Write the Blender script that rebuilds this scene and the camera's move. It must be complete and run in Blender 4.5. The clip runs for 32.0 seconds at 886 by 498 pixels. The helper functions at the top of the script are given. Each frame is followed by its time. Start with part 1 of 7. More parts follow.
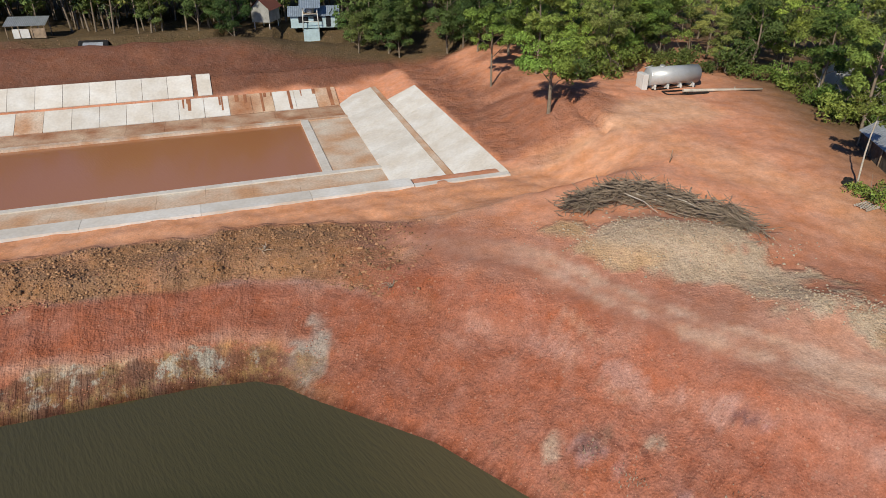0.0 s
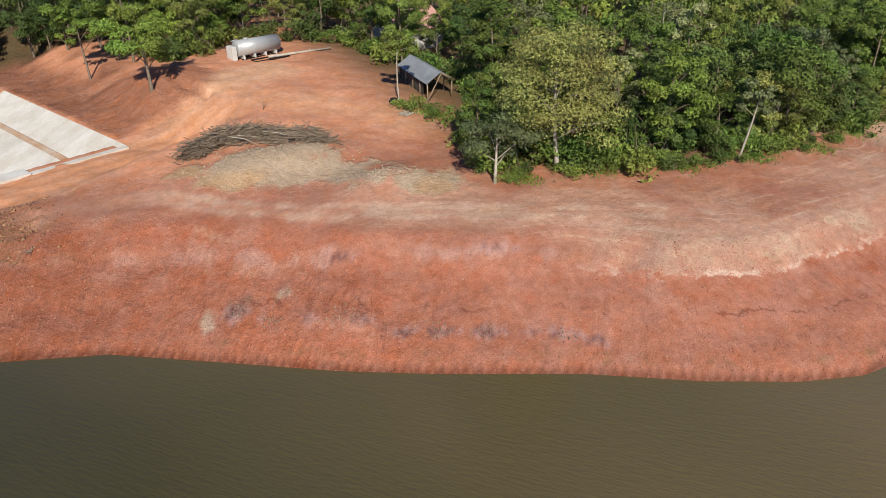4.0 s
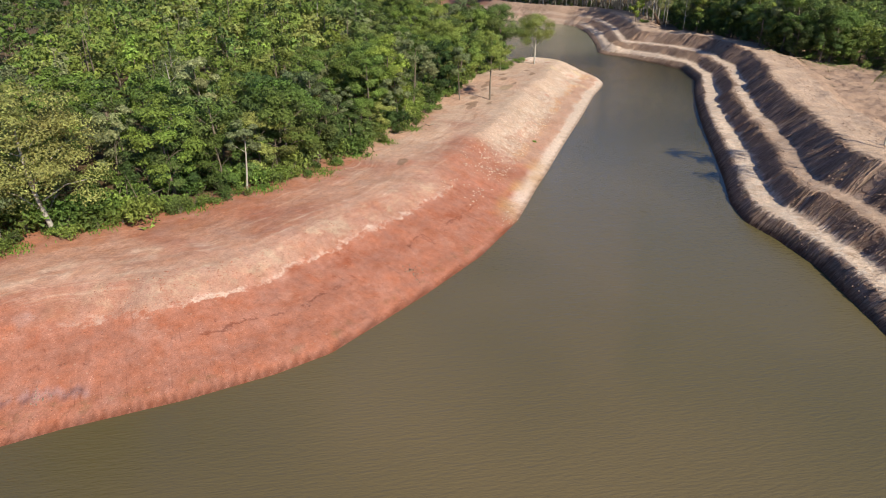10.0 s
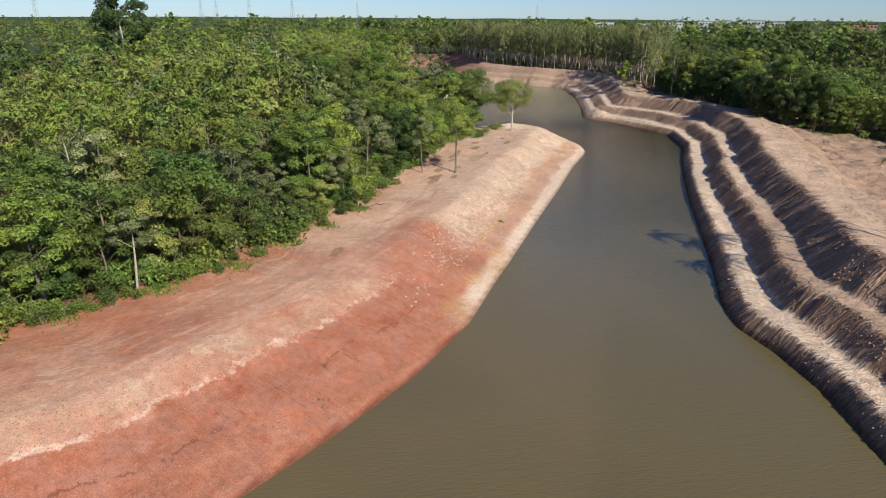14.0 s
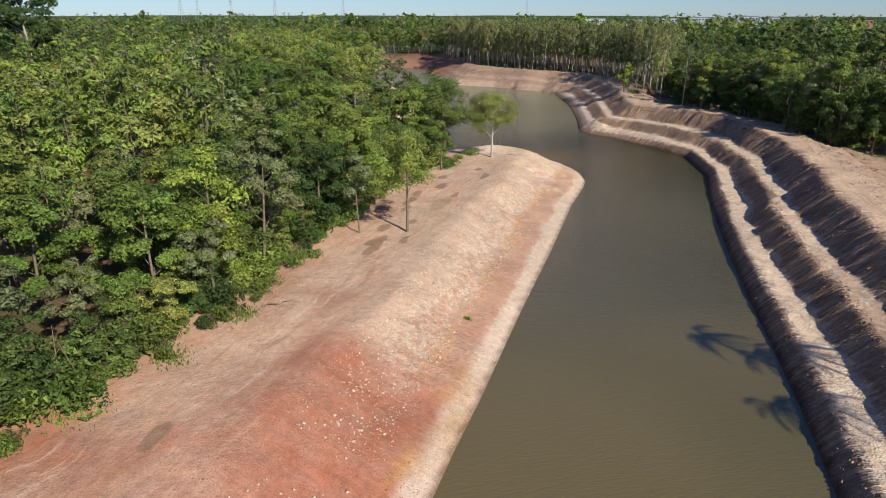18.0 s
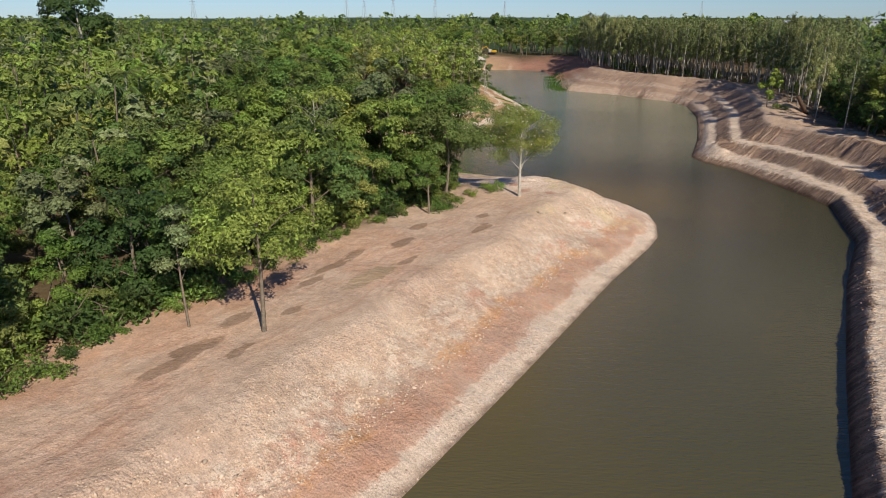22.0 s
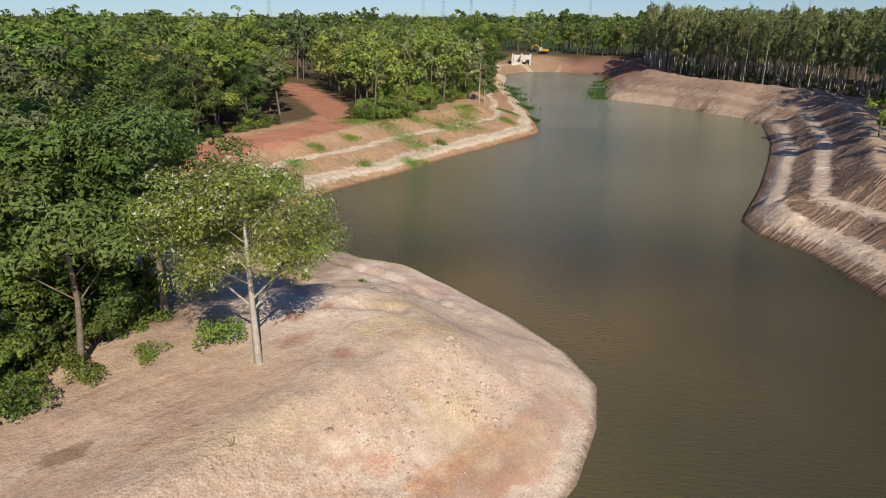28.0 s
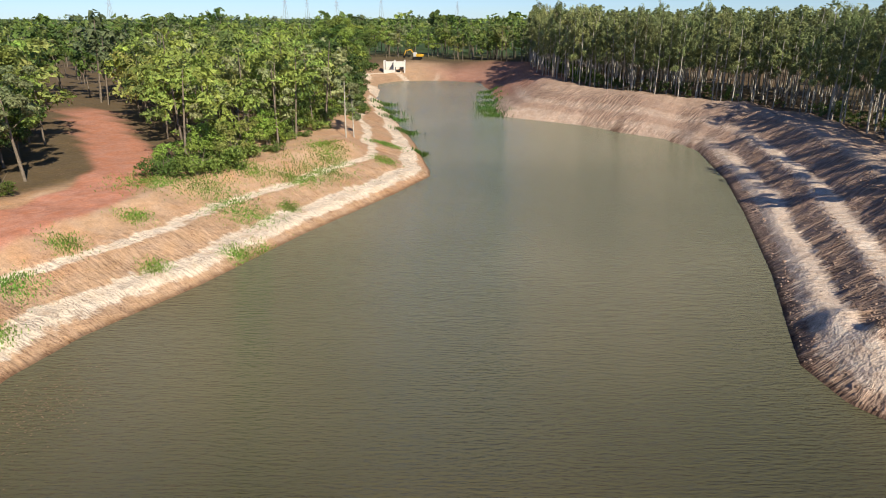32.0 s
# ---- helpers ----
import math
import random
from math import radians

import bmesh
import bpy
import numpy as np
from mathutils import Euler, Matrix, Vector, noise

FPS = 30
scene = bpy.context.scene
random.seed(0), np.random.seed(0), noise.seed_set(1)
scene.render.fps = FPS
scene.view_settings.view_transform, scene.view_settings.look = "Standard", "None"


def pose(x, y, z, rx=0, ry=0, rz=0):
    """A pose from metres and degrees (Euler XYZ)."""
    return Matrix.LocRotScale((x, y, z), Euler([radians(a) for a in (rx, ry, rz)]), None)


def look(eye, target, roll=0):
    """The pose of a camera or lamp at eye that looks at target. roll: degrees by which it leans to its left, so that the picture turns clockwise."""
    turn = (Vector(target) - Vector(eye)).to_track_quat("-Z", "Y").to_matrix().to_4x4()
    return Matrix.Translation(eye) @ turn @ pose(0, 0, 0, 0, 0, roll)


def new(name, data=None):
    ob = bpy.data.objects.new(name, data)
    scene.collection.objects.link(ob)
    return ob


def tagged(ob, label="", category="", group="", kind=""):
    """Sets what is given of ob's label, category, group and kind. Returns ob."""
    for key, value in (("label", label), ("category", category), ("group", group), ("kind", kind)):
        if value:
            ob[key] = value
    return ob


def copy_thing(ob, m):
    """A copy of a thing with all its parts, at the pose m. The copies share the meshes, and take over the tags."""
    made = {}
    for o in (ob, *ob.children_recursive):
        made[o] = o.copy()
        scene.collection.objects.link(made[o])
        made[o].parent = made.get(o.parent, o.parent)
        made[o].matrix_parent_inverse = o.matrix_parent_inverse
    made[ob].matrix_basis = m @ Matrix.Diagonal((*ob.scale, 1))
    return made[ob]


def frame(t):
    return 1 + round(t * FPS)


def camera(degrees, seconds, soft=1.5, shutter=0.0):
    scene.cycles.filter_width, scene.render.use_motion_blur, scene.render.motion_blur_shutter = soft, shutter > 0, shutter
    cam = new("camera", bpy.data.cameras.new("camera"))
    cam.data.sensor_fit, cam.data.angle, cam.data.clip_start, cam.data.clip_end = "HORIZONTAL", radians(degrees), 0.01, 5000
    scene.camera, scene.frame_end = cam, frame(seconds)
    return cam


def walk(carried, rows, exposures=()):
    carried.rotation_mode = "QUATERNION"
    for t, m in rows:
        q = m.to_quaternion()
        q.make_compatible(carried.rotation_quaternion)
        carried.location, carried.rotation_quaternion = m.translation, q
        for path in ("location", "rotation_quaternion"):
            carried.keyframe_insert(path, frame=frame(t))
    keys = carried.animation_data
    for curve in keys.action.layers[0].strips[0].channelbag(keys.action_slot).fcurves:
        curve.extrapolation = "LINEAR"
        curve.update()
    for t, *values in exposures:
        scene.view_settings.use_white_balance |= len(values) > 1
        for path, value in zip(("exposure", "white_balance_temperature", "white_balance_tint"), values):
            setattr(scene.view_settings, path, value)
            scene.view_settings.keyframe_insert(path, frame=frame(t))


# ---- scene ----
cam = camera(68.1, 32.0, 0.9)
PATH = [
    (0, (0.0, 0.0, 29.959), (-0.001, 1.745, 28.983), 0.1),
    (0.5, (0.181, -1.964, 29.92), (0.194, -0.219, 28.944), 0.1),
    (1, (0.346, -3.895, 29.886), (0.407, -2.15, 28.911), 0.1),
    (1.5, (0.457, -5.839, 29.816), (0.616, -4.1, 28.841), -0.0),
    (2, (0.555, -7.867, 29.86), (0.854, -6.147, 28.884), -0.1),
    (2.5, (0.582, -9.866, 29.889), (1.039, -8.182, 28.912), -0.1),
    (3, (0.534, -11.727, 29.868), (1.149, -10.094, 28.89), -0.1),
    (3.5, (0.412, -13.582, 29.829), (1.18, -12.015, 28.852), -0.0),
    (5.5, (0.019, -20.025, 29.309), (1.328, -18.873, 28.33), -0.4),
    (6, (0.047, -21.548, 29.261), (1.467, -20.536, 28.281), -0.3),
    (6.5, (0.423, -22.974, 29.23), (1.931, -22.1, 28.249), -0.3),
    (7, (1.098, -24.39, 29.216), (2.619, -23.539, 28.235), -0.4),
    (7.5, (2.017, -25.741, 29.283), (3.542, -24.885, 28.313), -0.4),
    (8, (3.118, -26.84, 29.302), (4.653, -25.979, 28.353), -0.3),
    (8.5, (4.396, -27.833, 29.25), (5.946, -26.965, 28.331), -0.3),
    (9, (5.771, -28.723, 29.217), (7.336, -27.847, 28.331), -0.2),
    (9.5, (7.258, -29.483, 29.222), (8.838, -28.602, 28.37), -0.2),
    (10, (8.859, -30.171, 29.222), (10.454, -29.285, 28.403), -0.1),
    (10.5, (10.471, -30.806, 29.195), (12.081, -29.914, 28.413), 0.0),
    (11, (12.15, -31.177, 29.21), (13.774, -30.279, 28.463), 0.1),
    (11.5, (13.861, -31.341, 29.288), (15.495, -30.436, 28.574), 0.1),
    (12, (15.611, -31.327, 29.334), (17.256, -30.416, 28.654), 0.1),
    (12.5, (17.321, -31.074, 29.373), (18.972, -30.161, 28.708), 0.2),
    (13, (18.985, -30.67, 29.405), (20.637, -29.76, 28.739), 0.3),
    (13.5, (20.939, -30.137, 29.407), (22.59, -29.226, 28.74), 0.3),
    (14, (23.359, -29.255, 29.419), (25.01, -28.344, 28.753), 0.3),
    (14.5, (26.314, -28.036, 29.401), (27.965, -27.125, 28.734), 0.3),
    (16.5, (42.018, -20.083, 29.113), (43.676, -19.187, 28.444), -0.0),
    (17, (46.411, -18.733, 29.106), (48.071, -17.84, 28.437), 0.1),
    (17.5, (50.981, -17.88, 29.114), (52.641, -16.989, 28.442), 0.1),
    (18, (55.614, -17.494, 29.094), (57.275, -16.605, 28.421), -0.0),
    (18.5, (60.364, -17.417, 29.052), (62.024, -16.527, 28.379), -0.1),
    (19, (65.194, -17.516, 28.944), (66.838, -16.595, 28.273), -0.2),
    (19.5, (70.142, -17.525, 28.725), (71.743, -16.532, 28.053), -0.3),
    (20, (75.138, -17.472, 28.319), (76.688, -16.401, 27.648), -0.1),
    (20.5, (80.204, -17.4, 27.845), (81.707, -16.263, 27.176), -0.1),
    (21, (85.184, -17.376, 27.394), (86.647, -16.185, 26.728), -0.0),
    (21.5, (90.11, -17.707, 27.043), (91.537, -16.474, 26.377), -0.0),
    (22, (95.074, -17.812, 26.703), (96.473, -16.549, 26.037), -0.0),
    (22.5, (100.048, -17.685, 26.38), (101.424, -16.396, 25.713), 0.1),
    (23, (105.041, -17.437, 25.996), (106.395, -16.125, 25.33), 0.3),
    (23.5, (110.17, -17.106, 25.514), (111.504, -15.772, 24.848), 0.2),
    (24, (115.08, -16.795, 25.076), (116.395, -15.443, 24.409), 0.4),
    (24.5, (119.913, -16.386, 24.736), (121.21, -15.017, 24.07), 0.4),
    (25, (124.555, -15.716, 24.412), (125.833, -14.329, 23.745), 0.5),
    (25.5, (128.926, -14.365, 24.007), (130.188, -12.965, 23.339), 0.6),
    (27.5, (145.184, -4.904, 23.331), (146.409, -3.47, 22.664), -0.1),
    (28, (148.987, -1.825, 23.407), (150.211, -0.391, 22.741), 0.2),
    (28.5, (152.818, 1.412, 23.418), (154.04, 2.848, 22.751), -0.1),
    (29, (156.516, 4.757, 23.403), (157.736, 6.194, 22.735), 0.0),
    (29.5, (160.229, 8.263, 23.355), (161.449, 9.701, 22.689), -0.1),
    (30, (163.621, 11.917, 23.445), (164.892, 13.311, 22.78), 0.1),
    (30.5, (167.009, 15.414, 23.503), (168.356, 16.735, 22.839), -0.1),
    (31, (170.468, 18.908, 23.575), (171.874, 20.167, 22.913), 0.1),
    (31.5, (174.263, 22.958, 23.481), (175.707, 24.173, 22.819), -0.1),
    (32, (178.013, 26.95, 23.414), (179.486, 28.129, 22.753), 0.0),
]
EXPOSURES = [(0.0, 0.02), (3.0, 0.1), (6.0, 0.28), (9.5, 0.38), (14.0, 0.28), (17.0, 0.24), (19.0, 0.18), (25.0, 0.02), (28.0, 0.05), (30.0, 0.2), (32.0, 0.48)]
walk(cam, [(t, look(eye, target, roll)) for t, eye, target, roll in PATH], EXPOSURES)

# ---- light ----
SUN_ELEVATION, SUN_FROM = 36.0, (-0.42, -0.91)
world = bpy.data.worlds.new("world")
scene.world = world
world.use_nodes = True
wn = world.node_tree
sky = wn.nodes.new("ShaderNodeTexSky")
sky.sky_type, sky.sun_disc = "NISHITA", False
sky.sun_elevation = radians(SUN_ELEVATION)
sky.sun_rotation = math.atan2(SUN_FROM[0], SUN_FROM[1])
sky.air_density, sky.dust_density = 0.8, 0.1
sky.ozone_density = 3.0
tint = wn.nodes.new("ShaderNodeMix")
tint.data_type, tint.blend_type = "RGBA", "MULTIPLY"
tint.inputs["Factor"].default_value, tint.inputs["B"].default_value = 1.0, (0.61, 0.75, 1.0, 1)
wn.links.new(sky.outputs["Color"], tint.inputs["A"])
wn.links.new(tint.outputs["Result"], wn.nodes["Background"].inputs["Color"])
wn.nodes["Background"].inputs["Strength"].default_value = 0.085
sun = new("sun", bpy.data.lights.new("sun", "SUN"))
sun.data.energy, sun.data.angle, sun.data.color = 4.6, radians(0.6), (1.0, 0.92, 0.76)
sun.matrix_world = look((SUN_FROM[0] * 100, SUN_FROM[1] * 100, 100 * math.tan(radians(SUN_ELEVATION))), (0, 0, 0))

# ---- materials ----


def material(name, colour=(0.5, 0.5, 0.5), rough=0.9, metal=0.0):
    m = bpy.data.materials.new(name)
    m.use_nodes = True
    b = m.node_tree.nodes["Principled BSDF"]
    b.inputs["Base Color"].default_value = (*colour, 1)
    b.inputs["Roughness"].default_value = rough
    b.inputs["Metallic"].default_value = metal
    b.inputs["Specular IOR Level"].default_value = 0.25
    return m, m.node_tree, b


def wear(name, colour, rough=0.85, metal=0.0, scale=1.5, amount=0.35, bump=0.3, fine=14.0, second=None, island=0.0):
    """A surface with coarse stains and fine grain; second: the colour of the stains; island: spread from piece to piece."""
    m, t, b = material(name, colour, rough, metal)
    n, link = t.nodes, t.links.new
    geo = n.new("ShaderNodeTexCoord")
    coarse, grain = n.new("ShaderNodeTexNoise"), n.new("ShaderNodeTexNoise")
    coarse.inputs["Scale"].default_value, grain.inputs["Scale"].default_value = scale, fine
    coarse.inputs["Detail"].default_value, grain.inputs["Detail"].default_value = 6, 4
    link(geo.outputs["Object"], coarse.inputs["Vector"])
    link(geo.outputs["Object"], grain.inputs["Vector"])
    ramp = n.new("ShaderNodeValToRGB")
    ramp.color_ramp.elements[0].position, ramp.color_ramp.elements[1].position = 0.35, 0.7
    dark = second or tuple(c * (1 - amount) for c in colour)
    ramp.color_ramp.elements[0].color, ramp.color_ramp.elements[1].color = (*dark, 1), (*colour, 1)
    link(coarse.outputs["Fac"], ramp.inputs["Fac"])
    hsv = n.new("ShaderNodeHueSaturation")
    link(ramp.outputs["Color"], hsv.inputs["Color"])
    mapr = n.new("ShaderNodeMapRange")
    mapr.inputs["To Min"].default_value, mapr.inputs["To Max"].default_value = 1 - amount * 0.7, 1 + amount * 0.7
    mapr.inputs["From Min"].default_value, mapr.inputs["From Max"].default_value = 0.3, 0.7
    link(grain.outputs["Fac"], mapr.inputs["Value"])
    value = mapr.outputs["Result"]
    if island:
        info, spread, mul = n.new("ShaderNodeObjectInfo"), n.new("ShaderNodeMapRange"), n.new("ShaderNodeMath")
        spread.inputs["To Min"].default_value, spread.inputs["To Max"].default_value = 1 - island, 1 + island
        link(info.outputs["Random"], spread.inputs["Value"])
        mul.operation = "MULTIPLY"
        link(value, mul.inputs[0]), link(spread.outputs["Result"], mul.inputs[1])
        value = mul.outputs[0]
    link(value, hsv.inputs["Value"])
    link(hsv.outputs["Color"], b.inputs["Base Color"])
    if bump:
        bn = n.new("ShaderNodeBump")
        bn.inputs["Strength"].default_value, bn.inputs["Distance"].default_value = bump, 0.05
        link(grain.outputs["Fac"], bn.inputs["Height"])
        link(bn.outputs["Normal"], b.inputs["Normal"])
    return m


def soil_material():
    """Bare earth: its colour is an attribute of the ground; grain, clods, pebbles and tracks come on top."""
    m, t, b = material("soil", rough=0.95)
    b.inputs["Specular IOR Level"].default_value = 0.1
    n, link = t.nodes, t.links.new
    at = n.new("ShaderNodeAttribute")
    at.attribute_name = "soil"
    pos = n.new("ShaderNodeNewGeometry").outputs["Position"]

    def noise_at(scale, detail=5, rough=0.6, stretch=None):
        x = n.new("ShaderNodeTexNoise")
        x.inputs["Scale"].default_value, x.inputs["Detail"].default_value, x.inputs["Roughness"].default_value = scale, detail, rough
        if stretch:
            mp = n.new("ShaderNodeMapping")
            mp.inputs["Scale"].default_value = stretch
            link(pos, mp.inputs["Vector"])
            link(mp.outputs["Vector"], x.inputs["Vector"])
        else:
            link(pos, x.inputs["Vector"])
        return x.outputs["Fac"]

    def span(v, a, b2, lo=0.3, hi=0.7):
        x = n.new("ShaderNodeMapRange")
        x.inputs["From Min"].default_value, x.inputs["From Max"].default_value = lo, hi
        x.inputs["To Min"].default_value, x.inputs["To Max"].default_value = a, b2
        link(v, x.inputs["Value"])
        return x.outputs["Result"]

    def times(a, c):
        x = n.new("ShaderNodeMath")
        x.operation = "MULTIPLY"
        link(a, x.inputs[0]), link(c, x.inputs[1])
        return x.outputs[0]

    big, mid, fine = noise_at(0.22), noise_at(1.6, 4, 0.6), noise_at(9.0, 6, 0.8)

    def clods(scale):
        x = n.new("ShaderNodeTexVoronoi")
        x.inputs["Scale"].default_value = scale
        x.inputs["Randomness"].default_value = 1.0
        link(pos, x.inputs["Vector"])
        return x
    run_at = n.new("ShaderNodeAttribute")
    run_at.attribute_name = "run"
    parts = n.new("ShaderNodeSeparateXYZ")
    link(run_at.outputs["Vector"], parts.inputs["Vector"])
    stretch = n.new("ShaderNodeMapping")
    stretch.inputs["Scale"].default_value = (1.7, 0.28, 0.0)
    link(run_at.outputs["Vector"], stretch.inputs["Vector"])
    rill_t = n.new("ShaderNodeTexNoise")
    rill_t.inputs["Scale"].default_value, rill_t.inputs["Detail"].default_value, rill_t.inputs["Roughness"].default_value = 1.3, 4, 0.6
    link(stretch.outputs["Vector"], rill_t.inputs["Vector"])
    lift = n.new("ShaderNodeMath")
    lift.operation = "SUBTRACT"
    lift.inputs[1].default_value = 0.5
    link(rill_t.outputs["Fac"], lift.inputs[0])
    rill = times(lift.outputs[0], parts.outputs["Z"])
    # rill relief repeated in the colour: hollows darker, ribs lighter, like grazing sun
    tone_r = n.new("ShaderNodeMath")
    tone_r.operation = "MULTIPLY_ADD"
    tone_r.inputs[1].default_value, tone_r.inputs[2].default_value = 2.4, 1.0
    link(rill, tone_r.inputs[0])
    calm = span(at.outputs["Alpha"], 0.55, 1.0, 0.04, 0.4)
    off_t = n.new("ShaderNodeMath")
    off_t.operation = "SUBTRACT"
    off_t.inputs[1].default_value = 1.0
    link(span(fine, 0.5, 1.5), off_t.inputs[0])
    grain_t = n.new("ShaderNodeMath")
    grain_t.operation = "ADD"
    grain_t.inputs[1].default_value = 1.0
    link(times(off_t.outputs[0], calm), grain_t.inputs[0])
    hsv = n.new("ShaderNodeHueSaturation")
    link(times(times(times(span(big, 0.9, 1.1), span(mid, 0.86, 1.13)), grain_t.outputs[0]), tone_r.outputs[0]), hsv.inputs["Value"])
    link(span(noise_at(0.6), 0.9, 1.08), hsv.inputs["Saturation"])
    zone = n.new("ShaderNodeAttribute")
    zone.attribute_name = "zone"
    zones = n.new("ShaderNodeSeparateColor")
    link(zone.outputs["Color"], zones.inputs["Color"])
    edge_n = noise_at(0.75, 8, 0.68)
    far_d = n.new("ShaderNodeMath")
    far_d.operation = "MULTIPLY_ADD"
    far_d.inputs[1].default_value = 2.6
    link(edge_n, far_d.inputs[0]), link(parts.outputs["Y"], far_d.inputs[2])

    def band(lo, hi, soft, reach):
        """Between lo and hi metres inland, with a ragged edge; 1.3 m is the mean of the raggedness."""
        up, down, top = n.new("ShaderNodeMapRange"), n.new("ShaderNodeMapRange"), times
        for node, at_d, a, b3 in ((up, lo, 0.0, 1.0), (down, hi, 1.0, 0.0)):
            node.interpolation_type = "SMOOTHSTEP"
            node.inputs["From Min"].default_value, node.inputs["From Max"].default_value = at_d + 1.3 - soft, at_d + 1.3 + soft
            node.inputs["To Min"].default_value, node.inputs["To Max"].default_value = a, b3
            link(far_d.outputs[0], node.inputs["Value"])
        return times(times(up.outputs["Result"], down.outputs["Result"]), reach)

    def over(below, mask, colour, most):
        x = n.new("ShaderNodeMix")
        x.data_type = "RGBA"
        x.inputs["B"].default_value = (*colour, 1)
        sc = n.new("ShaderNodeMath")
        sc.operation = "MULTIPLY"
        sc.inputs[1].default_value = most
        link(mask, sc.inputs[0])
        link(sc.outputs[0], x.inputs["Factor"])
        link(below, x.inputs["A"])
        return x.outputs["Result"]

    z_scarp, z_right, z_cove = zones.outputs["Red"], zones.outputs["Green"], zones.outputs["Blue"]
    col = at.outputs["Color"]
    col = over(col, times(band(8.9, 13.6, 0.2, z_scarp), span(noise_at(0.35, 7, 0.7), 0.35, 1.0, 0.36, 0.56)), (0.44, 0.27, 0.195), 0.75)
    col = over(col, times(band(9.4, 12.2, 0.5, z_scarp), span(noise_at(0.3, 6, 0.7), 0.0, 1.0, 0.5, 0.62)), (0.50, 0.38, 0.28), 0.7)
    col = over(col, times(band(8.4, 8.95, 0.1, z_scarp), span(noise_at(0.45, 8, 0.8), 0.0, 1.0, 0.45, 0.58)), (0.60, 0.45, 0.36), 0.75)
    zone_b, zb = n.new("ShaderNodeAttribute"), n.new("ShaderNodeSeparateColor")
    zone_b.attribute_name = "zone_b"
    link(zone_b.outputs["Color"], zb.inputs["Color"])
    upper_bench = zone_b.outputs["Alpha"]
    zone_c = n.new("ShaderNodeAttribute")
    zone_c.attribute_name = "red_bank"
    # benches: pale earth, lightened further as if by the sun on their tops
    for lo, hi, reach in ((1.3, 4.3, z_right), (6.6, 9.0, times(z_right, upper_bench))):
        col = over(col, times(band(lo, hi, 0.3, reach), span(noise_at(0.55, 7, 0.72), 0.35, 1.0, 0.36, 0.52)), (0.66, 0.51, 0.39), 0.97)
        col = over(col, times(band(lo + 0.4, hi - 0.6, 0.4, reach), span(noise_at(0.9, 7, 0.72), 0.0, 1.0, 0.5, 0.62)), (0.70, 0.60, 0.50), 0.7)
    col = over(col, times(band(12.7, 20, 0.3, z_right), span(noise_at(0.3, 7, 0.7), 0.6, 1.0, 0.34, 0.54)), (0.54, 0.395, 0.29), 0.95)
    col = over(col, times(band(18, 60, 1.0, z_right), span(noise_at(0.3, 7, 0.75), 0.0, 1.0, 0.4, 0.6)), (0.44, 0.31, 0.225), 0.8)
    for lo, hi in ((1.4, 4.5), (8.5, 10.1)):
        col = over(col, times(band(lo, hi, 0.3, z_cove), span(noise_at(0.5, 7, 0.72), 0.4, 1.0, 0.34, 0.5)), (0.74, 0.61, 0.47), 0.95)
    sandy, spit_z = zb.outputs["Red"], zb.outputs["Green"]
    col = over(col, band(7.6, 12.2, 0.7, sandy), (0.51, 0.375, 0.28), 0.6)
    col = over(col, times(band(5.2, 8.6, 0.5, sandy), span(noise_at(0.8, 6, 0.7), 0.0, 1.0, 0.44, 0.6)), (0.57, 0.455, 0.36), 0.85)
    col = over(col, times(band(5.6, 7.6, 0.3, sandy), span(noise_at(0.22, 8, 0.78), 0.0, 1.0, 0.54, 0.6)), (0.46, 0.22, 0.15), 0.55)
    col = over(col, times(band(1.8, 4.8, 0.3, sandy), span(noise_at(0.4, 7, 0.75), 0.5, 1.0, 0.4, 0.56)), (0.43, 0.245, 0.17), 0.85)
    col = over(col, times(band(4.0, 5.6, 0.3, sandy), span(noise_at(0.15, 8, 0.78), 0.0, 1.0, 0.48, 0.56)), (0.52, 0.29, 0.15), 0.6)
    col = over(col, band(-3, 1.6, 0.3, sandy), (0.54, 0.425, 0.34), 0.75)
    col = over(col, times(spit_z, span(noise_at(0.13, 5, 0.6), 0.0, 1.0, 0.56, 0.64)), (0.60, 0.46, 0.29), 0.7)
    col = over(col, times(spit_z, span(noise_at(0.3, 6, 0.7), 0.0, 1.0, 0.58, 0.68)), (0.52, 0.31, 0.23), 0.5)
    strip = span(rill_t.outputs["Fac"], 0.0, 1.0, 0.44, 0.56)
    strip2 = times(strip, span(noise_at(0.16, 5, 0.65), 0.15, 1.0, 0.38, 0.6))
    col = over(col, band(-3, 1.9, 0.3, zone.outputs["Alpha"]), (0.15, 0.07, 0.043), 0.9)
    foot = zone_c.outputs["Fac"]
    gully_m, gully_n, gully_a = n.new("ShaderNodeMapping"), n.new("ShaderNodeTexNoise"), n.new("ShaderNodeMath")
    gully_m.inputs["Scale"].default_value = (0.42, 0.05, 0.0)
    gully_n.inputs["Scale"].default_value, gully_n.inputs["Detail"].default_value, gully_n.inputs["Roughness"].default_value = 1.0, 4, 0.5
    link(run_at.outputs["Vector"], gully_m.inputs["Vector"])
    link(gully_m.outputs["Vector"], gully_n.inputs["Vector"])
    gully_a.operation = "SUBTRACT"
    gully_a.inputs[1].default_value = 0.5
    link(gully_n.outputs["Fac"], gully_a.inputs[0])
    gully_b = n.new("ShaderNodeMath")
    gully_b.operation = "ABSOLUTE"
    link(gully_a.outputs[0], gully_b.inputs[0])
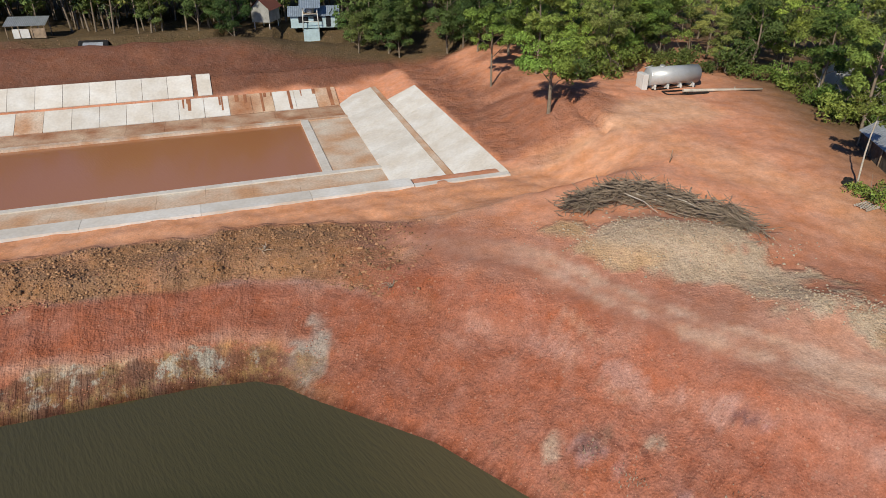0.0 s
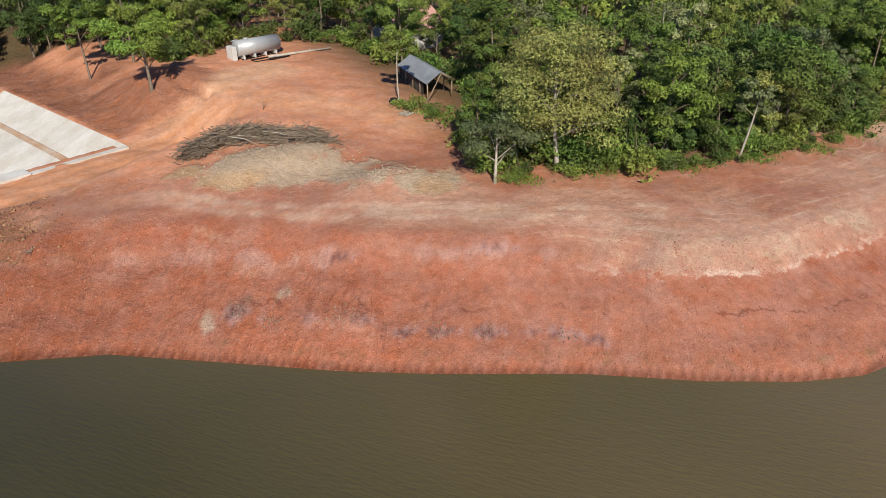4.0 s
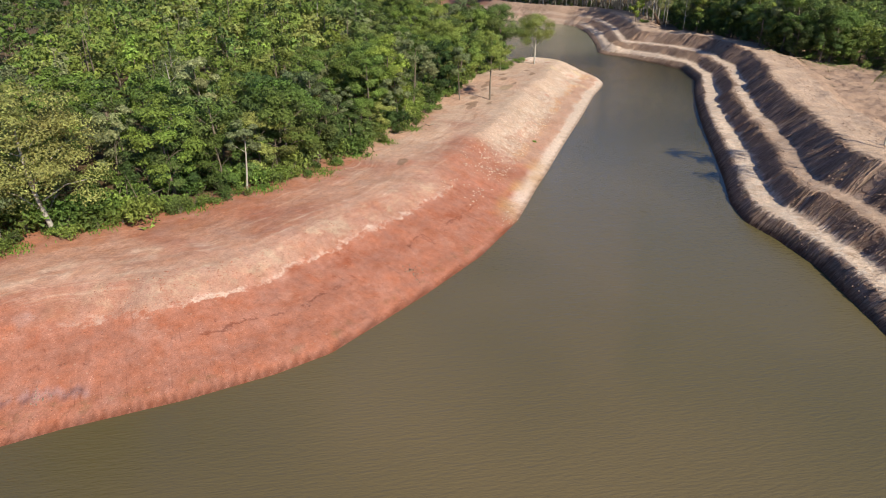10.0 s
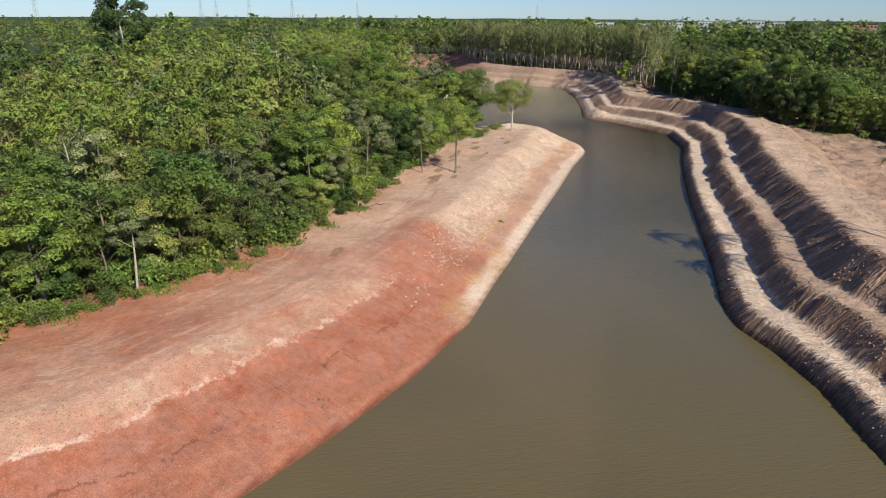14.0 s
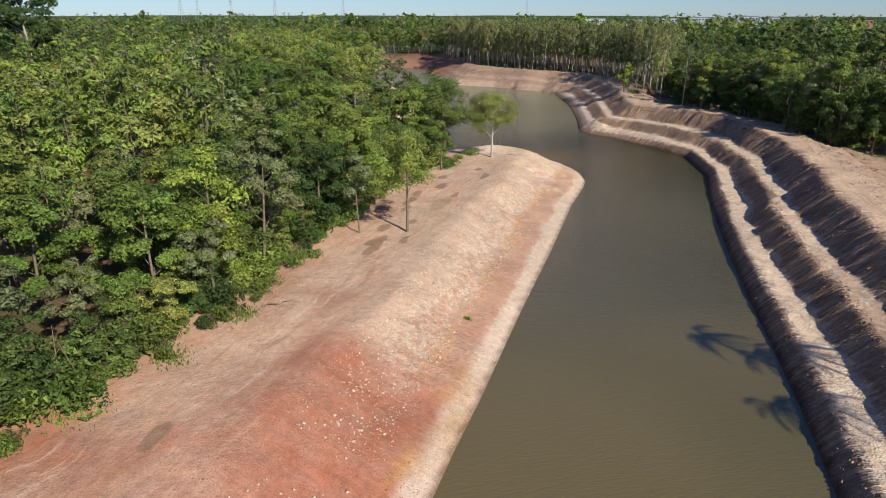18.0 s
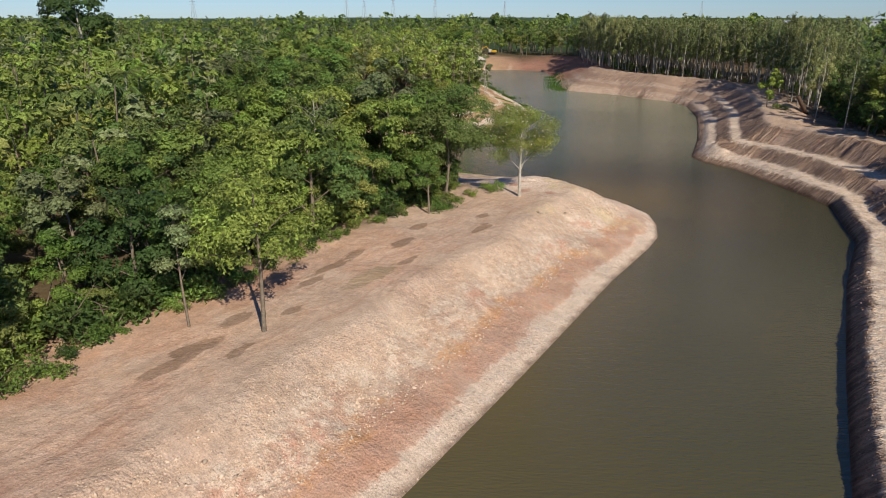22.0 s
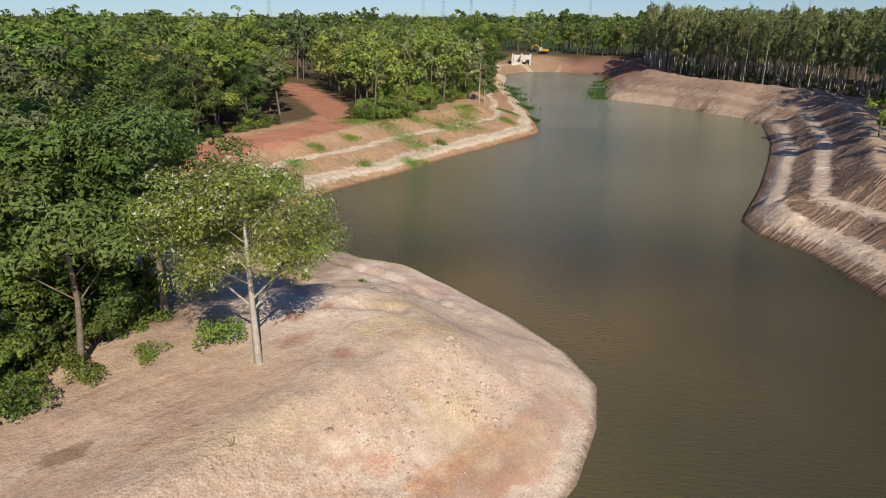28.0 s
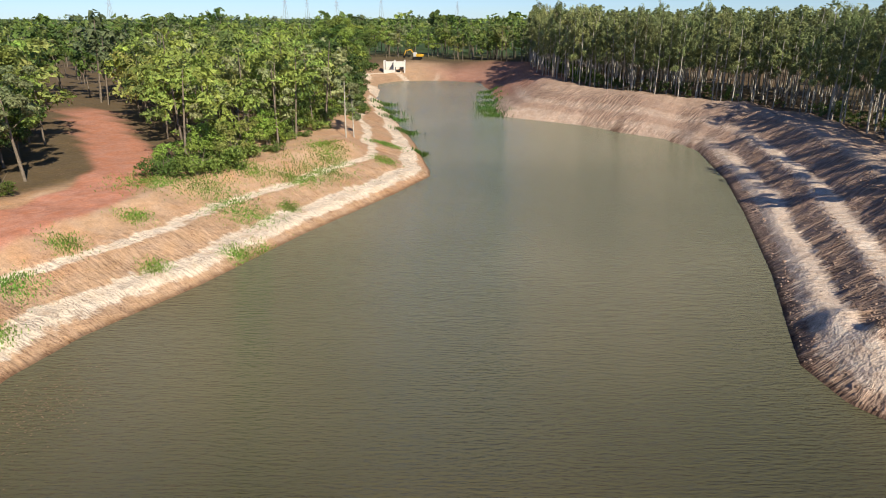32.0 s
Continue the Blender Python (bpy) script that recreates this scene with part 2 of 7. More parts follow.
    # gullies as dark lines, the shade of their hollows put into the colour
    gully = times(times(span(gully_b.outputs[0], 1.0, 0.0, 0.002, 0.009), band(0.8, 6.4, 0.4, foot)), span(noise_at(0.33, 5, 0.65), 0.0, 1.0, 0.48, 0.55))
    col = over(col, gully, (0.18, 0.06, 0.04), 0.45)
    speck = n.new("ShaderNodeTexVoronoi")
    speck.inputs["Scale"].default_value = 6.5
    link(pos, speck.inputs["Vector"])
    col = over(col, times(times(span(speck.outputs["Distance"], 1.0, 0.0, 0.12, 0.24), foot), span(noise_at(2.2, 3, 0.6), 0.0, 1.0, 0.44, 0.56)), (0.55, 0.29, 0.20), 0.7)
    col = over(col, times(band(4.75, 5.05, 0.12, foot), span(noise_at(0.25, 6, 0.7), 0.0, 1.0, 0.5, 0.56)), (0.20, 0.07, 0.045), 0.8)
    col = over(col, times(band(0.9, 1.7, 0.3, foot), span(noise_at(0.5, 7, 0.75), 0.0, 1.0, 0.5, 0.62)), (0.26, 0.135, 0.075), 0.7)
    # change of slope painted: lower belt lighter as if lit, upper belt darker
    col = over(col, times(band(2.4, 4.2, 0.5, foot), span(noise_at(0.35, 7, 0.75), 0.0, 1.0, 0.53, 0.64)), (0.46, 0.23, 0.165), 0.6)
    col = over(col, times(band(5.0, 8.6, 0.6, foot), span(noise_at(0.3, 7, 0.75), 0.0, 1.0, 0.52, 0.66)), (0.28, 0.095, 0.06), 0.55)
    cut_z = zone.outputs["Alpha"]
    col = over(col, times(band(-3, 2.0, 0.25, cut_z), span(noise_at(0.55, 7, 0.75), 0.0, 1.0, 0.46, 0.58)), (0.30, 0.19, 0.085), 0.9)
    col = over(col, times(band(0.3, 2.1, 0.25, cut_z), span(noise_at(0.4, 7, 0.75, (1, 1, 0.4)), 0.0, 1.0, 0.54, 0.62)), (0.36, 0.34, 0.28), 0.85)
    col = over(col, times(band(-3, 1.9, 0.25, cut_z), strip2), (0.12, 0.065, 0.045), 0.6)
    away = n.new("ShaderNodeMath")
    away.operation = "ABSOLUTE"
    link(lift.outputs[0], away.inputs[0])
    # cracks likewise: shade in the crease painted dark
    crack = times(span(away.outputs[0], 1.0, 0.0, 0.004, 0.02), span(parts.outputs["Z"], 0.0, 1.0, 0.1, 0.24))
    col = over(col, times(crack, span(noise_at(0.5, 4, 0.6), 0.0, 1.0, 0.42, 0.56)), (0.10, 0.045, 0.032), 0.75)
    # wheel and blade marks along the trodden ways
    tread_at, tread_map, tread_n = n.new("ShaderNodeAttribute"), n.new("ShaderNodeMapping"), n.new("ShaderNodeTexNoise")
    tread_at.attribute_name = "tread"
    tread_map.inputs["Scale"].default_value = (0.07, 1.5, 0.0)
    tread_n.inputs["Scale"].default_value, tread_n.inputs["Detail"].default_value, tread_n.inputs["Roughness"].default_value = 1.0, 6, 0.68
    link(run_at.outputs["Vector"], tread_map.inputs["Vector"])
    link(tread_map.outputs["Vector"], tread_n.inputs["Vector"])
    worn_n = span(noise_at(0.2, 5, 0.65), 0.2, 1.0, 0.38, 0.6)
    col = over(col, times(times(span(tread_n.outputs["Fac"], 0.0, 1.0, 0.53, 0.66), tread_at.outputs["Fac"]), worn_n), (0.60, 0.44, 0.33), 0.6)
    col = over(col, times(times(span(tread_n.outputs["Fac"], 1.0, 0.0, 0.36, 0.46), tread_at.outputs["Fac"]), worn_n), (0.33, 0.165, 0.105), 0.5)
    for spot, tone_w, most in (("wet_spot", (0.25, 0.16, 0.105), 0.75), ("puddle", (0.36, 0.26, 0.165), 0.85)):
        spot_at, spot_sum = n.new("ShaderNodeAttribute"), n.new("ShaderNodeMath")
        spot_at.attribute_name = spot
        spot_sum.operation = "MULTIPLY_ADD"
        spot_sum.inputs[1].default_value = 1.5
        link(noise_at(0.7, 7, 0.7, (0.6, 1.3, 1)), spot_sum.inputs[0]), link(spot_at.outputs["Fac"], spot_sum.inputs[2])
        col = over(col, times(span(spot_sum.outputs[0], 0.0, 1.0, 1.22, 1.34), span(spot_at.outputs["Fac"], 0.0, 1.0, 0.08, 0.25)), tone_w, most)
    link(col, hsv.inputs["Color"])
    # pale stones and dark clods, thickest where the attribute's alpha is high
    vor = n.new("ShaderNodeTexVoronoi")
    vor.inputs["Scale"].default_value = 3.0
    link(pos, vor.inputs["Vector"])
    dot = n.new("ShaderNodeMapRange")
    dot.inputs["From Min"].default_value, dot.inputs["From Max"].default_value = 0.30, 0.20
    link(vor.outputs["Distance"], dot.inputs["Value"])
    sep = n.new("ShaderNodeSeparateColor")
    link(vor.outputs["Color"], sep.inputs["Color"])
    pick = n.new("ShaderNodeMath")
    pick.operation = "LESS_THAN"
    link(sep.outputs["Red"], pick.inputs[0]), link(at.outputs["Alpha"], pick.inputs[1])
    stone = n.new("ShaderNodeMix")
    stone.data_type = "RGBA"
    tone = n.new("ShaderNodeMix")
    tone.data_type = "RGBA"
    tone.inputs["A"].default_value, tone.inputs["B"].default_value = (0.52, 0.31, 0.22, 1), (0.17, 0.08, 0.055, 1)
    link(sep.outputs["Green"], tone.inputs["Factor"])
    faint = n.new("ShaderNodeMath")
    faint.operation = "MULTIPLY"
    faint.inputs[1].default_value = 0.5
    link(times(dot.outputs["Result"], pick.outputs[0]), faint.inputs[0])
    link(faint.outputs[0], stone.inputs["Factor"])
    link(hsv.outputs["Color"], stone.inputs["A"])
    link(tone.outputs["Result"], stone.inputs["B"])
    damp_t = n.new("ShaderNodeMix")
    damp_t.data_type, damp_t.blend_type = "RGBA", "MULTIPLY"
    damp_t.inputs["B"].default_value = (0.42, 0.38, 0.36, 1)
    link(zb.outputs["Blue"], damp_t.inputs["Factor"])
    link(stone.outputs["Result"], damp_t.inputs["A"])
    link(damp_t.outputs["Result"], b.inputs["Base Color"])
    add = n.new("ShaderNodeMath")
    add.operation = "MULTIPLY_ADD"
    add.inputs[1].default_value = 1.5
    fine_h = n.new("ShaderNodeMath")
    fine_h.operation = "MULTIPLY"
    fine_h.inputs[1].default_value = 1.0
    lump_a, lump_b = clods(2.4), clods(5.5)
    lump = n.new("ShaderNodeMath")
    lump.operation = "ADD"
    link(span(lump_a.outputs["Distance"], 0.13, 0.0, 0.0, 0.8), lump.inputs[0]), link(span(lump_b.outputs["Distance"], 0.22, 0.0, 0.0, 0.7), lump.inputs[1])
    link(lump.outputs[0], fine_h.inputs[0])
    link(mid, add.inputs[0]), link(fine_h.outputs[0], add.inputs[2])
    cut_t = n.new("ShaderNodeMath")
    cut_t.operation = "MULTIPLY_ADD"
    cut_t.inputs[1].default_value = 7.5
    link(rill, cut_t.inputs[0]), link(times(add.outputs[0], span(at.outputs["Alpha"], 0.12, 1.0, 0.06, 0.34)), cut_t.inputs[2])
    bump = n.new("ShaderNodeBump")
    bump.inputs["Strength"].default_value, bump.inputs["Distance"].default_value = 0.75, 0.2
    link(cut_t.outputs[0], bump.inputs["Height"])
    link(bump.outputs["Normal"], b.inputs["Normal"])
    return m


def water_material(name, deep, shallow, ripple=0.042, silt_sky_share=1.0):
    m, t, b = material(name, deep, 0.12)
    b.inputs["Specular IOR Level"].default_value = 0.8
    b.inputs["IOR"].default_value = 1.42
    n, link = t.nodes, t.links.new
    pos = n.new("ShaderNodeNewGeometry").outputs["Position"]
    big = n.new("ShaderNodeTexNoise")
    big.inputs["Scale"].default_value, big.inputs["Detail"].default_value = 0.018, 3
    link(pos, big.inputs["Vector"])
    ramp = n.new("ShaderNodeValToRGB")
    ramp.color_ramp.elements[0].position, ramp.color_ramp.elements[1].position = 0.38, 0.62
    ramp.color_ramp.elements[0].color, ramp.color_ramp.elements[1].color = (*deep, 1), (*shallow, 1)
    link(big.outputs["Fac"], ramp.inputs["Fac"])
    # tones by place: silt, and towards the far end a painted sky reflection
    place_t, silt_sky = n.new("ShaderNodeSeparateXYZ"), n.new("ShaderNodeValToRGB")
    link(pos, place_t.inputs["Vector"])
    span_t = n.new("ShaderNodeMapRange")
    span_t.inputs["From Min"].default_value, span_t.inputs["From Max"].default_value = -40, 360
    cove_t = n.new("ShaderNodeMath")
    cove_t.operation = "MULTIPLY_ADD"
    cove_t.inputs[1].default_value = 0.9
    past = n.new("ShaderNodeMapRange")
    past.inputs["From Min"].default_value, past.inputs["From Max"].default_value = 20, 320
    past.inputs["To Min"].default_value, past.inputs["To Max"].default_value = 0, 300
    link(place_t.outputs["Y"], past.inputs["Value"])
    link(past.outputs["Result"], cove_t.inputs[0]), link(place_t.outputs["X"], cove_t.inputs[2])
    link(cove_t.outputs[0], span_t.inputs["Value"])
    link(span_t.outputs["Result"], silt_sky.inputs["Fac"])
    tones = silt_sky.color_ramp.elements
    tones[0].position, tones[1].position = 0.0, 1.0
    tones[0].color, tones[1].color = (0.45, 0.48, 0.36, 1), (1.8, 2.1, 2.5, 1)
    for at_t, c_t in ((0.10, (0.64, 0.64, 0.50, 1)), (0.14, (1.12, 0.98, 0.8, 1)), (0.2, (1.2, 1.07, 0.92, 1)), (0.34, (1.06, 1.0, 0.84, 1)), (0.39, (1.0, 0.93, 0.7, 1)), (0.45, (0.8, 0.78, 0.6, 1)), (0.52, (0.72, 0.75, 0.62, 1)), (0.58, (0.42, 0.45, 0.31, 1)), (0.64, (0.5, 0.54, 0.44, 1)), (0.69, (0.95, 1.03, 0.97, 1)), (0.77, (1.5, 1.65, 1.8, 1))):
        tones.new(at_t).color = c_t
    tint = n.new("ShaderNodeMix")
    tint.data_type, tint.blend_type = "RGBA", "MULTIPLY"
    tint.inputs["Factor"].default_value = silt_sky_share
    link(ramp.outputs["Color"], tint.inputs["A"]), link(silt_sky.outputs["Color"], tint.inputs["B"])
    # sand stirred up over the shoals
    shoal, sandy_t = n.new("ShaderNodeAttribute"), n.new("ShaderNodeMix")
    shoal.attribute_name = "shoal"
    sandy_t.data_type = "RGBA"
    sandy_t.inputs["B"].default_value = (0.16, 0.112, 0.036, 1)
    link(shoal.outputs["Fac"], sandy_t.inputs["Factor"]), link(tint.outputs["Result"], sandy_t.inputs["A"])
    # darker, greener water where the mask lies
    murk, green_t = n.new("ShaderNodeAttribute"), n.new("ShaderNodeMix")
    murk.attribute_name = "murk"
    green_t.data_type, green_t.blend_type = "RGBA", "MULTIPLY"
    green_t.inputs["B"].default_value = (0.68, 0.78, 0.66, 1)
    link(murk.outputs["Fac"], green_t.inputs["Factor"]), link(sandy_t.outputs["Result"], green_t.inputs["A"])
    link(green_t.outputs["Result"], b.inputs["Base Color"])
    mp = n.new("ShaderNodeMapping")
    turn_t = n.new("ShaderNodeMapping")
    turn_t.inputs["Rotation"].default_value = (0, 0, radians(52))
    mp.inputs["Scale"].default_value = (0.4, 1.7, 1)
    link(pos, turn_t.inputs["Vector"])
    link(turn_t.outputs["Vector"], mp.inputs["Vector"])
    small = n.new("ShaderNodeTexNoise")
    small.inputs["Scale"].default_value, small.inputs["Detail"].default_value = 3.0, 4
    link(mp.outputs["Vector"], small.inputs["Vector"])
    bump = n.new("ShaderNodeBump")
    bump.inputs["Strength"].default_value, bump.inputs["Distance"].default_value = ripple * 6, 0.2
    wind = n.new("ShaderNodeMapRange")
    wind.inputs["From Min"].default_value, wind.inputs["From Max"].default_value = 110, 215
    wind.inputs["To Min"].default_value, wind.inputs["To Max"].default_value = ripple * 6, ripple * (6 + 12 * silt_sky_share)
    link(cove_t.outputs[0], wind.inputs["Value"])
    link(wind.outputs["Result"], bump.inputs["Strength"])
    swell, both = n.new("ShaderNodeTexNoise"), n.new("ShaderNodeMath")
    swell.inputs["Scale"].default_value, swell.inputs["Detail"].default_value = 1.1, 2
    link(mp.outputs["Vector"], swell.inputs["Vector"])
    both.operation = "MULTIPLY_ADD"
    both.inputs[1].default_value = 0.6
    link(swell.outputs["Fac"], both.inputs[0]), link(small.outputs["Fac"], both.inputs[2])
    link(both.outputs[0], bump.inputs["Height"])
    link(bump.outputs["Normal"], b.inputs["Normal"])
    return m


def leaf_material(name, colour, spread=0.25):
    m, t, b = material(name, colour, 0.55)
    n, link = t.nodes, t.links.new
    geo, info = n.new("ShaderNodeNewGeometry"), n.new("ShaderNodeObjectInfo")
    noise_t = n.new("ShaderNodeTexNoise")
    noise_t.inputs["Scale"].default_value = 0.12
    link(geo.outputs["Position"], noise_t.inputs["Vector"])
    hsv = n.new("ShaderNodeHueSaturation")
    hsv.inputs["Color"].default_value = (*colour, 1)

    def span(v, a, c, lo=0.0, hi=1.0):
        x = n.new("ShaderNodeMapRange")
        x.inputs["From Min"].default_value, x.inputs["From Max"].default_value = lo, hi
        x.inputs["To Min"].default_value, x.inputs["To Max"].default_value = a, c
        link(v, x.inputs["Value"])
        return x.outputs["Result"]

    mul = n.new("ShaderNodeMath")
    mul.operation = "MULTIPLY"
    link(span(geo.outputs["Random Per Island"], 1 - spread, 1 + spread), mul.inputs[0])
    link(span(info.outputs["Random"], 0.7, 1.62), mul.inputs[1])
    fleck, mul2 = n.new("ShaderNodeTexNoise"), n.new("ShaderNodeMath")
    fleck.inputs["Scale"].default_value, fleck.inputs["Detail"].default_value = 5.5, 3
    link(geo.outputs["Position"], fleck.inputs["Vector"])
    mul2.operation = "MULTIPLY"
    link(mul.outputs[0], mul2.inputs[0]), link(span(fleck.outputs["Fac"], 0.55, 1.5, 0.34, 0.66), mul2.inputs[1])
    patchy, mul3 = n.new("ShaderNodeTexNoise"), n.new("ShaderNodeMath")
    patchy.inputs["Scale"].default_value, patchy.inputs["Detail"].default_value = 0.24, 1
    link(geo.outputs["Position"], patchy.inputs["Vector"])
    mul3.operation = "MULTIPLY"
    link(mul2.outputs[0], mul3.inputs[0]), link(span(patchy.outputs["Fac"], 0.82, 1.25, 0.33, 0.67), mul3.inputs[1])
    link(mul3.outputs[0], hsv.inputs["Value"])
    rough_t = n.new("ShaderNodeBump")
    rough_t.inputs["Strength"].default_value, rough_t.inputs["Distance"].default_value = 0.8, 0.2
    link(fleck.outputs["Fac"], rough_t.inputs["Height"])
    link(rough_t.outputs["Normal"], b.inputs["Normal"])
    shade = n.new("ShaderNodeMath")
    shade.operation = "ADD"
    link(span(noise_t.outputs["Fac"], 0.465, 0.512, 0.3, 0.7), shade.inputs[0]), link(span(info.outputs["Random"], 0.016, -0.022), shade.inputs[1])
    link(shade.outputs[0], hsv.inputs["Hue"])
    link(hsv.outputs["Color"], b.inputs["Base Color"])
    glow = n.new("ShaderNodeBsdfTranslucent")
    link(hsv.outputs["Color"], glow.inputs["Color"])
    mix = n.new("ShaderNodeMixShader")
    mix.inputs["Fac"].default_value = 0.3
    link(b.outputs["BSDF"], mix.inputs[1]), link(glow.outputs["BSDF"], mix.inputs[2])
    link(mix.outputs["Shader"], n["Material Output"].inputs["Surface"])
    return m


SOIL = soil_material()
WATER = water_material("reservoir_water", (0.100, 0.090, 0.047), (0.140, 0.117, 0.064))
POND_WATER = water_material("muddy_water", (0.36, 0.15, 0.065), (0.40, 0.18, 0.08), 0.012, 0.0)
LEAF = leaf_material("leaf_green", (0.126, 0.194, 0.042))
LEAF_DARK = leaf_material("leaf_dark", (0.080, 0.129, 0.035))
LEAF_YELLOW = leaf_material("leaf_yellow", (0.172, 0.212, 0.058))
LEAF_GREY = leaf_material("leaf_grey", (0.165, 0.20, 0.09))
LEAF_GUM = leaf_material("leaf_gum", (0.20, 0.235, 0.092))
LEAF_FRESH = leaf_material("leaf_fresh", (0.150, 0.236, 0.044))
GRASS = leaf_material("grass", (0.105, 0.205, 0.035))
BARK = wear("bark", (0.25, 0.20, 0.15), scale=3, amount=0.4)
BARK_PALE = wear("bark_pale", (0.52, 0.47, 0.40), scale=2, amount=0.3)
DEADWOOD = wear("dead_wood", (0.42, 0.33, 0.245), scale=2, amount=0.4, island=0.35)
CONCRETE = wear("concrete", (0.66, 0.63, 0.58), scale=0.5, amount=0.18, bump=0.15, fine=5)

# ---- plan ----
LEFT_SHORE = [(-160, -20), (-60, 20), (-23.5, 32), (-16.7, 34.2), (-12.9, 34.9), (-11, 34.5), (-8.6, 33.1), (-0.5, 29.3), (6.6, 23.8), (12.7, 19), (18.1, 15.3),
    (27.3, 9.6), (33.6, 4.8), (39.2, 1.3), (43.5, -0.6), (55.5, -2.2), (66, -3), (77.6, -2.4), (90, 0.1), (97, 1.3), (114, 4.6), (133.5, 8.1), (155.5, 12.4), (168.6, 14.3),
    (173, 15.3), (178, 17.8), (182, 20.8), (184, 25.2), (185.3, 32), (185.5, 39.5), (185, 45.5), (182.5, 51.5), (180.3, 57), (179.5, 63), (180.3, 66), (184.2, 71)]
LEFT_SHORE_FAR = [(190.3, 75.3), (196.5, 77.8), (208, 80), (224, 84.5), (244, 88.8), (256, 92), (259, 94.5), (266, 102), (276, 112.4), (292, 131), (316, 159), (354, 198), (376, 213), (392, 200)]
RIGHT_SHORE_FAR = [(393, 199), (403, 186), (350, 145), (328, 129), (319.5, 121.5), (317.8, 105), (315.5, 90), (311, 75), (304, 66.5), (283, 55), (265, 47.3), (244, 39), (233, 35.3), (226.5, 33)]
RIGHT_SHORE = [(223, 29.5), (220.5, 22.5), (213, 13), (204, 2.5), (193, -1.8), (187, -4.2), (172, -6.4), (150, -11), (135, -14.5), (119, -18.6), (107, -21.6), (96, -24),
    (90, -26.5), (86, -30.2), (80, -34.5), (69.5, -39.2), (40, -52), (0, -75), (-60, -105), (-160, -150)]
LEFT_ALL, RIGHT_ALL = np.array(LEFT_SHORE + LEFT_SHORE_FAR, float), np.array(RIGHT_SHORE_FAR + RIGHT_SHORE, float)
SHORE = np.concatenate([LEFT_ALL, RIGHT_ALL])


def near_line(x, y, line, run=False):
    """Distance from points to a polyline, the x of the nearest place on it, and (with run) the length of line up to there."""
    best, where, along, so_far = np.full(x.shape, 1e9), np.zeros(x.shape), np.zeros(x.shape), 0.0
    for (ax, ay), (bx, by) in zip(line[:-1], line[1:]):
        dx, dy = bx - ax, by - ay
        t = np.clip(((x - ax) * dx + (y - ay) * dy) / (dx * dx + dy * dy), 0, 1)
        d = np.hypot(x - ax - t * dx, y - ay - t * dy)
        nearer = d < best
        best, where = np.where(nearer, d, best), np.where(nearer, ax + t * dx, where)
        if run:
            along = np.where(nearer, so_far + t * math.hypot(dx, dy), along)
            so_far += math.hypot(dx, dy)
    return (best, where, along) if run else (best, where)


def inside(x, y, poly):
    r = np.zeros(x.shape, bool)
    for (ax, ay), (bx, by) in zip(poly, np.roll(poly, -1, axis=0)):
        cross = (ay > y) != (by > y)
        with np.errstate(divide="ignore", invalid="ignore"):
            r ^= cross & (x < (bx - ax) * (y - ay) / (by - ay) + ax)
    return r


def lattice(seed):
    return np.random.RandomState(seed).rand(256, 256)


LATTICES = [lattice(k) for k in range(6)]


def wave(x, y, size, k=0):
    """Smooth value noise from -1 to 1 with features of that many metres."""
    u, v = np.asarray(x) / size + 1000.0, np.asarray(y) / size + 1000.0
    i, j = np.floor(u).astype(int), np.floor(v).astype(int)
    a, b = u - i, v - j
    a, b = a * a * (3 - 2 * a), b * b * (3 - 2 * b)
    g = LATTICES[k % 6]
    n = lambda p, q: g[p % 256, q % 256]
    return 2 * ((n(i, j) * (1 - a) + n(i + 1, j) * a) * (1 - b) + (n(i, j + 1) * (1 - a) + n(i + 1, j + 1) * a) * b) - 1


def smooth(v, a, b):
    t = np.clip((v - a) / (b - a), 0, 1)
    return t * t * (3 - 2 * t)


# The lined basin: u along its near edge, v across, from the tip of the upper end slab.
BASIN_AT, BASIN_TURN = (6.6, 62.6), radians(18.5)


def to_basin(x, y):
    dx, dy, c, s = x - BASIN_AT[0], y - BASIN_AT[1], math.cos(BASIN_TURN), math.sin(BASIN_TURN)
    return dx * c + dy * s, -dx * s + dy * c


def from_basin(u, v):
    c, s = math.cos(BASIN_TURN), math.sin(BASIN_TURN)
    return BASIN_AT[0] + u * c - v * s, BASIN_AT[1] + u * s + v * c


def basin_height(u, v):
    """The dug basin: bottom, far slope with a berm, end slope with a berm, near slope."""
    far = np.interp(v, [40.5, 44.5, 45.2, 49.0], [0.3, 2.0, 2.15, 4.4])
    end = np.interp(u, [-9.9, -4.8, -3.9, 0.2], [0.3, 1.95, 2.05, 3.8]) + 0 * v
    near = np.interp(v, [2.2, 8.0], [3.75, 0.3])
    return np.maximum(np.maximum(far, end), near)


def inland(x, y):
    """Which shore is nearest, and the wavering distance to it by which banks are shaped and coloured."""
    dl, sl, al = near_line(x, y, LEFT_ALL, True)
    dr, sr, ar = near_line(x, y, RIGHT_ALL, True)
    right = dr < dl
    flat = np.where(right, dr, dl)
    wob = (wave(x, y, 7, 1) * 0.9 + wave(x, y, 2.6, 2) * 0.45) * np.where(right, 0.32, 1.0)
    wob = wob + np.where(right, 0.6 * wave(ar, 0 * ar, 15, 1) + 0.18 * wave(ar, 0 * ar, 5, 3), 0)
    return dl, sl, al, dr, sr, ar, right, flat + np.clip(flat / 3, 0, 1) * wob


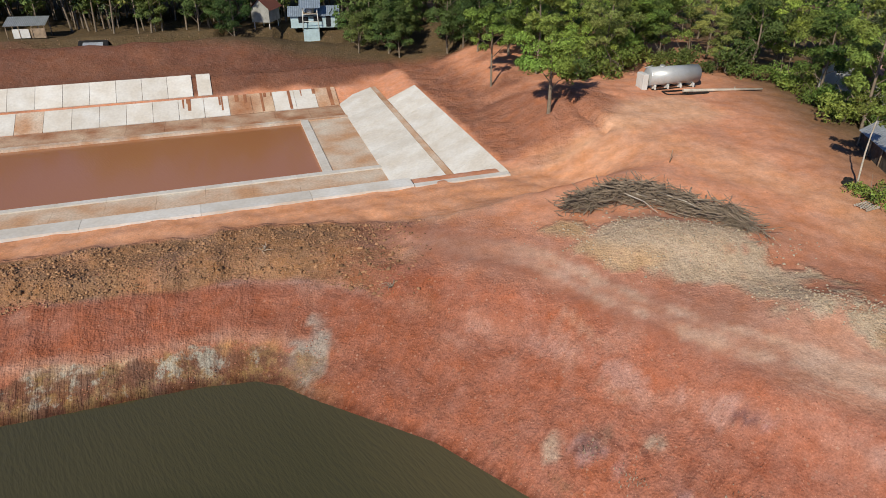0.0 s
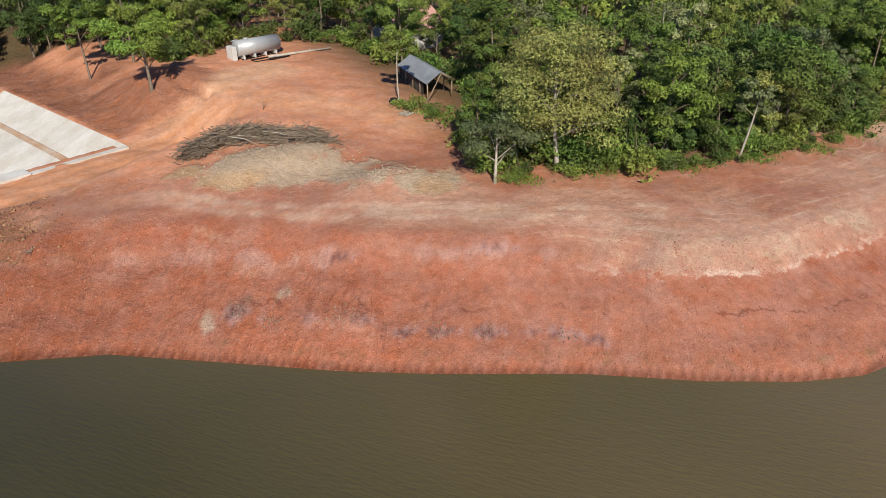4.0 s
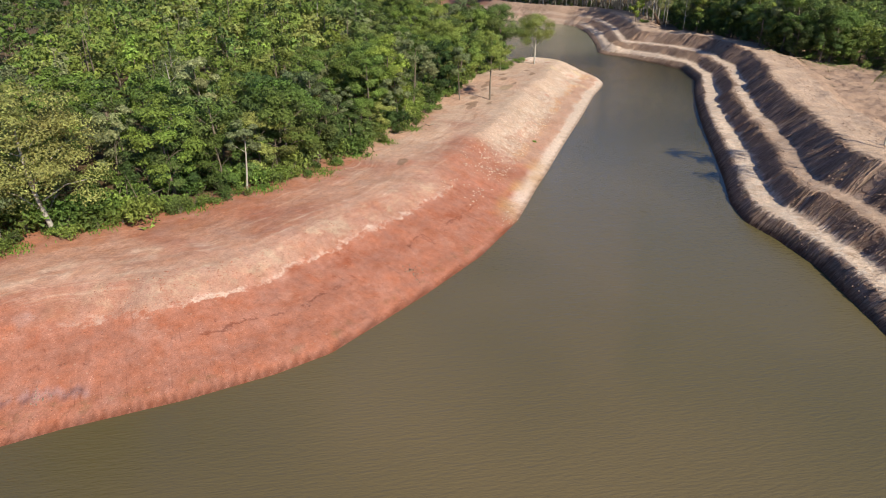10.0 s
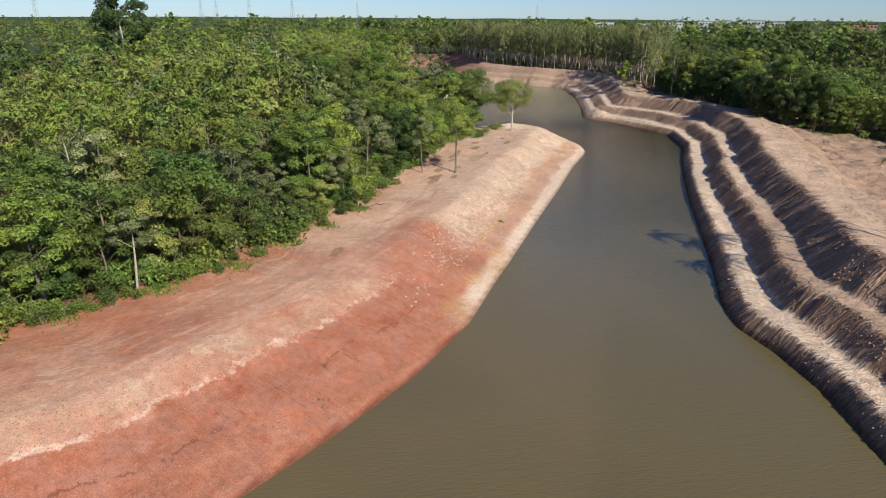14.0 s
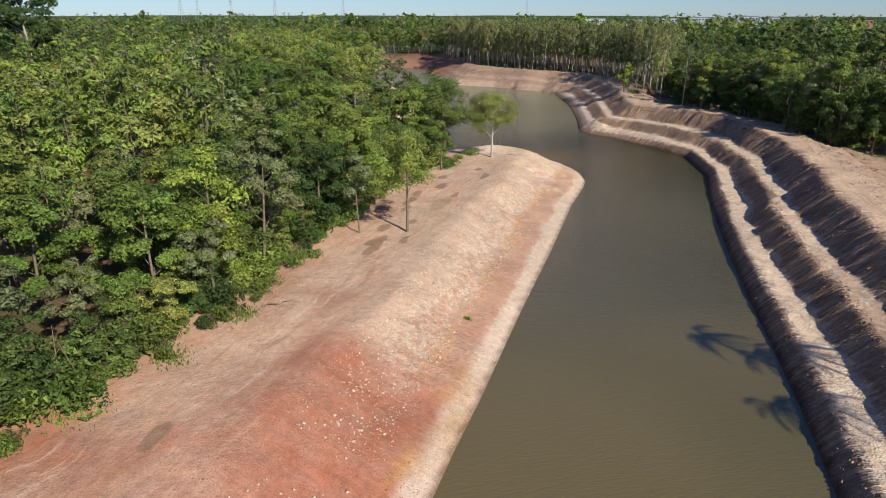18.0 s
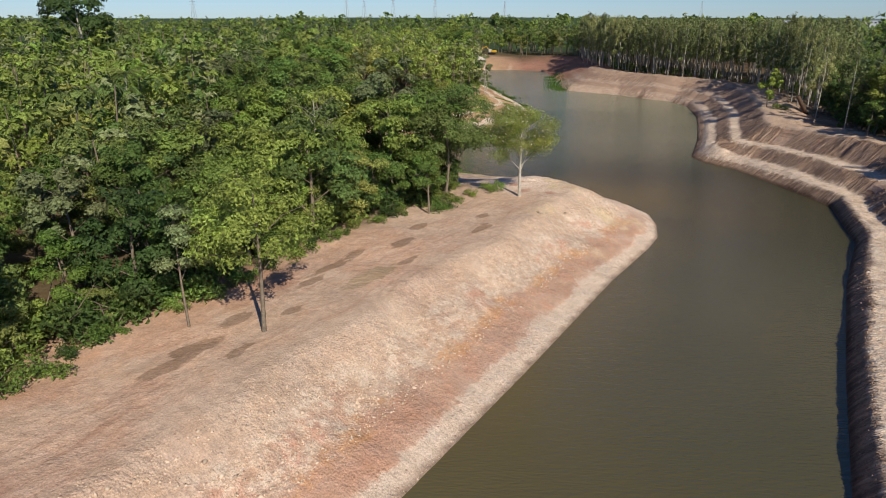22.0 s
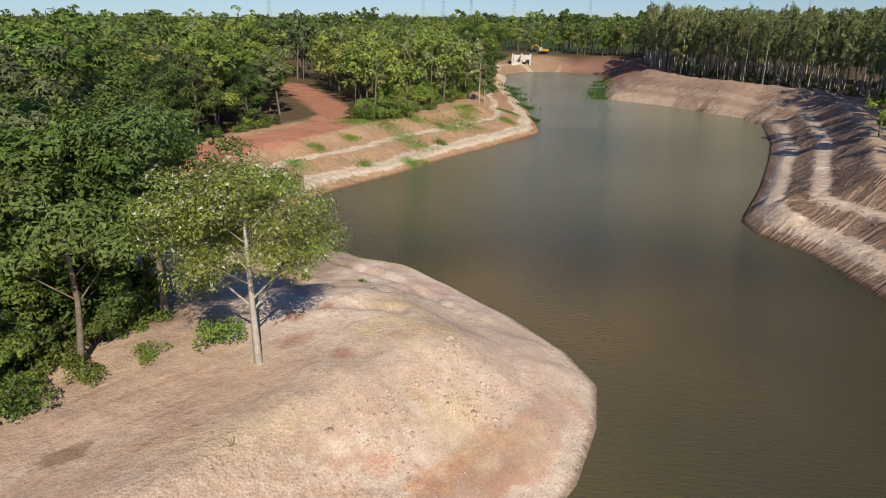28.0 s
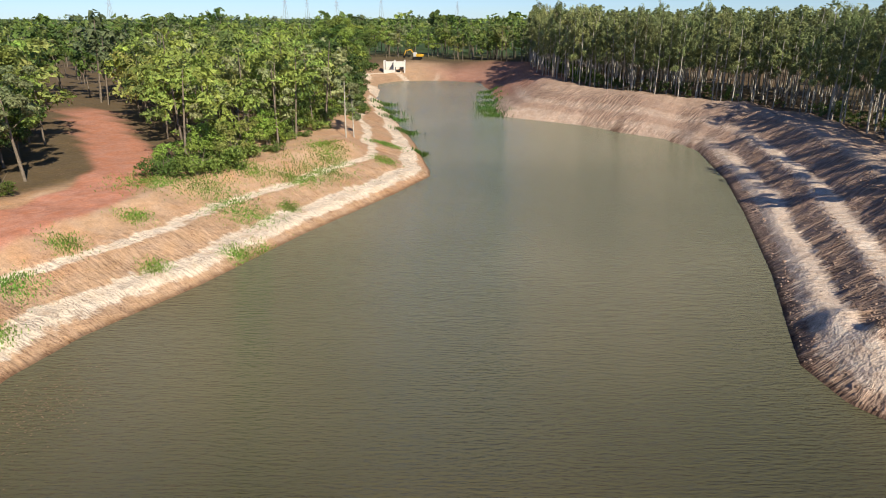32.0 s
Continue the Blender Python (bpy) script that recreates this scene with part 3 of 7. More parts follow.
def height(x, y):
    x, y = np.asarray(x, float), np.asarray(y, float)
    dl, sl, al, dr, sr, ar, right, d = inland(x, y)
    wet = inside(x, y, SHORE)
    # profiles from the waterline inland
    main = np.interp(d, [0, 0.6, 5, 8.2, 9.2, 11.8, 14, 30], [0, 0.45, 1.95, 3.0, 3.6, 4.75, 5.1, 5.5])
    sand = np.interp(d, [0, 0.7, 2.6, 6, 10.3, 11.0, 12.0, 30], [0, 0.4, 1.2, 2.2, 4.65, 4.92, 5.0, 5.4])
    low_spit = np.interp(d, [0, 0.5, 1.1, 12, 18, 30], [0, 0.9, 1.25, 2.1, 3.9, 5.2])
    w_low = smooth(y, 34, 46) * smooth(x, 160, 171)
    sand = sand * (1 - w_low) + low_spit * w_low
    cut = np.interp(d, [0, 0.5, 2.0, 3.2, 7.5, 8.6, 11.0, 12.0, 30], [0, 0.7, 1.7, 1.9, 3.2, 3.3, 4.15, 4.2, 4.2])
    benched = np.interp(d, [0, 0.8, 2.4, 4.2, 8.2, 10.0, 14.5, 30], [0, 0.5, 1.2, 1.35, 2.9, 3.1, 5.2, 5.6])
    terraced = np.interp(d, [0, 0.3, 1.35, 4.05, 6.2, 8.9, 12.4, 13.6, 20, 24, 40], [0, 0.55, 1.75, 1.85, 4.2, 4.35, 7.75, 7.85, 7.2, 5.4, 4.6]) * (1 + 0.09 * wave(ar, 0 * ar, 17, 2) * smooth(d, 1, 4))
    easy = np.interp(d, [0, 0.5, 2.4, 4.1, 7.0, 9.0, 13.2, 14.4, 20, 24, 40], [0, 0.35, 1.55, 1.75, 3.75, 4.0, 6.9, 7.1, 6.6, 5.4, 4.6])
    w_easy = smooth(sr, 203, 222)
    terraced = terraced * (1 - w_easy) + easy * w_easy
    w1, w2 = smooth(sl, -14, -2), smooth(sl, 70, 105)
    left = cut * (1 - w1) + main * w1
    left = left * (1 - w2) + sand * w2
    cove = smooth(y, 60, 72) * smooth(x, 150, 178)
    left = left * (1 - cove) + benched * cove
    # behind the crest the yard rises gently
    rise = smooth(dl, 13, 40) * smooth(y, 28, 75) * smooth(60 - x, 0, 25) * 2.2
    left = left + np.where(right, 0, rise)
    z = np.where(right, terraced, left)
    z = np.where(wet, -np.clip(d * np.where(right, 1.3, 0.75), 0.0, 3.0), z)
    # road and basin
    u, v = to_basin(x, y)
    near_road = smooth(v, -10, -5) * smooth(u, 14, 4) * (v < 70)
    z = np.where(wet, z, z * (1 - near_road) + near_road * np.clip(z, 3.45, 3.7))
    b = basin_height(u, v)
    in_basin = (u < 0.2) & (v > 0.3) & (v < 49)
    rim = np.where(v > 47, 4.4 + smooth(v, 49, 62) * 2.6, 3.8 + smooth(u, 0, 9) * 2.6 + smooth(v, 10, 40) * 0.8)
    apron = (v > 0.3) & (v < 75) & (u < 12)
    z = np.where(in_basin, b - 0.12, np.where(apron, np.minimum(np.maximum(z, 3.6), rim), z))
    pit = (u < -16.6) & (v > 14.5) & (v < 34.8)
    z = np.where(pit, -1.2, z)
    # spoil bank behind the basin, grey heap by the brush, mound under the yard tree
    z = z + np.where((v > 49) & ~wet, (3.6 + 0.5 * wave(x, y, 6, 2) + 0.3 * wave(x, y, 2.4, 1)) * np.exp(-((v - 61) / 6.5) ** 2) * (0.35 + 0.65 * smooth(-u, 5, 24)), 0)
    for hx, hy, rx, ry, hh in ((15.5, 45, 6.5, 3.6, 1.2), (21.5, 43, 5, 3.2, 1.1), (25.5, 35.5, 5.5, 3, 1.0), (13, 78, 7, 8, 1.3), (17.5, 53.5, 5, 3, 0.7), (11, 73, 3.2, 7, 1.0), (229, 29, 2.2, 1.6, 1.2), (226, 26.5, 1.6, 2.0, 0.9), (232, 31.5, 2.4, 1.5, 1.0)):
        z = z + hh * np.exp(-((x - hx) / rx) ** 2 - ((y - hy) / ry) ** 2)
    land = ~wet & ~in_basin
    rough = np.where(right, 1.5, 1.0) * smooth(d, 0.3, 4)
    z = z + land * rough * (wave(x, y, 1.5, 3) * 0.07 + wave(x, y, 5, 4) * 0.10 + wave(x, y, 0.9, 5) * 0.04)
    field = right * smooth(d, 17, 21) * (1 - smooth(d, 45, 60))
    z = z + field * (wave(x, y, 3.1, 1) * 0.26 + wave(x, y, 1.3, 4) * 0.28 + np.abs(wave(x, y, 6.5, 2)) * 0.6)
    z = z + land * ~right * smooth(y, 44, 50) * (1 - smooth(x, 50, 60)) * ((wave(x, y, 2.3, 0) * 0.10 + wave(x, y, 1.1, 1) * 0.07) * (1 + 1.8 * np.exp(-(((x - 11) / 7) ** 2) - ((y - 74) / 10) ** 2)))
    # rills down the slopes, deeper on the freshly cut far bank
    along = np.where(right, ar, al)
    faces = np.where(right, (1 - smooth(d, 1.3, 1.8)) + smooth(d, 3.9, 4.4) * (1 - smooth(d, 6.3, 6.8)) + smooth(d, 8.9, 9.4), 1.0)
    slope = faces * smooth(d, 0.2, 1.2) * (1 - smooth(d, np.where(right, 13, 9), np.where(right, 15, 12))) * land * (1 - cove * 0.5)
    rill = wave(along, d * 0.16, 0.85, 1) + 0.6 * wave(along, d * 0.3, 2.3, 2)
    z = z + slope * rill * np.where(right, 0.12 + 0.13 * smooth(d, 2, 5), (0.07 + 0.09 * (1 - smooth(sl, -8, 4))) * (0.06 + 0.94 * smooth(d, 1.2, 4)))
    ribs = np.abs(wave(along, d * 0.25, 0.9, 4)) + 0.6 * np.abs(wave(along, d * 0.2, 2.1, 1))
    z = z - land * ~right * (1 - smooth(sl, -12, -5)) * smooth(d, 0.1, 0.7) * (1 - smooth(d, 1.9, 2.7)) * ribs * 0.42
    z = z + land * ~right * smooth(d, 8.3, 9.2) * (v < -4) * (x < -3) * (wave(x, y, 1.1, 2) * 0.16 + wave(x, y, 2.7, 3) * 0.18)
    # cracked edge along the spit
    crack, _ = near_line(x, y, np.array([(169.5, 56), (172.3, 51.4), (173.7, 45.7), (175.2, 39.5), (176, 35)], float))
    z = z - 0.45 * np.exp(-((crack / 0.35) ** 2)) + 0.15 * np.exp(-((crack / 1.5) ** 2))
    for line in (((168, 47), (171, 43.5), (173, 38.5), (174.2, 34)), ((177.5, 55), (179.5, 47.5), (180.2, 40), (179.5, 33.5)), ((166, 36.5), (169.5, 34.5), (172.5, 30.5))):
        split, _ = near_line(x, y, np.array(line, float))
        split = split + 0.5 * wave(x, y, 1.8, 2)
        z = z - 0.22 * np.exp(-((split / 0.4) ** 2)) + 0.14 * np.exp(-(((split - 1.0) / 0.6) ** 2))
    # a ridge far away
    far = np.hypot(x - 150, y)
    z = z + smooth(far, 900, 3200) * (14 + 10 * wave(x, y, 900, 2))
    return z


def ground_at(x, y):
    return float(height(np.array([x]), np.array([y]))[0])


def blend(c, w, colour):
    return c * (1 - w[..., None]) + np.array(colour) * w[..., None]


RED, PINK, SAND, ORANGE = (0.37, 0.152, 0.099), (0.46, 0.265, 0.185), (0.50, 0.355, 0.265), (0.57, 0.262, 0.155)
PALE, OCHRE, CLAY, BROWN, SHADED_LITTER = (0.68, 0.55, 0.45), (0.46, 0.27, 0.12), (0.42, 0.35, 0.27), (0.37, 0.25, 0.18), (0.10, 0.075, 0.04)


PATCHES = [(15.7, 21.3, 0.65, 0.42), (18.3, 18.8, 0.65, 0.42), (20.3, 17.7, 1.0, 0.42), (23.3, 15.9, 1.0, 0.42), (26.3, 14.2, 0.65, 0.42), (27.9, 12.9, 1.0, 0.42), (29.5, 11.1, 0.65, 0.42), (13.2, 23.4, 0.65, 0.42), (8.3, 27.0, 1.2, 0.7), (17.0, 27.7, 1.0, 0.3), (27.7, 21.5, 1.2, 0.3)]
TRAIL = np.array([(182, 89.5), (187, 92), (200, 96.5), (211, 102), (218, 112), (223, 124), (230, 145), (238, 168)], float)


def soil(x, y):
    """Colour of the earth by place, and in the fourth channel how stony it is."""
    dl, sl, al, dr, sr, ar, right, d = inland(x, y)
    n1, n2, n3, n4 = wave(x, y, 9, 0), wave(x, y, 3.2, 1), wave(x, y, 1.2, 2), wave(x, y, 0.6, 3)
    streak = wave(x, y, 1.1, 4) * 0.5 + n2 * 0.5
    c = np.zeros(x.shape + (3,)) + np.array(RED)
    stony = 0.3 - 0.17 * smooth(x, 8, 30)
    # red darkened towards the first cove, for a slope that faces another way to the light
    c = blend(c, 0.7 * (1 - smooth(x + 4 * n1, 4, 36)), (0.35, 0.122, 0.07))
    c = blend(c, 0.8 * (1 - smooth(x + 3 * n1, -8, 14)), (0.27, 0.098, 0.058))
    # red bank: trodden pink track on its crest, pale scarp
    track = smooth(d, 11.5, 13.5) * (1 - smooth(d, 19, 23)) * (0.35 + 0.65 * smooth(x + 4 * n1, 10, 34))
    c = blend(c, track * smooth(n1 + 0.8 * n2 + 0.6, -0.4, 0.8) * 0.85, PINK)
    # pale sandy bank further on
    wsand = smooth(sl + 12 * n1 + 6 * n2 + 3 * n3 + (d - 6) * 1.2, 78, 124)
    c = blend(c, wsand, SAND)
    c = blend(c, smooth(d + 1.2 * n2, 18.5, 21) * (1 - smooth(x, 122, 135)) * (~right) * 0.6, (0.42, 0.19, 0.115))
    c = blend(c, wsand * smooth(n1 + n2, -0.1, 1.0) * 0.55, PINK)
    c = blend(c, wsand * smooth(d, 12, 13.5) * smooth(n1 * 0.6 + 0.5, 0, 1) * 0.6, (0.56, 0.37, 0.26))
    c = blend(c, smooth(sl, 74, 84) * (1 - smooth(d, 1.2, 2.6)) * 0.8, PALE)
    c = blend(c, smooth(sl, 74, 80) * (1 - smooth(sl, 95, 104)) * (1 - smooth(d, 2.2, 3.6)) * smooth(n2, -0.6, 0.2) * 0.6, OCHRE)
    spit = smooth(x, 160, 168) * smooth(d, 0.5, 1.5) * (1 - smooth(y, 60, 68))
    c = blend(c, spit * smooth(n1 + 0.6 * n2, 0.15, 0.6) * 0.6, (0.58, 0.40, 0.20))
    c = blend(c, spit * 0.75, (0.66, 0.50, 0.395))
    c = blend(c, spit * smooth(y, 36, 50) * (1 - smooth(y, 54, 63)) * smooth(x, 166, 172) * 0.8, (0.73, 0.58, 0.465))
    c = blend(c, spit * smooth(y, 27, 38) * (1 - smooth(y, 60, 68)) * 0.85, (0.78, 0.63, 0.52))
    c = blend(c, spit * smooth(y, 36, 42) * smooth(174 - x + 1.5 * n2, 0, 4) * smooth(n1 + n2, -0.3, 0.5) * 0.6, (0.45, 0.24, 0.17))
    c = blend(c, spit * smooth(n1 - 0.5 * n2, 0.35, 0.7) * smooth(y, 30, 38) * 0.4, (0.50, 0.27, 0.185))
    mixed = lambda w, v: stony + (v - stony) * np.clip(w, 0, 1)
    for hx, hy, rx, ry, tone_s in ((171.4, 28.0, 3.4, 2.2, (0.64, 0.49, 0.27)), (173.5, 31.5, 2.2, 1.6, (0.62, 0.47, 0.28)), (166.8, 33.9, 0.8, 0.7, (0.40, 0.19, 0.13)), (169.4, 34.1, 0.9, 0.7, (0.40, 0.19, 0.13)), (166.5, 27.8, 0.8, 0.6, (0.38, 0.19, 0.14)), (165.2, 31.0, 1.6, 0.7, (0.44, 0.24, 0.17)), (170.5, 43.0, 1.6, 2.6, (0.44, 0.21, 0.145)), (168.0, 50.0, 1.8, 2.2, (0.46, 0.25, 0.18))):
        c = blend(c, smooth(np.exp(-((x - hx) / rx) ** 2 - ((y - hy) / ry) ** 2) * (1 + 0.5 * n3 + 0.5 * n4), 0.25, 0.6) * 0.75, tone_s)
    stony = mixed(spit, 0.14 + 0.1 * n2)
    stony = mixed(wsand * (1 - spit), 0.35 + 0.3 * n2)
    # first cove: striped cut at the water, rubble under the road
    cut = 1 - smooth(sl, -13, -6)
    low = cut * (1 - smooth(d, 1.8, 2.6))
    c = blend(c, low * smooth(streak, -0.3, 0.4), OCHRE)
    c = blend(c, low * smooth(n3 + n2, 0.3, 0.8) * 0.8, CLAY)
    c = blend(c, cut * np.exp(-((d - 2.7) / 0.5) ** 2) * 0.5, PINK)
    u, v = to_basin(x, y)
    verge = np.interp(u, [-25, -15, -5], [-3.8, -6.6, -8.5])
    rubble = smooth(d, 8, 8.8) * (1 - smooth(v - verge + 0.5 * n3, -0.4, 0.3)) * (1 - smooth(x + 3.5 * n2 + 2 * n3, -11, -1)) * (~right)
    c = blend(c, rubble * 0.9, (0.30, 0.165, 0.085))
    c = blend(c, rubble * smooth(n2 + n3, 0.2, 0.8) * 0.6, (0.24, 0.145, 0.085))
    c = blend(c, rubble * smooth(n1 - n2, 0.3, 0.9) * 0.5, (0.43, 0.20, 0.11))
    c = blend(c, cut * np.exp(-((d - 8.1) / 0.35) ** 2) * smooth(n2, -0.5, 0.3) * 0.5, (0.50, 0.34, 0.28))
    patch = smooth(np.exp(-(((x + 9.6) / 1.6) ** 2) - ((y - 36.4) / 2.6) ** 2) * (1 + 0.8 * n3 + 0.7 * n4), 0.25, 0.7)
    c = blend(c, patch * 0.75, (0.37, 0.35, 0.30))
    # the trodden way up to the yard, and the pale step below it
    way_up, _ = near_line(x, y, np.array([(-3, 47), (0.7, 45.6), (7.5, 42.2), (12.3, 37.6), (16.7, 34.2), (21.2, 31.3), (26, 28.6), (34, 23.5), (42, 18.5)], float))
    c = blend(c, (1 - smooth(way_up + 0.9 * n2 + 0.5 * n3, 0.6, 2.3)) * 0.5, (0.52, 0.28, 0.19))
    c = blend(c, (1 - smooth(np.abs(way_up - 0.8) + 0.5 * n3 + 0.5 * n2, 0.2, 0.8)) * 0.45 * smooth(x + 3 * n1, 6, 11), (0.60, 0.44, 0.33))
    step_l, _ = near_line(x, y, np.array([(2, 37.4), (4.5, 36.2), (6.6, 35.1), (11, 32.0), (12.8, 30), (16.3, 28.2), (20, 26.3), (27, 21.5), (34, 16.5)], float))
    c = blend(c, (1 - smooth(step_l + 0.7 * n2 + 0.4 * n3, 0.3, 1.2)) * smooth(n2 + 0.5 * n1, -0.5, 0.4) * 0.35, (0.50, 0.27, 0.195))
    c = blend(c, (1 - smooth(step_l + 0.9 * n3 + 0.5 * n4, 0.1, 0.6)) * smooth(wave(x, y, 4, 5), 0.0, 0.5) * 0.3, (0.46, 0.33, 0.30))
    drip = smooth(wave(x + y * 0.6, y * 0.15, 0.9, 1), 0.35, 0.75) * smooth(step_l, 0.6, 1.4) * (1 - smooth(step_l, 3.2, 4.4)) * smooth(x, 7, 9) * (1 - smooth(x, 15, 19)) * (way_up > 1.5) * (y > 30)
    c = blend(c, drip * 0.3, (0.56, 0.38, 0.27))
    for hx, hy, rr in ((8.1, 27.4, 0.9), (9.6, 27.9, 0.8), (12.1, 27.4, 0.7), (6.4, 27.6, 0.8)):
        g = smooth(np.exp(-((x - hx) / rr) ** 2 - ((y - hy) / (rr * 1.1)) ** 2) * (1 + 0.9 * n3 + 0.7 * n4), 0.3, 0.75)
        c = blend(c, g * 0.75, (0.20, 0.11, 0.075) if rr > 0.75 and hx > 7 else (0.44, 0.34, 0.25))
    stony = mixed((1 - smooth(way_up, 1.4, 3.4)) * ~right, 0.08)
    stony = mixed(smooth(d, 10.2, 12.2) * ~right * smooth(x, 16, 24), 0.1 + 0.06 * (1 + n2))
    # lilac and dark weathered patches along the lower bank
    for hx, hy, rx, ry in PATCHES:
        core = np.exp(-(((x - hx) * 0.83 - (y - hy) * 0.56) / (1.5 * rx)) ** 2 - (((x - hx) * 0.56 + (y - hy) * 0.83) / (1.3 * ry)) ** 2)
        ragged = core * (1 + 0.9 * n3 + 0.7 * n4)
        c = blend(c, smooth(ragged, 0.25, 0.65) * 0.65, (0.40, 0.25, 0.235))
        c = blend(c, smooth(ragged, 0.6, 0.95) * 0.85, (0.17, 0.075, 0.065))
    spots = smooth(wave(x, y, 2.0, 3) + 0.4 * n3, 0.55, 0.85) * smooth(d, 5, 7) * (1 - wsand) * (1 - track)
    c = blend(c, spots * 0.25, (0.50, 0.31, 0.24))
    # yard, road, heaps
    yard = smooth(y, 40, 47) * smooth(dl, 16, 22) * (1 - smooth(x, 50, 60)) * (~right)
    c = blend(c, yard, ORANGE)
    stony = mixed(yard, 0.08)
    worn, _ = near_line(x, y, np.array([(-12, 52), (2, 54.5), (10, 61), (17, 68), (27, 73)], float))
    c = blend(c, yard * (1 - smooth(worn + 1.5 * n2, 1.5, 6)) * 0.85, (0.64, 0.37, 0.23))
    worn, _ = near_line(x, y, np.array([(14, 66), (25, 60), (33, 50), (36, 40)], float))
    c = blend(c, yard * (1 - smooth(worn + 1.5 * n2, 1, 5)) * 0.5, (0.62, 0.34, 0.20))
    c = blend(c, yard * smooth(wave(x * 0.7 + y * 0.5, y * 0.2, 1.2, 3) + 0.4 * n1, 0.4, 0.8) * 0.25, (0.40, 0.16, 0.09))
    # spoil bank: cloud shadow over it is put into a darker brown
    bank = smooth(v + n2, 44.6, 46.5) * (v < 100) * smooth(18 + 3 * n2 - u, 0, 6)
    c = blend(c, np.clip(bank, 0, 1) * 0.92, (0.125, 0.056, 0.038))
    side = smooth(u, 0.2, 1.5) * smooth(15 + 4 * n2 + 3 * n1 - u, 0, 9) * smooth(v, 2, 7) * (1 - smooth(v, 50, 60))
    c = blend(c, side * 0.9, (0.29, 0.125, 0.075))
    c = blend(c, side * smooth(n2 + n3, 0.2, 0.9) * 0.6, (0.20, 0.085, 0.055))
    mound = smooth(np.exp(-(((x - 12) / 6.5) ** 2) - ((y - 75) / 9) ** 2) * (1 + 0.3 * n2 + 0.25 * n3), 0.15, 0.5)
    c = blend(c, mound * 0.85, (0.33, 0.14, 0.083))
    stony = mixed(np.maximum(side, mound), 0.4)
    stony = mixed(bank, 0.3)
    c = blend(c, np.clip(bank, 0, 1) * smooth(n1 + n2, 0.2, 0.9) * 0.6, (0.20, 0.09, 0.055))
    road = smooth(v - verge + 0.4 * n3, -0.3, 0.5) * (1 - smooth(v, -0.4, 0.3)) * (1 - smooth(u, 6, 16))
    c = blend(c, road, (0.60, 0.295, 0.165))
    stony = mixed(road, 0.06)
    for off in (-5.6, -3.3, -1.3):
        c = blend(c, road * np.exp(-(((v - off + 0.3 * n2) / 0.35) ** 2)) * 0.35, (0.33, 0.15, 0.09))
    heap = np.maximum(np.exp(-(((x - 18.4) + 0.25 * (y - 43)) / 9.0) ** 2 - ((y - 43 + 0.25 * (x - 18.4)) / 3.9) ** 2), np.exp(-(((x - 27.0) / 6.0) ** 2) - ((y - 34.6 + 0.45 * (x - 26.5)) / 3.0) ** 2))
    heap = smooth(heap * (1 + 0.5 * n2 + 0.5 * n3 + 0.3 * n4), 0.3, 0.55)
    c = blend(c, heap * 0.92, (0.40, 0.315, 0.225))
    c = blend(c, heap * smooth(n2 + n1, 0.3, 0.8) * 0.6, (0.46, 0.27, 0.13))
    stony = mixed(np.maximum(heap, rubble), 0.75)
    # second cove and bank
    cove = smooth(y, 58, 70) * smooth(x, 150, 176) * (~right)
    c2 = np.zeros_like(c) + np.array((0.46, 0.295, 0.18))
    c2 = blend(c2, smooth(n1 + n2, 0.0, 0.8) * 0.6, (0.47, 0.27, 0.155))
    c = c * (1 - cove[..., None]) + c2 * cove[..., None]
    # back of the spit: a tree's shadow painted in brown, browner rim at the water
    back = np.exp(-(((x - 176) / 9) ** 2) - ((y - 54) / 9) ** 2) * (~right)
    c = blend(c, smooth(back * (1 + 0.5 * n2 + 0.4 * n3), 0.2, 0.7) * 0.85, (0.33, 0.235, 0.175))
    c = blend(c, smooth(back, 0.1, 0.4) * (1 - smooth(d + n3 + 0.6 * n4, 0.4, 2.2)) * 0.8, (0.19, 0.115, 0.075))
    # right bank: brown cut earth, darkened for shaded faces; benches and crest paler
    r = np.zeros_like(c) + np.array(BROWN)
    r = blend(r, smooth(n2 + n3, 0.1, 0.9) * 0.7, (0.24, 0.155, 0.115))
    r = blend(r, smooth(d, 21, 25) * smooth(n1 + n2, -0.4, 0.5) * 0.8, (0.27, 0.175, 0.125))
    r = blend(r, smooth(sr, 240, 262) * (1 - smooth(d, 11, 14)) * 0.6, (0.46, 0.31, 0.23))
    r = blend(r, smooth(sr, 330, 352) * 0.6, RED)
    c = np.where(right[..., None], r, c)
    stony = np.where(right, 0.34, stony)
    # trail to the second bank
    trail, _ = near_line(x, y, TRAIL)
    c = blend(c, (1 - smooth(trail + 0.8 * n2, 3.2, 4.6)) * 0.95, (0.40, 0.16, 0.10))
    c = blend(c, (1 - smooth(trail + 1.0 * n2, 1.0, 2.4)) * 0.6, (0.47, 0.25, 0.17))
    # leaf litter under the woods, its dark brown also holding the trees' shade
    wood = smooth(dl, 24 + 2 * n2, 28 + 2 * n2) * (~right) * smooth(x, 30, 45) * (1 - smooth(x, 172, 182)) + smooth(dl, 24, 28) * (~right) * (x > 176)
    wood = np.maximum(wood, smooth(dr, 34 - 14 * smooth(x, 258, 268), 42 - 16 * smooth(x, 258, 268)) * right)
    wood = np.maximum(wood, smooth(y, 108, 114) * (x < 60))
    c = blend(c, np.clip(wood, 0, 1) * 0.9, SHADED_LITTER)
    far = smooth(np.hypot(x - 150, y - 40), 330, 420)
    c = blend(c, far, (0.055, 0.085, 0.03))
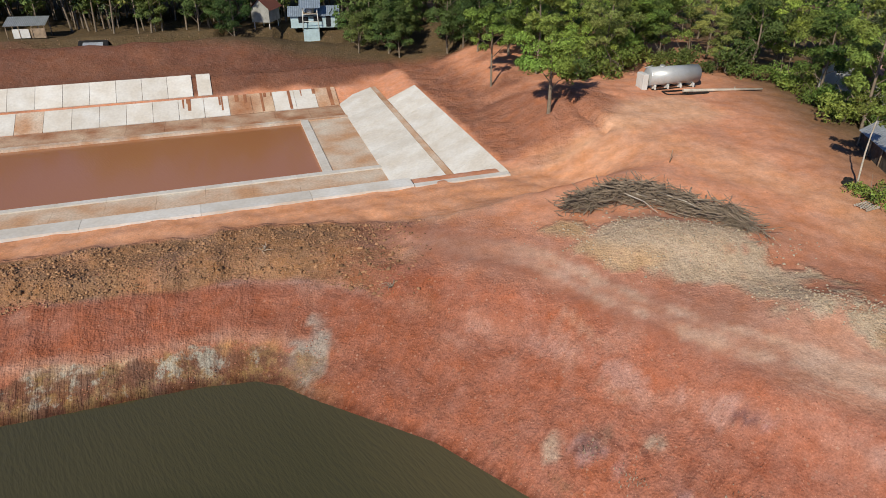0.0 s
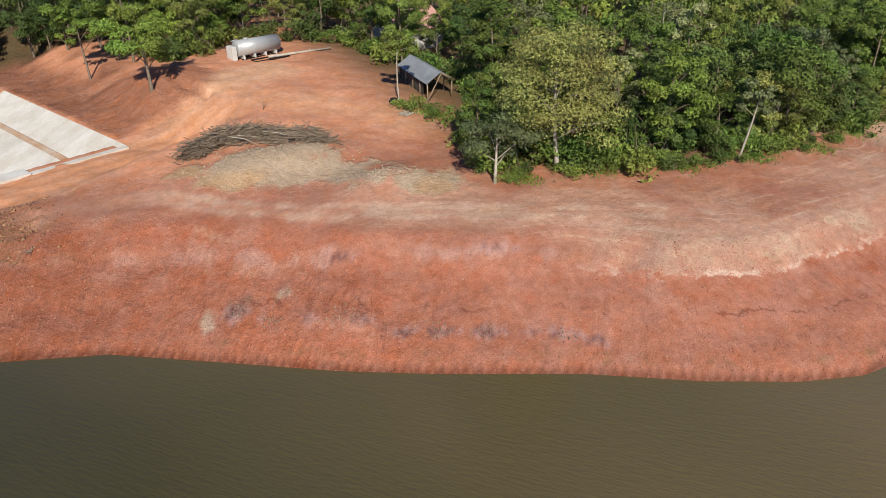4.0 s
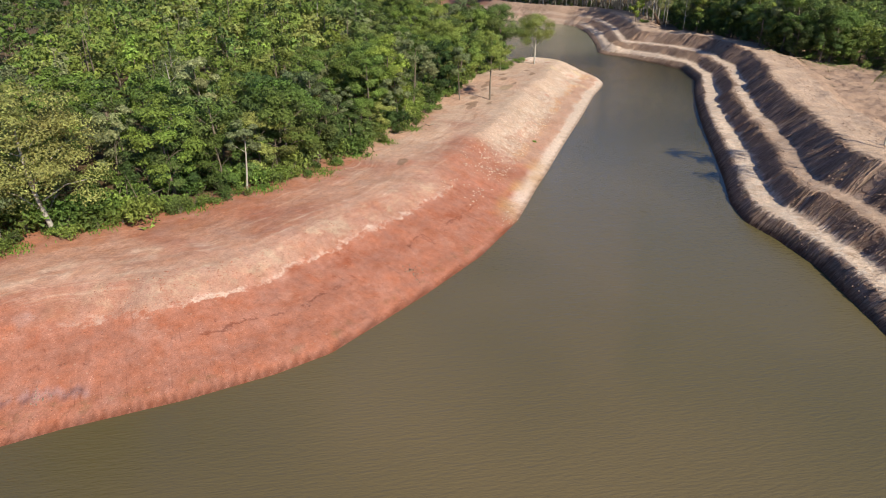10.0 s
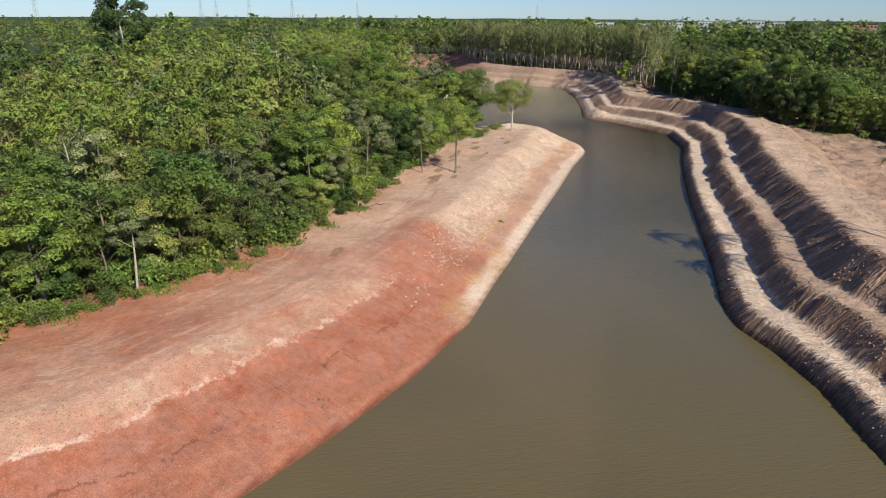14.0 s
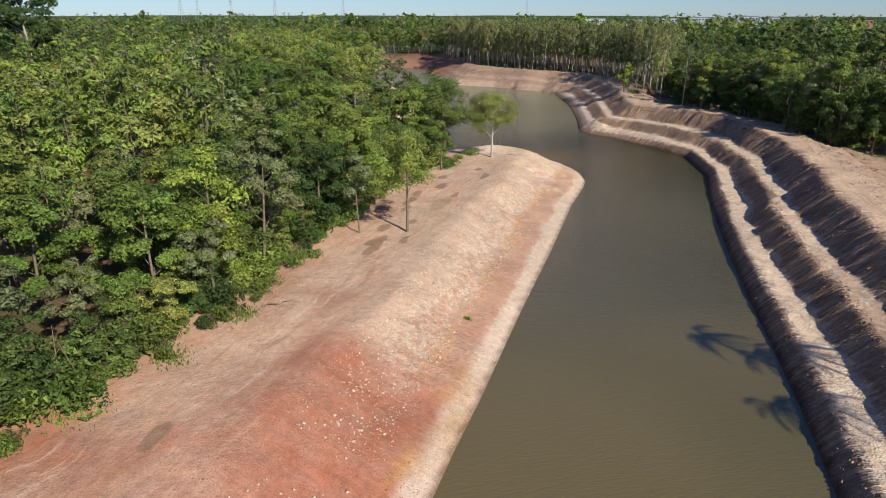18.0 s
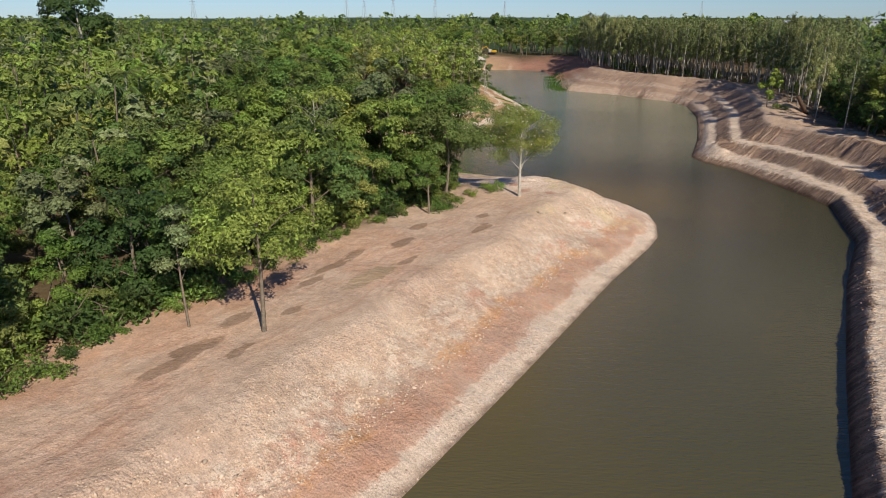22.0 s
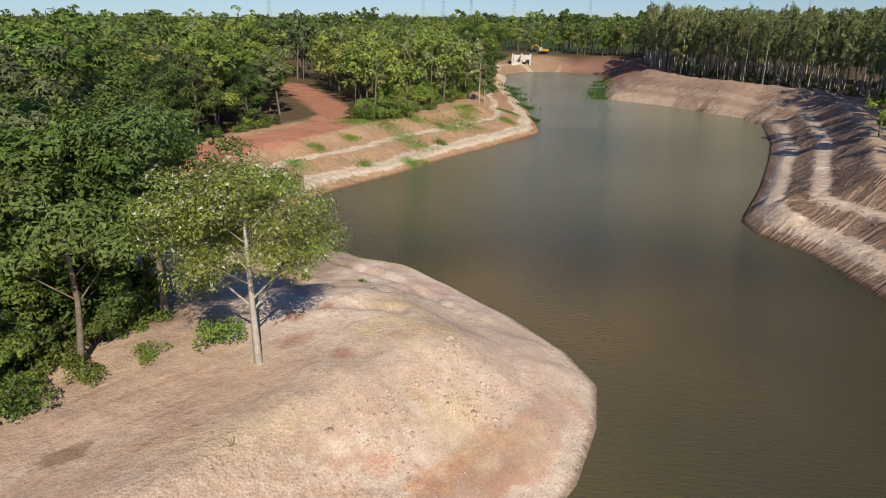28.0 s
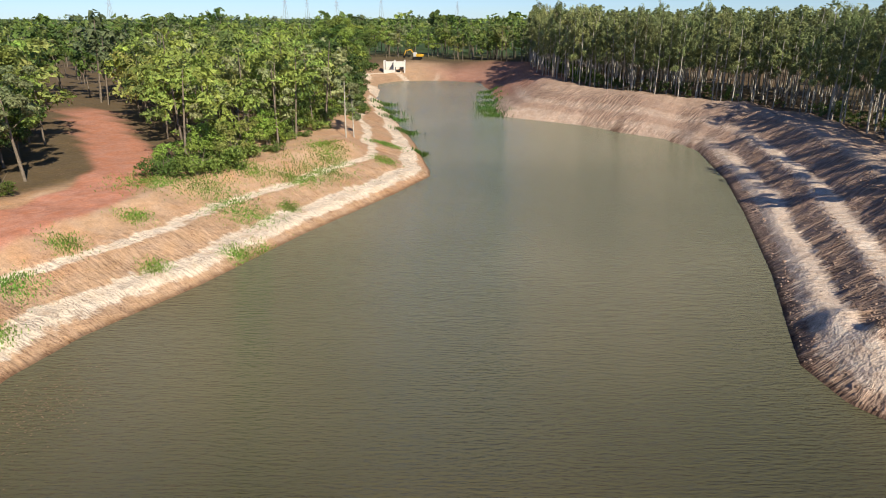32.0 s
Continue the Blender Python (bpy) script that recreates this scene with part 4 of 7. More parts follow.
    c = blend(c, (1 - smooth(trail + 0.8 * n2, 3.2, 4.6)) * 0.9 * (far < 0.1), (0.50, 0.225, 0.145))
    return np.concatenate([np.clip(c, 0.01, 0.9), np.clip(stony, 0, 1)[..., None] * (1 - far[..., None])], axis=-1)


def spaced(lo, hi, step, out_lo, out_hi, grow=1.22):
    mid = list(np.arange(lo, hi + step / 2, step))
    a, s = [lo], step
    while a[-1] > out_lo:
        s *= grow
        a.append(a[-1] - s)
    b, s = [mid[-1]], step
    while b[-1] < out_hi:
        s *= grow
        b.append(b[-1] + s)
    return np.array(a[:0:-1] + mid + b[1:])


def sheet(name, xs, ys, fn, mat, skip=None):
    X, Y = np.meshgrid(xs, ys)
    Z = fn(X, Y)
    verts = np.stack([X, Y, Z], -1).reshape(-1, 3)
    ny, nx = X.shape
    i = (np.arange(ny - 1)[:, None] * nx + np.arange(nx - 1)[None]).reshape(-1)
    if skip is not None:
        mx, my = (X[:-1, :-1] + X[1:, 1:]) / 2, (Y[:-1, :-1] + Y[1:, 1:]) / 2
        i = i[~skip(mx, my).reshape(-1)]
    faces = np.stack([i, i + 1, i + nx + 1, i + nx], -1)
    me = bpy.data.meshes.new(name)
    me.vertices.add(len(verts)), me.loops.add(faces.size), me.polygons.add(len(faces))
    me.vertices.foreach_set("co", verts.ravel())
    me.loops.foreach_set("vertex_index", faces.ravel().astype(np.int32))
    me.polygons.foreach_set("loop_start", np.arange(0, faces.size, 4, dtype=np.int32))
    me.polygons.foreach_set("use_smooth", np.ones(len(faces), bool))
    me.update(calc_edges=True)
    me.materials.append(mat)
    return new(name, me), X, Y


GRID_X, GRID_Y = spaced(-40, 290, 0.46, -4000, 4300), spaced(-48, 108, 0.46, -4000, 4200)
ground, GX, GY = sheet("ground", GRID_X, GRID_Y, height, SOIL)
tagged(ground, "red laterite and pale sandy earth banks round the reservoir", "ground", kind="structure")
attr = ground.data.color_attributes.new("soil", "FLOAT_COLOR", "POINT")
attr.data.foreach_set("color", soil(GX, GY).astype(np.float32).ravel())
DL, SL, AL, DR, SR, AR, RIGHT, DW = inland(GX, GY)
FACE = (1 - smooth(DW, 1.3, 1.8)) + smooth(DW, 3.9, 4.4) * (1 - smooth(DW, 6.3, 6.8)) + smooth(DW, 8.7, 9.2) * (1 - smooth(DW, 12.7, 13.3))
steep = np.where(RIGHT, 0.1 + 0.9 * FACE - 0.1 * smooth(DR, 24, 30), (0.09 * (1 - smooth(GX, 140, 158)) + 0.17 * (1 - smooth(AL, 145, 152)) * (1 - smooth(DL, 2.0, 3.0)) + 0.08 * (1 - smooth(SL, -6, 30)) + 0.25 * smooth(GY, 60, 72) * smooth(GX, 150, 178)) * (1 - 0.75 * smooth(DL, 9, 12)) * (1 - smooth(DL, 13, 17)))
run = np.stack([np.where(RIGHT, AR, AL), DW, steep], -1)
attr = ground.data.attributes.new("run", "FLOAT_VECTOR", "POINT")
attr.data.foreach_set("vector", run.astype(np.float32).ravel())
# where the crisp bands run: pale scarp, cut far bank, second bank, striped cut in the first cove
COVE = smooth(GY, 60, 70) * smooth(GX, 150, 174) * ~RIGHT * (DL < 14)
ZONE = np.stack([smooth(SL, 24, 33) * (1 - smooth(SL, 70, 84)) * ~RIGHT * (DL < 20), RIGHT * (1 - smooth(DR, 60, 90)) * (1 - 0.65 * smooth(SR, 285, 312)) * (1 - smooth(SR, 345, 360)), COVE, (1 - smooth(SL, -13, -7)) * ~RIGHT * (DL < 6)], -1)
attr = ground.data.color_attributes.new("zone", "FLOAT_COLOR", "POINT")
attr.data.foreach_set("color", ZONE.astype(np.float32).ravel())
# the sandy bank, the spit, the fringe that the water wets
SANDY = smooth(SL + 10 * wave(GX, GY, 9, 0) + 5 * wave(GX, GY, 3.2, 1) + (DW - 6) * 0.9, 80, 120) * (1 - smooth(GY, 48, 60)) * (1 - smooth(GX, 172, 180)) * ~RIGHT * (DL < 22)
SPIT = smooth(GX, 150, 166) * (1 - smooth(GY, 58, 66)) * ~RIGHT * (DL < 22)
ZONE2 = np.stack([SANDY, SPIT, 1 - smooth(np.where(RIGHT, DR, DL), 0.15, 0.5), 0.35 + 0.65 * smooth(SR, 112, 150)], -1)
attr = ground.data.color_attributes.new("zone_b", "FLOAT_COLOR", "POINT")
attr.data.foreach_set("color", ZONE2.astype(np.float32).ravel())

# damp hollows on the sandy track: dark wet spots, one drying puddle
WET_SPOT, PUDDLE = np.zeros(GX.shape), np.zeros(GX.shape)
for hx, hy, rx, ry in ((131, 23.1, 3.4, 1.1), (139.2, 27.4, 1.6, 0.7), (148.4, 24.6, 1.8, 0.5), (113.5, 21.9, 2.0, 0.8), (121.8, 22.3, 1.2, 0.5), (110.8, 20.9, 1.8, 0.6), (130, 27.3, 2.6, 0.6), (126.5, 25.9, 1.5, 0.5), (144, 30, 1.6, 0.6), (152, 27.5, 1.4, 0.6), (118, 24, 1.6, 0.7), (133.5, 28.2, 1.4, 0.5), (115.5, 19.6, 1.3, 0.5), (136, 23.6, 1.8, 0.45), (77, 13.5, 1.3, 0.6)):
    core = np.exp(-(((GX - hx) / (1.3 * rx)) ** 2) - ((GY - hy - 0.15 * (GX - hx)) / (1.3 * ry)) ** 2)
    if rx > 3:
        PUDDLE = np.maximum(PUDDLE, core)
    else:
        WET_SPOT = np.maximum(WET_SPOT, core)
for name, spot in (("wet_spot", WET_SPOT), ("puddle", PUDDLE)):
    attr = ground.data.attributes.new(name, "FLOAT", "POINT")
    attr.data.foreach_set("value", spot.astype(np.float32).ravel())
attr = ground.data.attributes.new("red_bank", "FLOAT", "POINT")
attr.data.foreach_set("value", (smooth(SL, -4, 6) * (1 - smooth(SL, 66, 92)) * ~RIGHT * (DL < 12)).astype(np.float32).ravel())
TREAD = smooth(DL, 10.5, 12.5) * (1 - smooth(DL, 20, 25)) * smooth(GX, 8, 26) * (1 - smooth(GY, 30, 40)) * ~RIGHT + 0.8 * smooth(DR, 13, 14) * (1 - smooth(DR, 18, 22)) * RIGHT
attr = ground.data.attributes.new("tread", "FLOAT", "POINT")
attr.data.foreach_set("value", TREAD.astype(np.float32).ravel())

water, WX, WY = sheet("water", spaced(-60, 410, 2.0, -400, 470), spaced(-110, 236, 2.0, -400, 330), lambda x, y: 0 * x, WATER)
WL, WS = near_line(WX, WY, LEFT_ALL)
SHOAL = 0.75 * np.exp(-WL / 6.0) * smooth(WS, 110, 135) * (1 - smooth(WY, 36, 50)) + 0.6 * np.exp(-(((WX - 192) / 14) ** 2) - ((WY - 26) / 16) ** 2) + 0.55 * np.exp(-(((WX - 191) / 7) ** 2) - ((WY - 41) / 5) ** 2) + 0.5 * np.exp(-(((WX - 204) / 6) ** 2) - ((WY - 82) / 6) ** 2)
attr = water.data.attributes.new("shoal", "FLOAT", "POINT")
attr.data.foreach_set("value", np.clip(SHOAL * (0.8 + 0.3 * wave(WX, WY, 9, 1)), 0, 1).astype(np.float32).ravel())
WW = wave(WX, WY, 6, 2)
# a darker tongue before the far bank and a darker oval in the first cove
MURK = 0.38 * smooth(-21 + 0.25 * (WX - 54) + 1.2 * WW - WY, -1.0, 2.0) * smooth(WX + 3 * WW, 42, 56) * (1 - smooth(WX, 80, 100)) + 0.8 * smooth(np.exp(-(((WX + 14) / 6.5) ** 2) - ((WY - 21.5) / 3.0) ** 2) * (1 + 0.4 * WW), 0.3, 0.5)
attr = water.data.attributes.new("murk", "FLOAT", "POINT")
attr.data.foreach_set("value", np.clip(MURK, 0, 1).astype(np.float32).ravel())
tagged(water, "still murky olive-brown reservoir water with fine ripples", "water", kind="structure")

# ---- trees ----
RNG = np.random.RandomState(7)


def raw_mesh(name, verts, faces, mats, index=None, smooth_faces=False):
    """verts (n,3), faces (m,k) of one size k."""
    me = bpy.data.meshes.new(name)
    k = faces.shape[1]
    me.vertices.add(len(verts)), me.loops.add(faces.size), me.polygons.add(len(faces))
    me.vertices.foreach_set("co", np.ascontiguousarray(verts, dtype=np.float32).ravel())
    me.loops.foreach_set("vertex_index", faces.ravel().astype(np.int32))
    me.polygons.foreach_set("loop_start", np.arange(0, faces.size, k, dtype=np.int32))
    if index is not None:
        me.polygons.foreach_set("material_index", index.astype(np.int32))
    if smooth_faces:
        me.polygons.foreach_set("use_smooth", np.ones(len(faces), bool))
    me.update(calc_edges=True)
    for m in mats:
        me.materials.append(m)
    return me


def tube(points, radii, sides=6):
    """A bent tapered tube as quads, its ends closed by a point."""
    points, verts, faces = np.array(points, float), [], []
    for i, (p, r) in enumerate(zip(points, radii)):
        way = points[min(i + 1, len(points) - 1)] - points[max(i - 1, 0)]
        way = way / (np.linalg.norm(way) + 1e-9)
        side = np.cross(way, (0.31, 0.95, 0.05) if abs(way[2]) > 0.8 else (0, 0, 1))
        side /= np.linalg.norm(side) + 1e-9
        up = np.cross(side, way)
        a = np.arange(sides) * 2 * math.pi / sides
        verts.append(p + r * (np.cos(a)[:, None] * side + np.sin(a)[:, None] * up))
    for i in range(len(points) - 1):
        for k in range(sides):
            q = (k + 1) % sides
            faces.append((i * sides + k, i * sides + q, (i + 1) * sides + q, (i + 1) * sides + k))
    return np.concatenate(verts), np.array(faces)


def joined(pieces):
    vs, fs, n = [], [], 0
    for v, f in pieces:
        vs.append(v), fs.append(f + n)
        n += len(v)
    return np.concatenate(vs), np.concatenate(fs)


def leaves(centres, size, rng, up=0.5, long=1.7, droop=0.0, out=None):
    """One folded leaf spray for each centre: a pointed blade, turned at random but mostly facing the sky."""
    n = len(centres)
    nor = rng.normal(size=(n, 3)) * (1 - up) + np.array((0, 0, up)) if out is None else rng.normal(size=(n, 3)) * 0.32 + out + np.array((0, 0, 0.15))
    nor /= np.linalg.norm(nor, axis=1)[:, None] + 1e-9
    a = np.cross(nor, rng.normal(size=(n, 3)))
    a /= np.linalg.norm(a, axis=1)[:, None] + 1e-9
    a[:, 2] -= droop
    b = np.cross(nor, a)
    s = size * rng.uniform(0.6, 1.35, (n, 1))
    v = np.stack([centres - a * s * long / 2 + b * s * 0.5, centres + a * s * long / 2 - nor * s * 0.12, centres - a * s * long / 2 - b * s * 0.5], 1)
    return v.reshape(-1, 3), np.arange(3 * n).reshape(-1, 3)


def crown_points(n, clumps, rng, shell=0.55):
    """Points in a set of ellipsoid clumps (centre, radii), thicker towards their outer skin."""
    weights = np.array([r[0] * r[1] * r[2] for _, r in clumps]) ** 0.75
    which = rng.choice(len(clumps), n, p=weights / weights.sum())
    d = rng.normal(size=(n, 3))
    d /= np.linalg.norm(d, axis=1)[:, None]
    d[:, 2] = np.where((d[:, 2] < 0) & (rng.rand(n) < 0.6), -d[:, 2], d[:, 2])
    r = 1 - shell * rng.rand(n, 1) ** 1.8
    c = np.array([c for c, _ in clumps])[which]
    q = np.array([q for _, q in clumps])[which]
    return c + d * r * q, d


def tree_shape(rng, tall, wide, count, leaf, base=0.35, clumps=16, flat=0.7, lean=0.04, trunk=0.16, limbs=6, up=0.5, droop=0.0, long=1.7, rings=6, sides=6, tuft=1.0):
    """(wood, leaves): a leaning tapered trunk with limbs, and leaf sprays gathered in clumps round the limbs' ends."""
    count, leaf = (int(count * 2.2), leaf * 0.68) if rings == 6 else (int(count * 1.75), leaf * 0.77)
    top = np.array((rng.normal() * lean * tall, rng.normal() * lean * tall, tall * 0.86))
    bend = rng.normal(size=2) * lean * tall * 0.6
    spine = [np.array((bend[0] * math.sin(3.1 * t), bend[1] * math.sin(3.1 * t), 0)) + top * t for t in np.linspace(0, 1, 6)]
    spine[0] = spine[0] - np.array((0, 0, 0.4))
    stem = list(zip(spine, [trunk * (1 - 0.8 * t) + 0.02 for t in np.linspace(0, 1, 6)]))[:: 1 if rings == 6 else 5]
    wood = [tube([p for p, _ in stem], [r for _, r in stem], sides)]
    sets = []
    for k in range(limbs):
        t = base + (0.92 - base) * (k + rng.rand()) / limbs
        root = spine[int(t * 5)] * (1 - (t * 5) % 1) + spine[min(int(t * 5) + 1, 5)] * ((t * 5) % 1)
        ang = k * 2.4 + rng.rand()
        reach = wide * (0.45 + 0.4 * rng.rand()) * (1.0 - 0.55 * max(0, t - 0.6))
        tip = root + np.array((math.cos(ang) * reach, math.sin(ang) * reach, reach * (0.35 + 0.5 * rng.rand())))
        mid = (root + tip) / 2 + np.array((0, 0, 0.12 * reach))
        if rings == 6:
            wood.append(tube([root, mid, tip], [trunk * 0.42 * (1.1 - t), trunk * 0.26 * (1.1 - t) + 0.01, 0.012], 5))
        elif k < 3:
            wood.append(tube([root, tip], [trunk * 0.42 * (1.1 - t), 0.012], 3))
        sets.append(tip), sets.append((mid + tip) / 2)
    sets.append(top), sets.append(top * 0.85)
    # leafy tufts: most sit round the limbs' ends, the rest on the dome that they span
    tips = np.array(sets)
    mid_z, span_z = tips[:, 2].mean(), max(0.6, (tips[:, 2].max() - tips[:, 2].min()) * 0.6)
    blobs = []
    for k in range(clumps):
        if k % 3 < 2:
            c = sets[k % len(sets)] + rng.normal(size=3) * wide * 0.1
        else:
            ang, rise = rng.uniform(0, 6.28), rng.uniform(-0.5, 1.0)
            reach = wide * 0.72 * math.sqrt(max(0.05, 1 - rise * rise)) * rng.uniform(0.75, 1.05)
            c = np.array((top[0] * 0.6 + math.cos(ang) * reach, top[1] * 0.6 + math.sin(ang) * reach, mid_z + span_z * rise))
        r = wide * tuft * rng.uniform(0.15, 0.29)
        blobs.append((c, (r, r, r * flat)))
    pts, d = crown_points(count, blobs, rng)
    heart = np.array((top[0] * 0.5, top[1] * 0.5, tall * (0.35 + 0.4 * base)))
    out = (pts - heart) / (np.linalg.norm(pts - heart, axis=1)[:, None] + 1e-6) * 0.35 + d * 0.8
    return joined(wood), leaves(pts, leaf, rng, up, long, droop, out)


def tree_thing(name, label, seed, leaf_mat, bark_mat, **kw):
    rng = np.random.RandomState(seed)
    w, l = tree_shape(rng, **kw)
    ob = new(name)
    ob.empty_display_size = 0.2
    for part_name, (v, f), mat in (("trunk", w, bark_mat), ("crown", l, leaf_mat)):
        p = new(part_name, raw_mesh(part_name, v, f, [mat], smooth_faces=part_name == "trunk"))
        p.parent = ob
    return tagged(ob, label, "tree")


def place(ob, x, y, s=1.0, turn=0.0, sink=0.1, wide=1.0):
    ob.location = (x, y, ground_at(x, y) - sink)
    ob.rotation_euler = (0, 0, turn)
    ob.scale = (s * wide, s * wide, s)
    return ob


def copy_at(ob, x, y, s, turn, sink=0.1, wide=1.0):
    c = copy_thing(ob, Matrix())
    return place(c, x, y, s, turn, sink, wide)


# edges of the woods
WOOD_EDGE = [(34, 33), (41, 29.5), (50, 25), (58, 22.5), (65, 21), (78, 22), (90, 22.5), (97, 24), (107, 28), (116, 29.5), (128, 33), (138, 35), (148, 36), (156, 36.5), (159, 40), (160, 52), (163, 64), (168, 74), (174, 83), (180, 92), (190, 103), (204, 105.5)]
WOOD_LEFT = np.array(WOOD_EDGE + [(215, 128), (228, 165), (260, 260), (120, 330), (-60, 330), (-200, 200), (-200, 122), (-60, 119), (-6, 112), (7, 102), (13, 91), (18, 86), (25, 90), (44, 84), (44, 68), (48, 56), (46, 46), (38, 40)], float)
WOOD_POINT = np.array([(219, 104), (226, 101), (237, 106), (253, 115), (271, 127), (290, 142), (355, 212), (380, 250), (300, 300), (245, 250), (238, 168), (229, 132)], float)
WOOD_RIGHT = np.array([(440, 190), (365, 138), (344, 108), (336, 78), (329, 56), (300, 39), (280, 29), (262, 16), (253, 12), (228, -3), (200, -21), (196, -48), (150, -70), (130, -90), (300, -200), (700, -100), (700, 300)], float)


def scatter(poly, step, rng, reach, line):
    """Jittered places inside a polygon, and how far each is from the shore line."""
    lo, hi = poly.min(0), poly.max(0)
    xs, ys = np.meshgrid(np.arange(lo[0], hi[0], step), np.arange(lo[1], hi[1], step))
    xs, ys = (xs + rng.uniform(-0.45, 0.45, xs.shape) * step).ravel(), (ys + rng.uniform(-0.45, 0.45, ys.shape) * step).ravel()
    ok = inside(xs, ys, poly)
    xs, ys = xs[ok], ys[ok]
    d, _ = near_line(xs, ys, line)
    return xs[d < reach], ys[d < reach], d[d < reach]



KINDS = []
for k, (mat, bark, label, kw) in enumerate((
    (LEAF, BARK, "broad leafy green forest tree among dense woods", dict(tall=9.5, wide=4.3, count=2350, leaf=0.27, clumps=34, base=0.16, limbs=9)),
    (LEAF_DARK, BARK, "dense dark green forest tree on the edge of the woods", dict(tall=8.5, wide=4.1, count=2350, leaf=0.26, clumps=32, base=0.12, limbs=9)),
    (LEAF_FRESH, BARK, "fresh green leafy forest tree", dict(tall=10.5, wide=4.0, count=2350, leaf=0.28, clumps=32, base=0.18, limbs=9)),
    (LEAF_YELLOW, BARK, "yellowish green spreading forest tree", dict(tall=10, wide=4.5, count=2350, leaf=0.25, clumps=36, flat=0.5, base=0.2, limbs=10)),
    (LEAF_GREY, BARK, "thin grey-green tree with a slim trunk", dict(tall=10.5, wide=3.3, count=1500, leaf=0.28, clumps=18, base=0.4, limbs=7)),
    (LEAF, BARK, "tall narrow green forest tree", dict(tall=12.5, wide=3.7, count=2500, leaf=0.28, clumps=32, base=0.2, limbs=9)),
)):
    KINDS.append(tagged(tree_thing("forest_tree", label, 20 + k, mat, bark, **kw), group="forest trees along the bank"))
EUC = tagged(tree_thing("eucalyptus_tree", "slender eucalyptus with a pale bare trunk in a plantation", 41, LEAF_GUM, BARK_PALE, tall=20.5, wide=2.7, count=1500, leaf=0.23, clumps=90, tuft=0.72, base=0.3, flat=1.6, lean=0.025, trunk=0.12, limbs=10, up=0.25, droop=0.5), group="eucalyptus plantation")


def lone(name, label, seed, x, y, leaf_mat, bark_mat, turn=0.0, **kw):
    """A tree of its own shape that stands by itself."""
    return place(tree_thing(name, label, seed, leaf_mat, bark_mat, **kw), x, y, 1.0, turn)


SHRUB_RNG = np.random.RandomState(3)


def shrub_thing(label, seed, leaf_mat, count=900, wide=1.1, tall=1.3, leaf=0.115):
    rng = np.random.RandomState(seed)
    ob = new("shrub")
    stems = [tube([(0, 0, -0.2), rng.normal(size=3) * 0.2 * wide + (0, 0, tall * 0.5), rng.normal(size=3) * 0.5 * wide + (0, 0, tall * 0.95)], [0.04, 0.025, 0.008], 4) for _ in range(6)]
    blobs = [(rng.normal(size=3) * (0.45 * wide, 0.45 * wide, 0.2 * tall) + (0, 0, tall * 0.5), (wide * 0.5, wide * 0.5, tall * 0.4)) for _ in range(9)]
    for part_name, (v, f), mat in (("stem", joined(stems), BARK), ("foliage", leaves(crown_points(count, blobs, rng)[0], leaf, rng, 0.4), leaf_mat)):
        p = new(part_name, raw_mesh(part_name, v, f, [mat]))
        p.parent = ob
    return tagged(ob, label, "shrub", "shrubs along the woods")


# near woods as single trees
places = []
x, y, d = scatter(WOOD_LEFT, 5.4, RNG, 95, LEFT_ALL)
lone_d = np.min([np.hypot(x - a, y - b) - r for a, b, r in ((41, 29.4, 5.5), (34, 30, 4), (58.2, 21.9, 2.0), (154.5, 35.5, 3), (40, 55, 6), (55, 84, 6), (12, 73, 4), (-24, 127, 9), (-33, 125, 6), (-22, 117, 6), (-29, 117, 6), (51, 67.5, 4.5), (47, 61, 4.5))], axis=0)
x, y, d = x[lone_d > 0], y[lone_d > 0], d[lone_d > 0]
edge_d = near_line(x, y, np.array(WOOD_EDGE, float))[0]
yard_d = near_line(x, y, np.array([(-40, 119), (-6, 112), (7, 102), (13, 91), (18, 86), (25, 90), (44, 84), (44, 68), (48, 56), (46, 46), (38, 40), (34, 33)], float))[0]
rank = np.minimum(edge_d, yard_d * 1.5)
order = np.argsort(rank)
used, rest_left = set(), []
WEIGHTS = [0.23, 0.18, 0.19, 0.17, 0.08, 0.15]
for n_tree, i in enumerate(order):
    s, turn, k = RNG.uniform(0.68, 1.22) * (1 + 0.2 * float(smooth(x[i], 110, 130)) + 0.12 * float(smooth(x[i], 135, 152))), RNG.uniform(0, 6.28), int(RNG.choice(6, p=WEIGHTS))
    # behind the basin the dark-leaved kind stands in for shade on the trees
    if y[i] > 98 and x[i] < 8:
        k = 1
    # further on, darker leaf kinds stand in for crowns seen against the light
    if x[i] > 112:
        k = (k, 1, 1, 5, 4, 0)[n_tree % 6]
    if n_tree >= 215:
        rest_left.append((x[i], y[i], s, turn))
    elif k in used:
        copy_at(KINDS[k], x[i], y[i], s, turn)
    else:
        place(KINDS[k], x[i], y[i], s, turn)
        used.add(k)

# the leafy skirt of the woods
edge_trees = np.array(WOOD_EDGE, float)
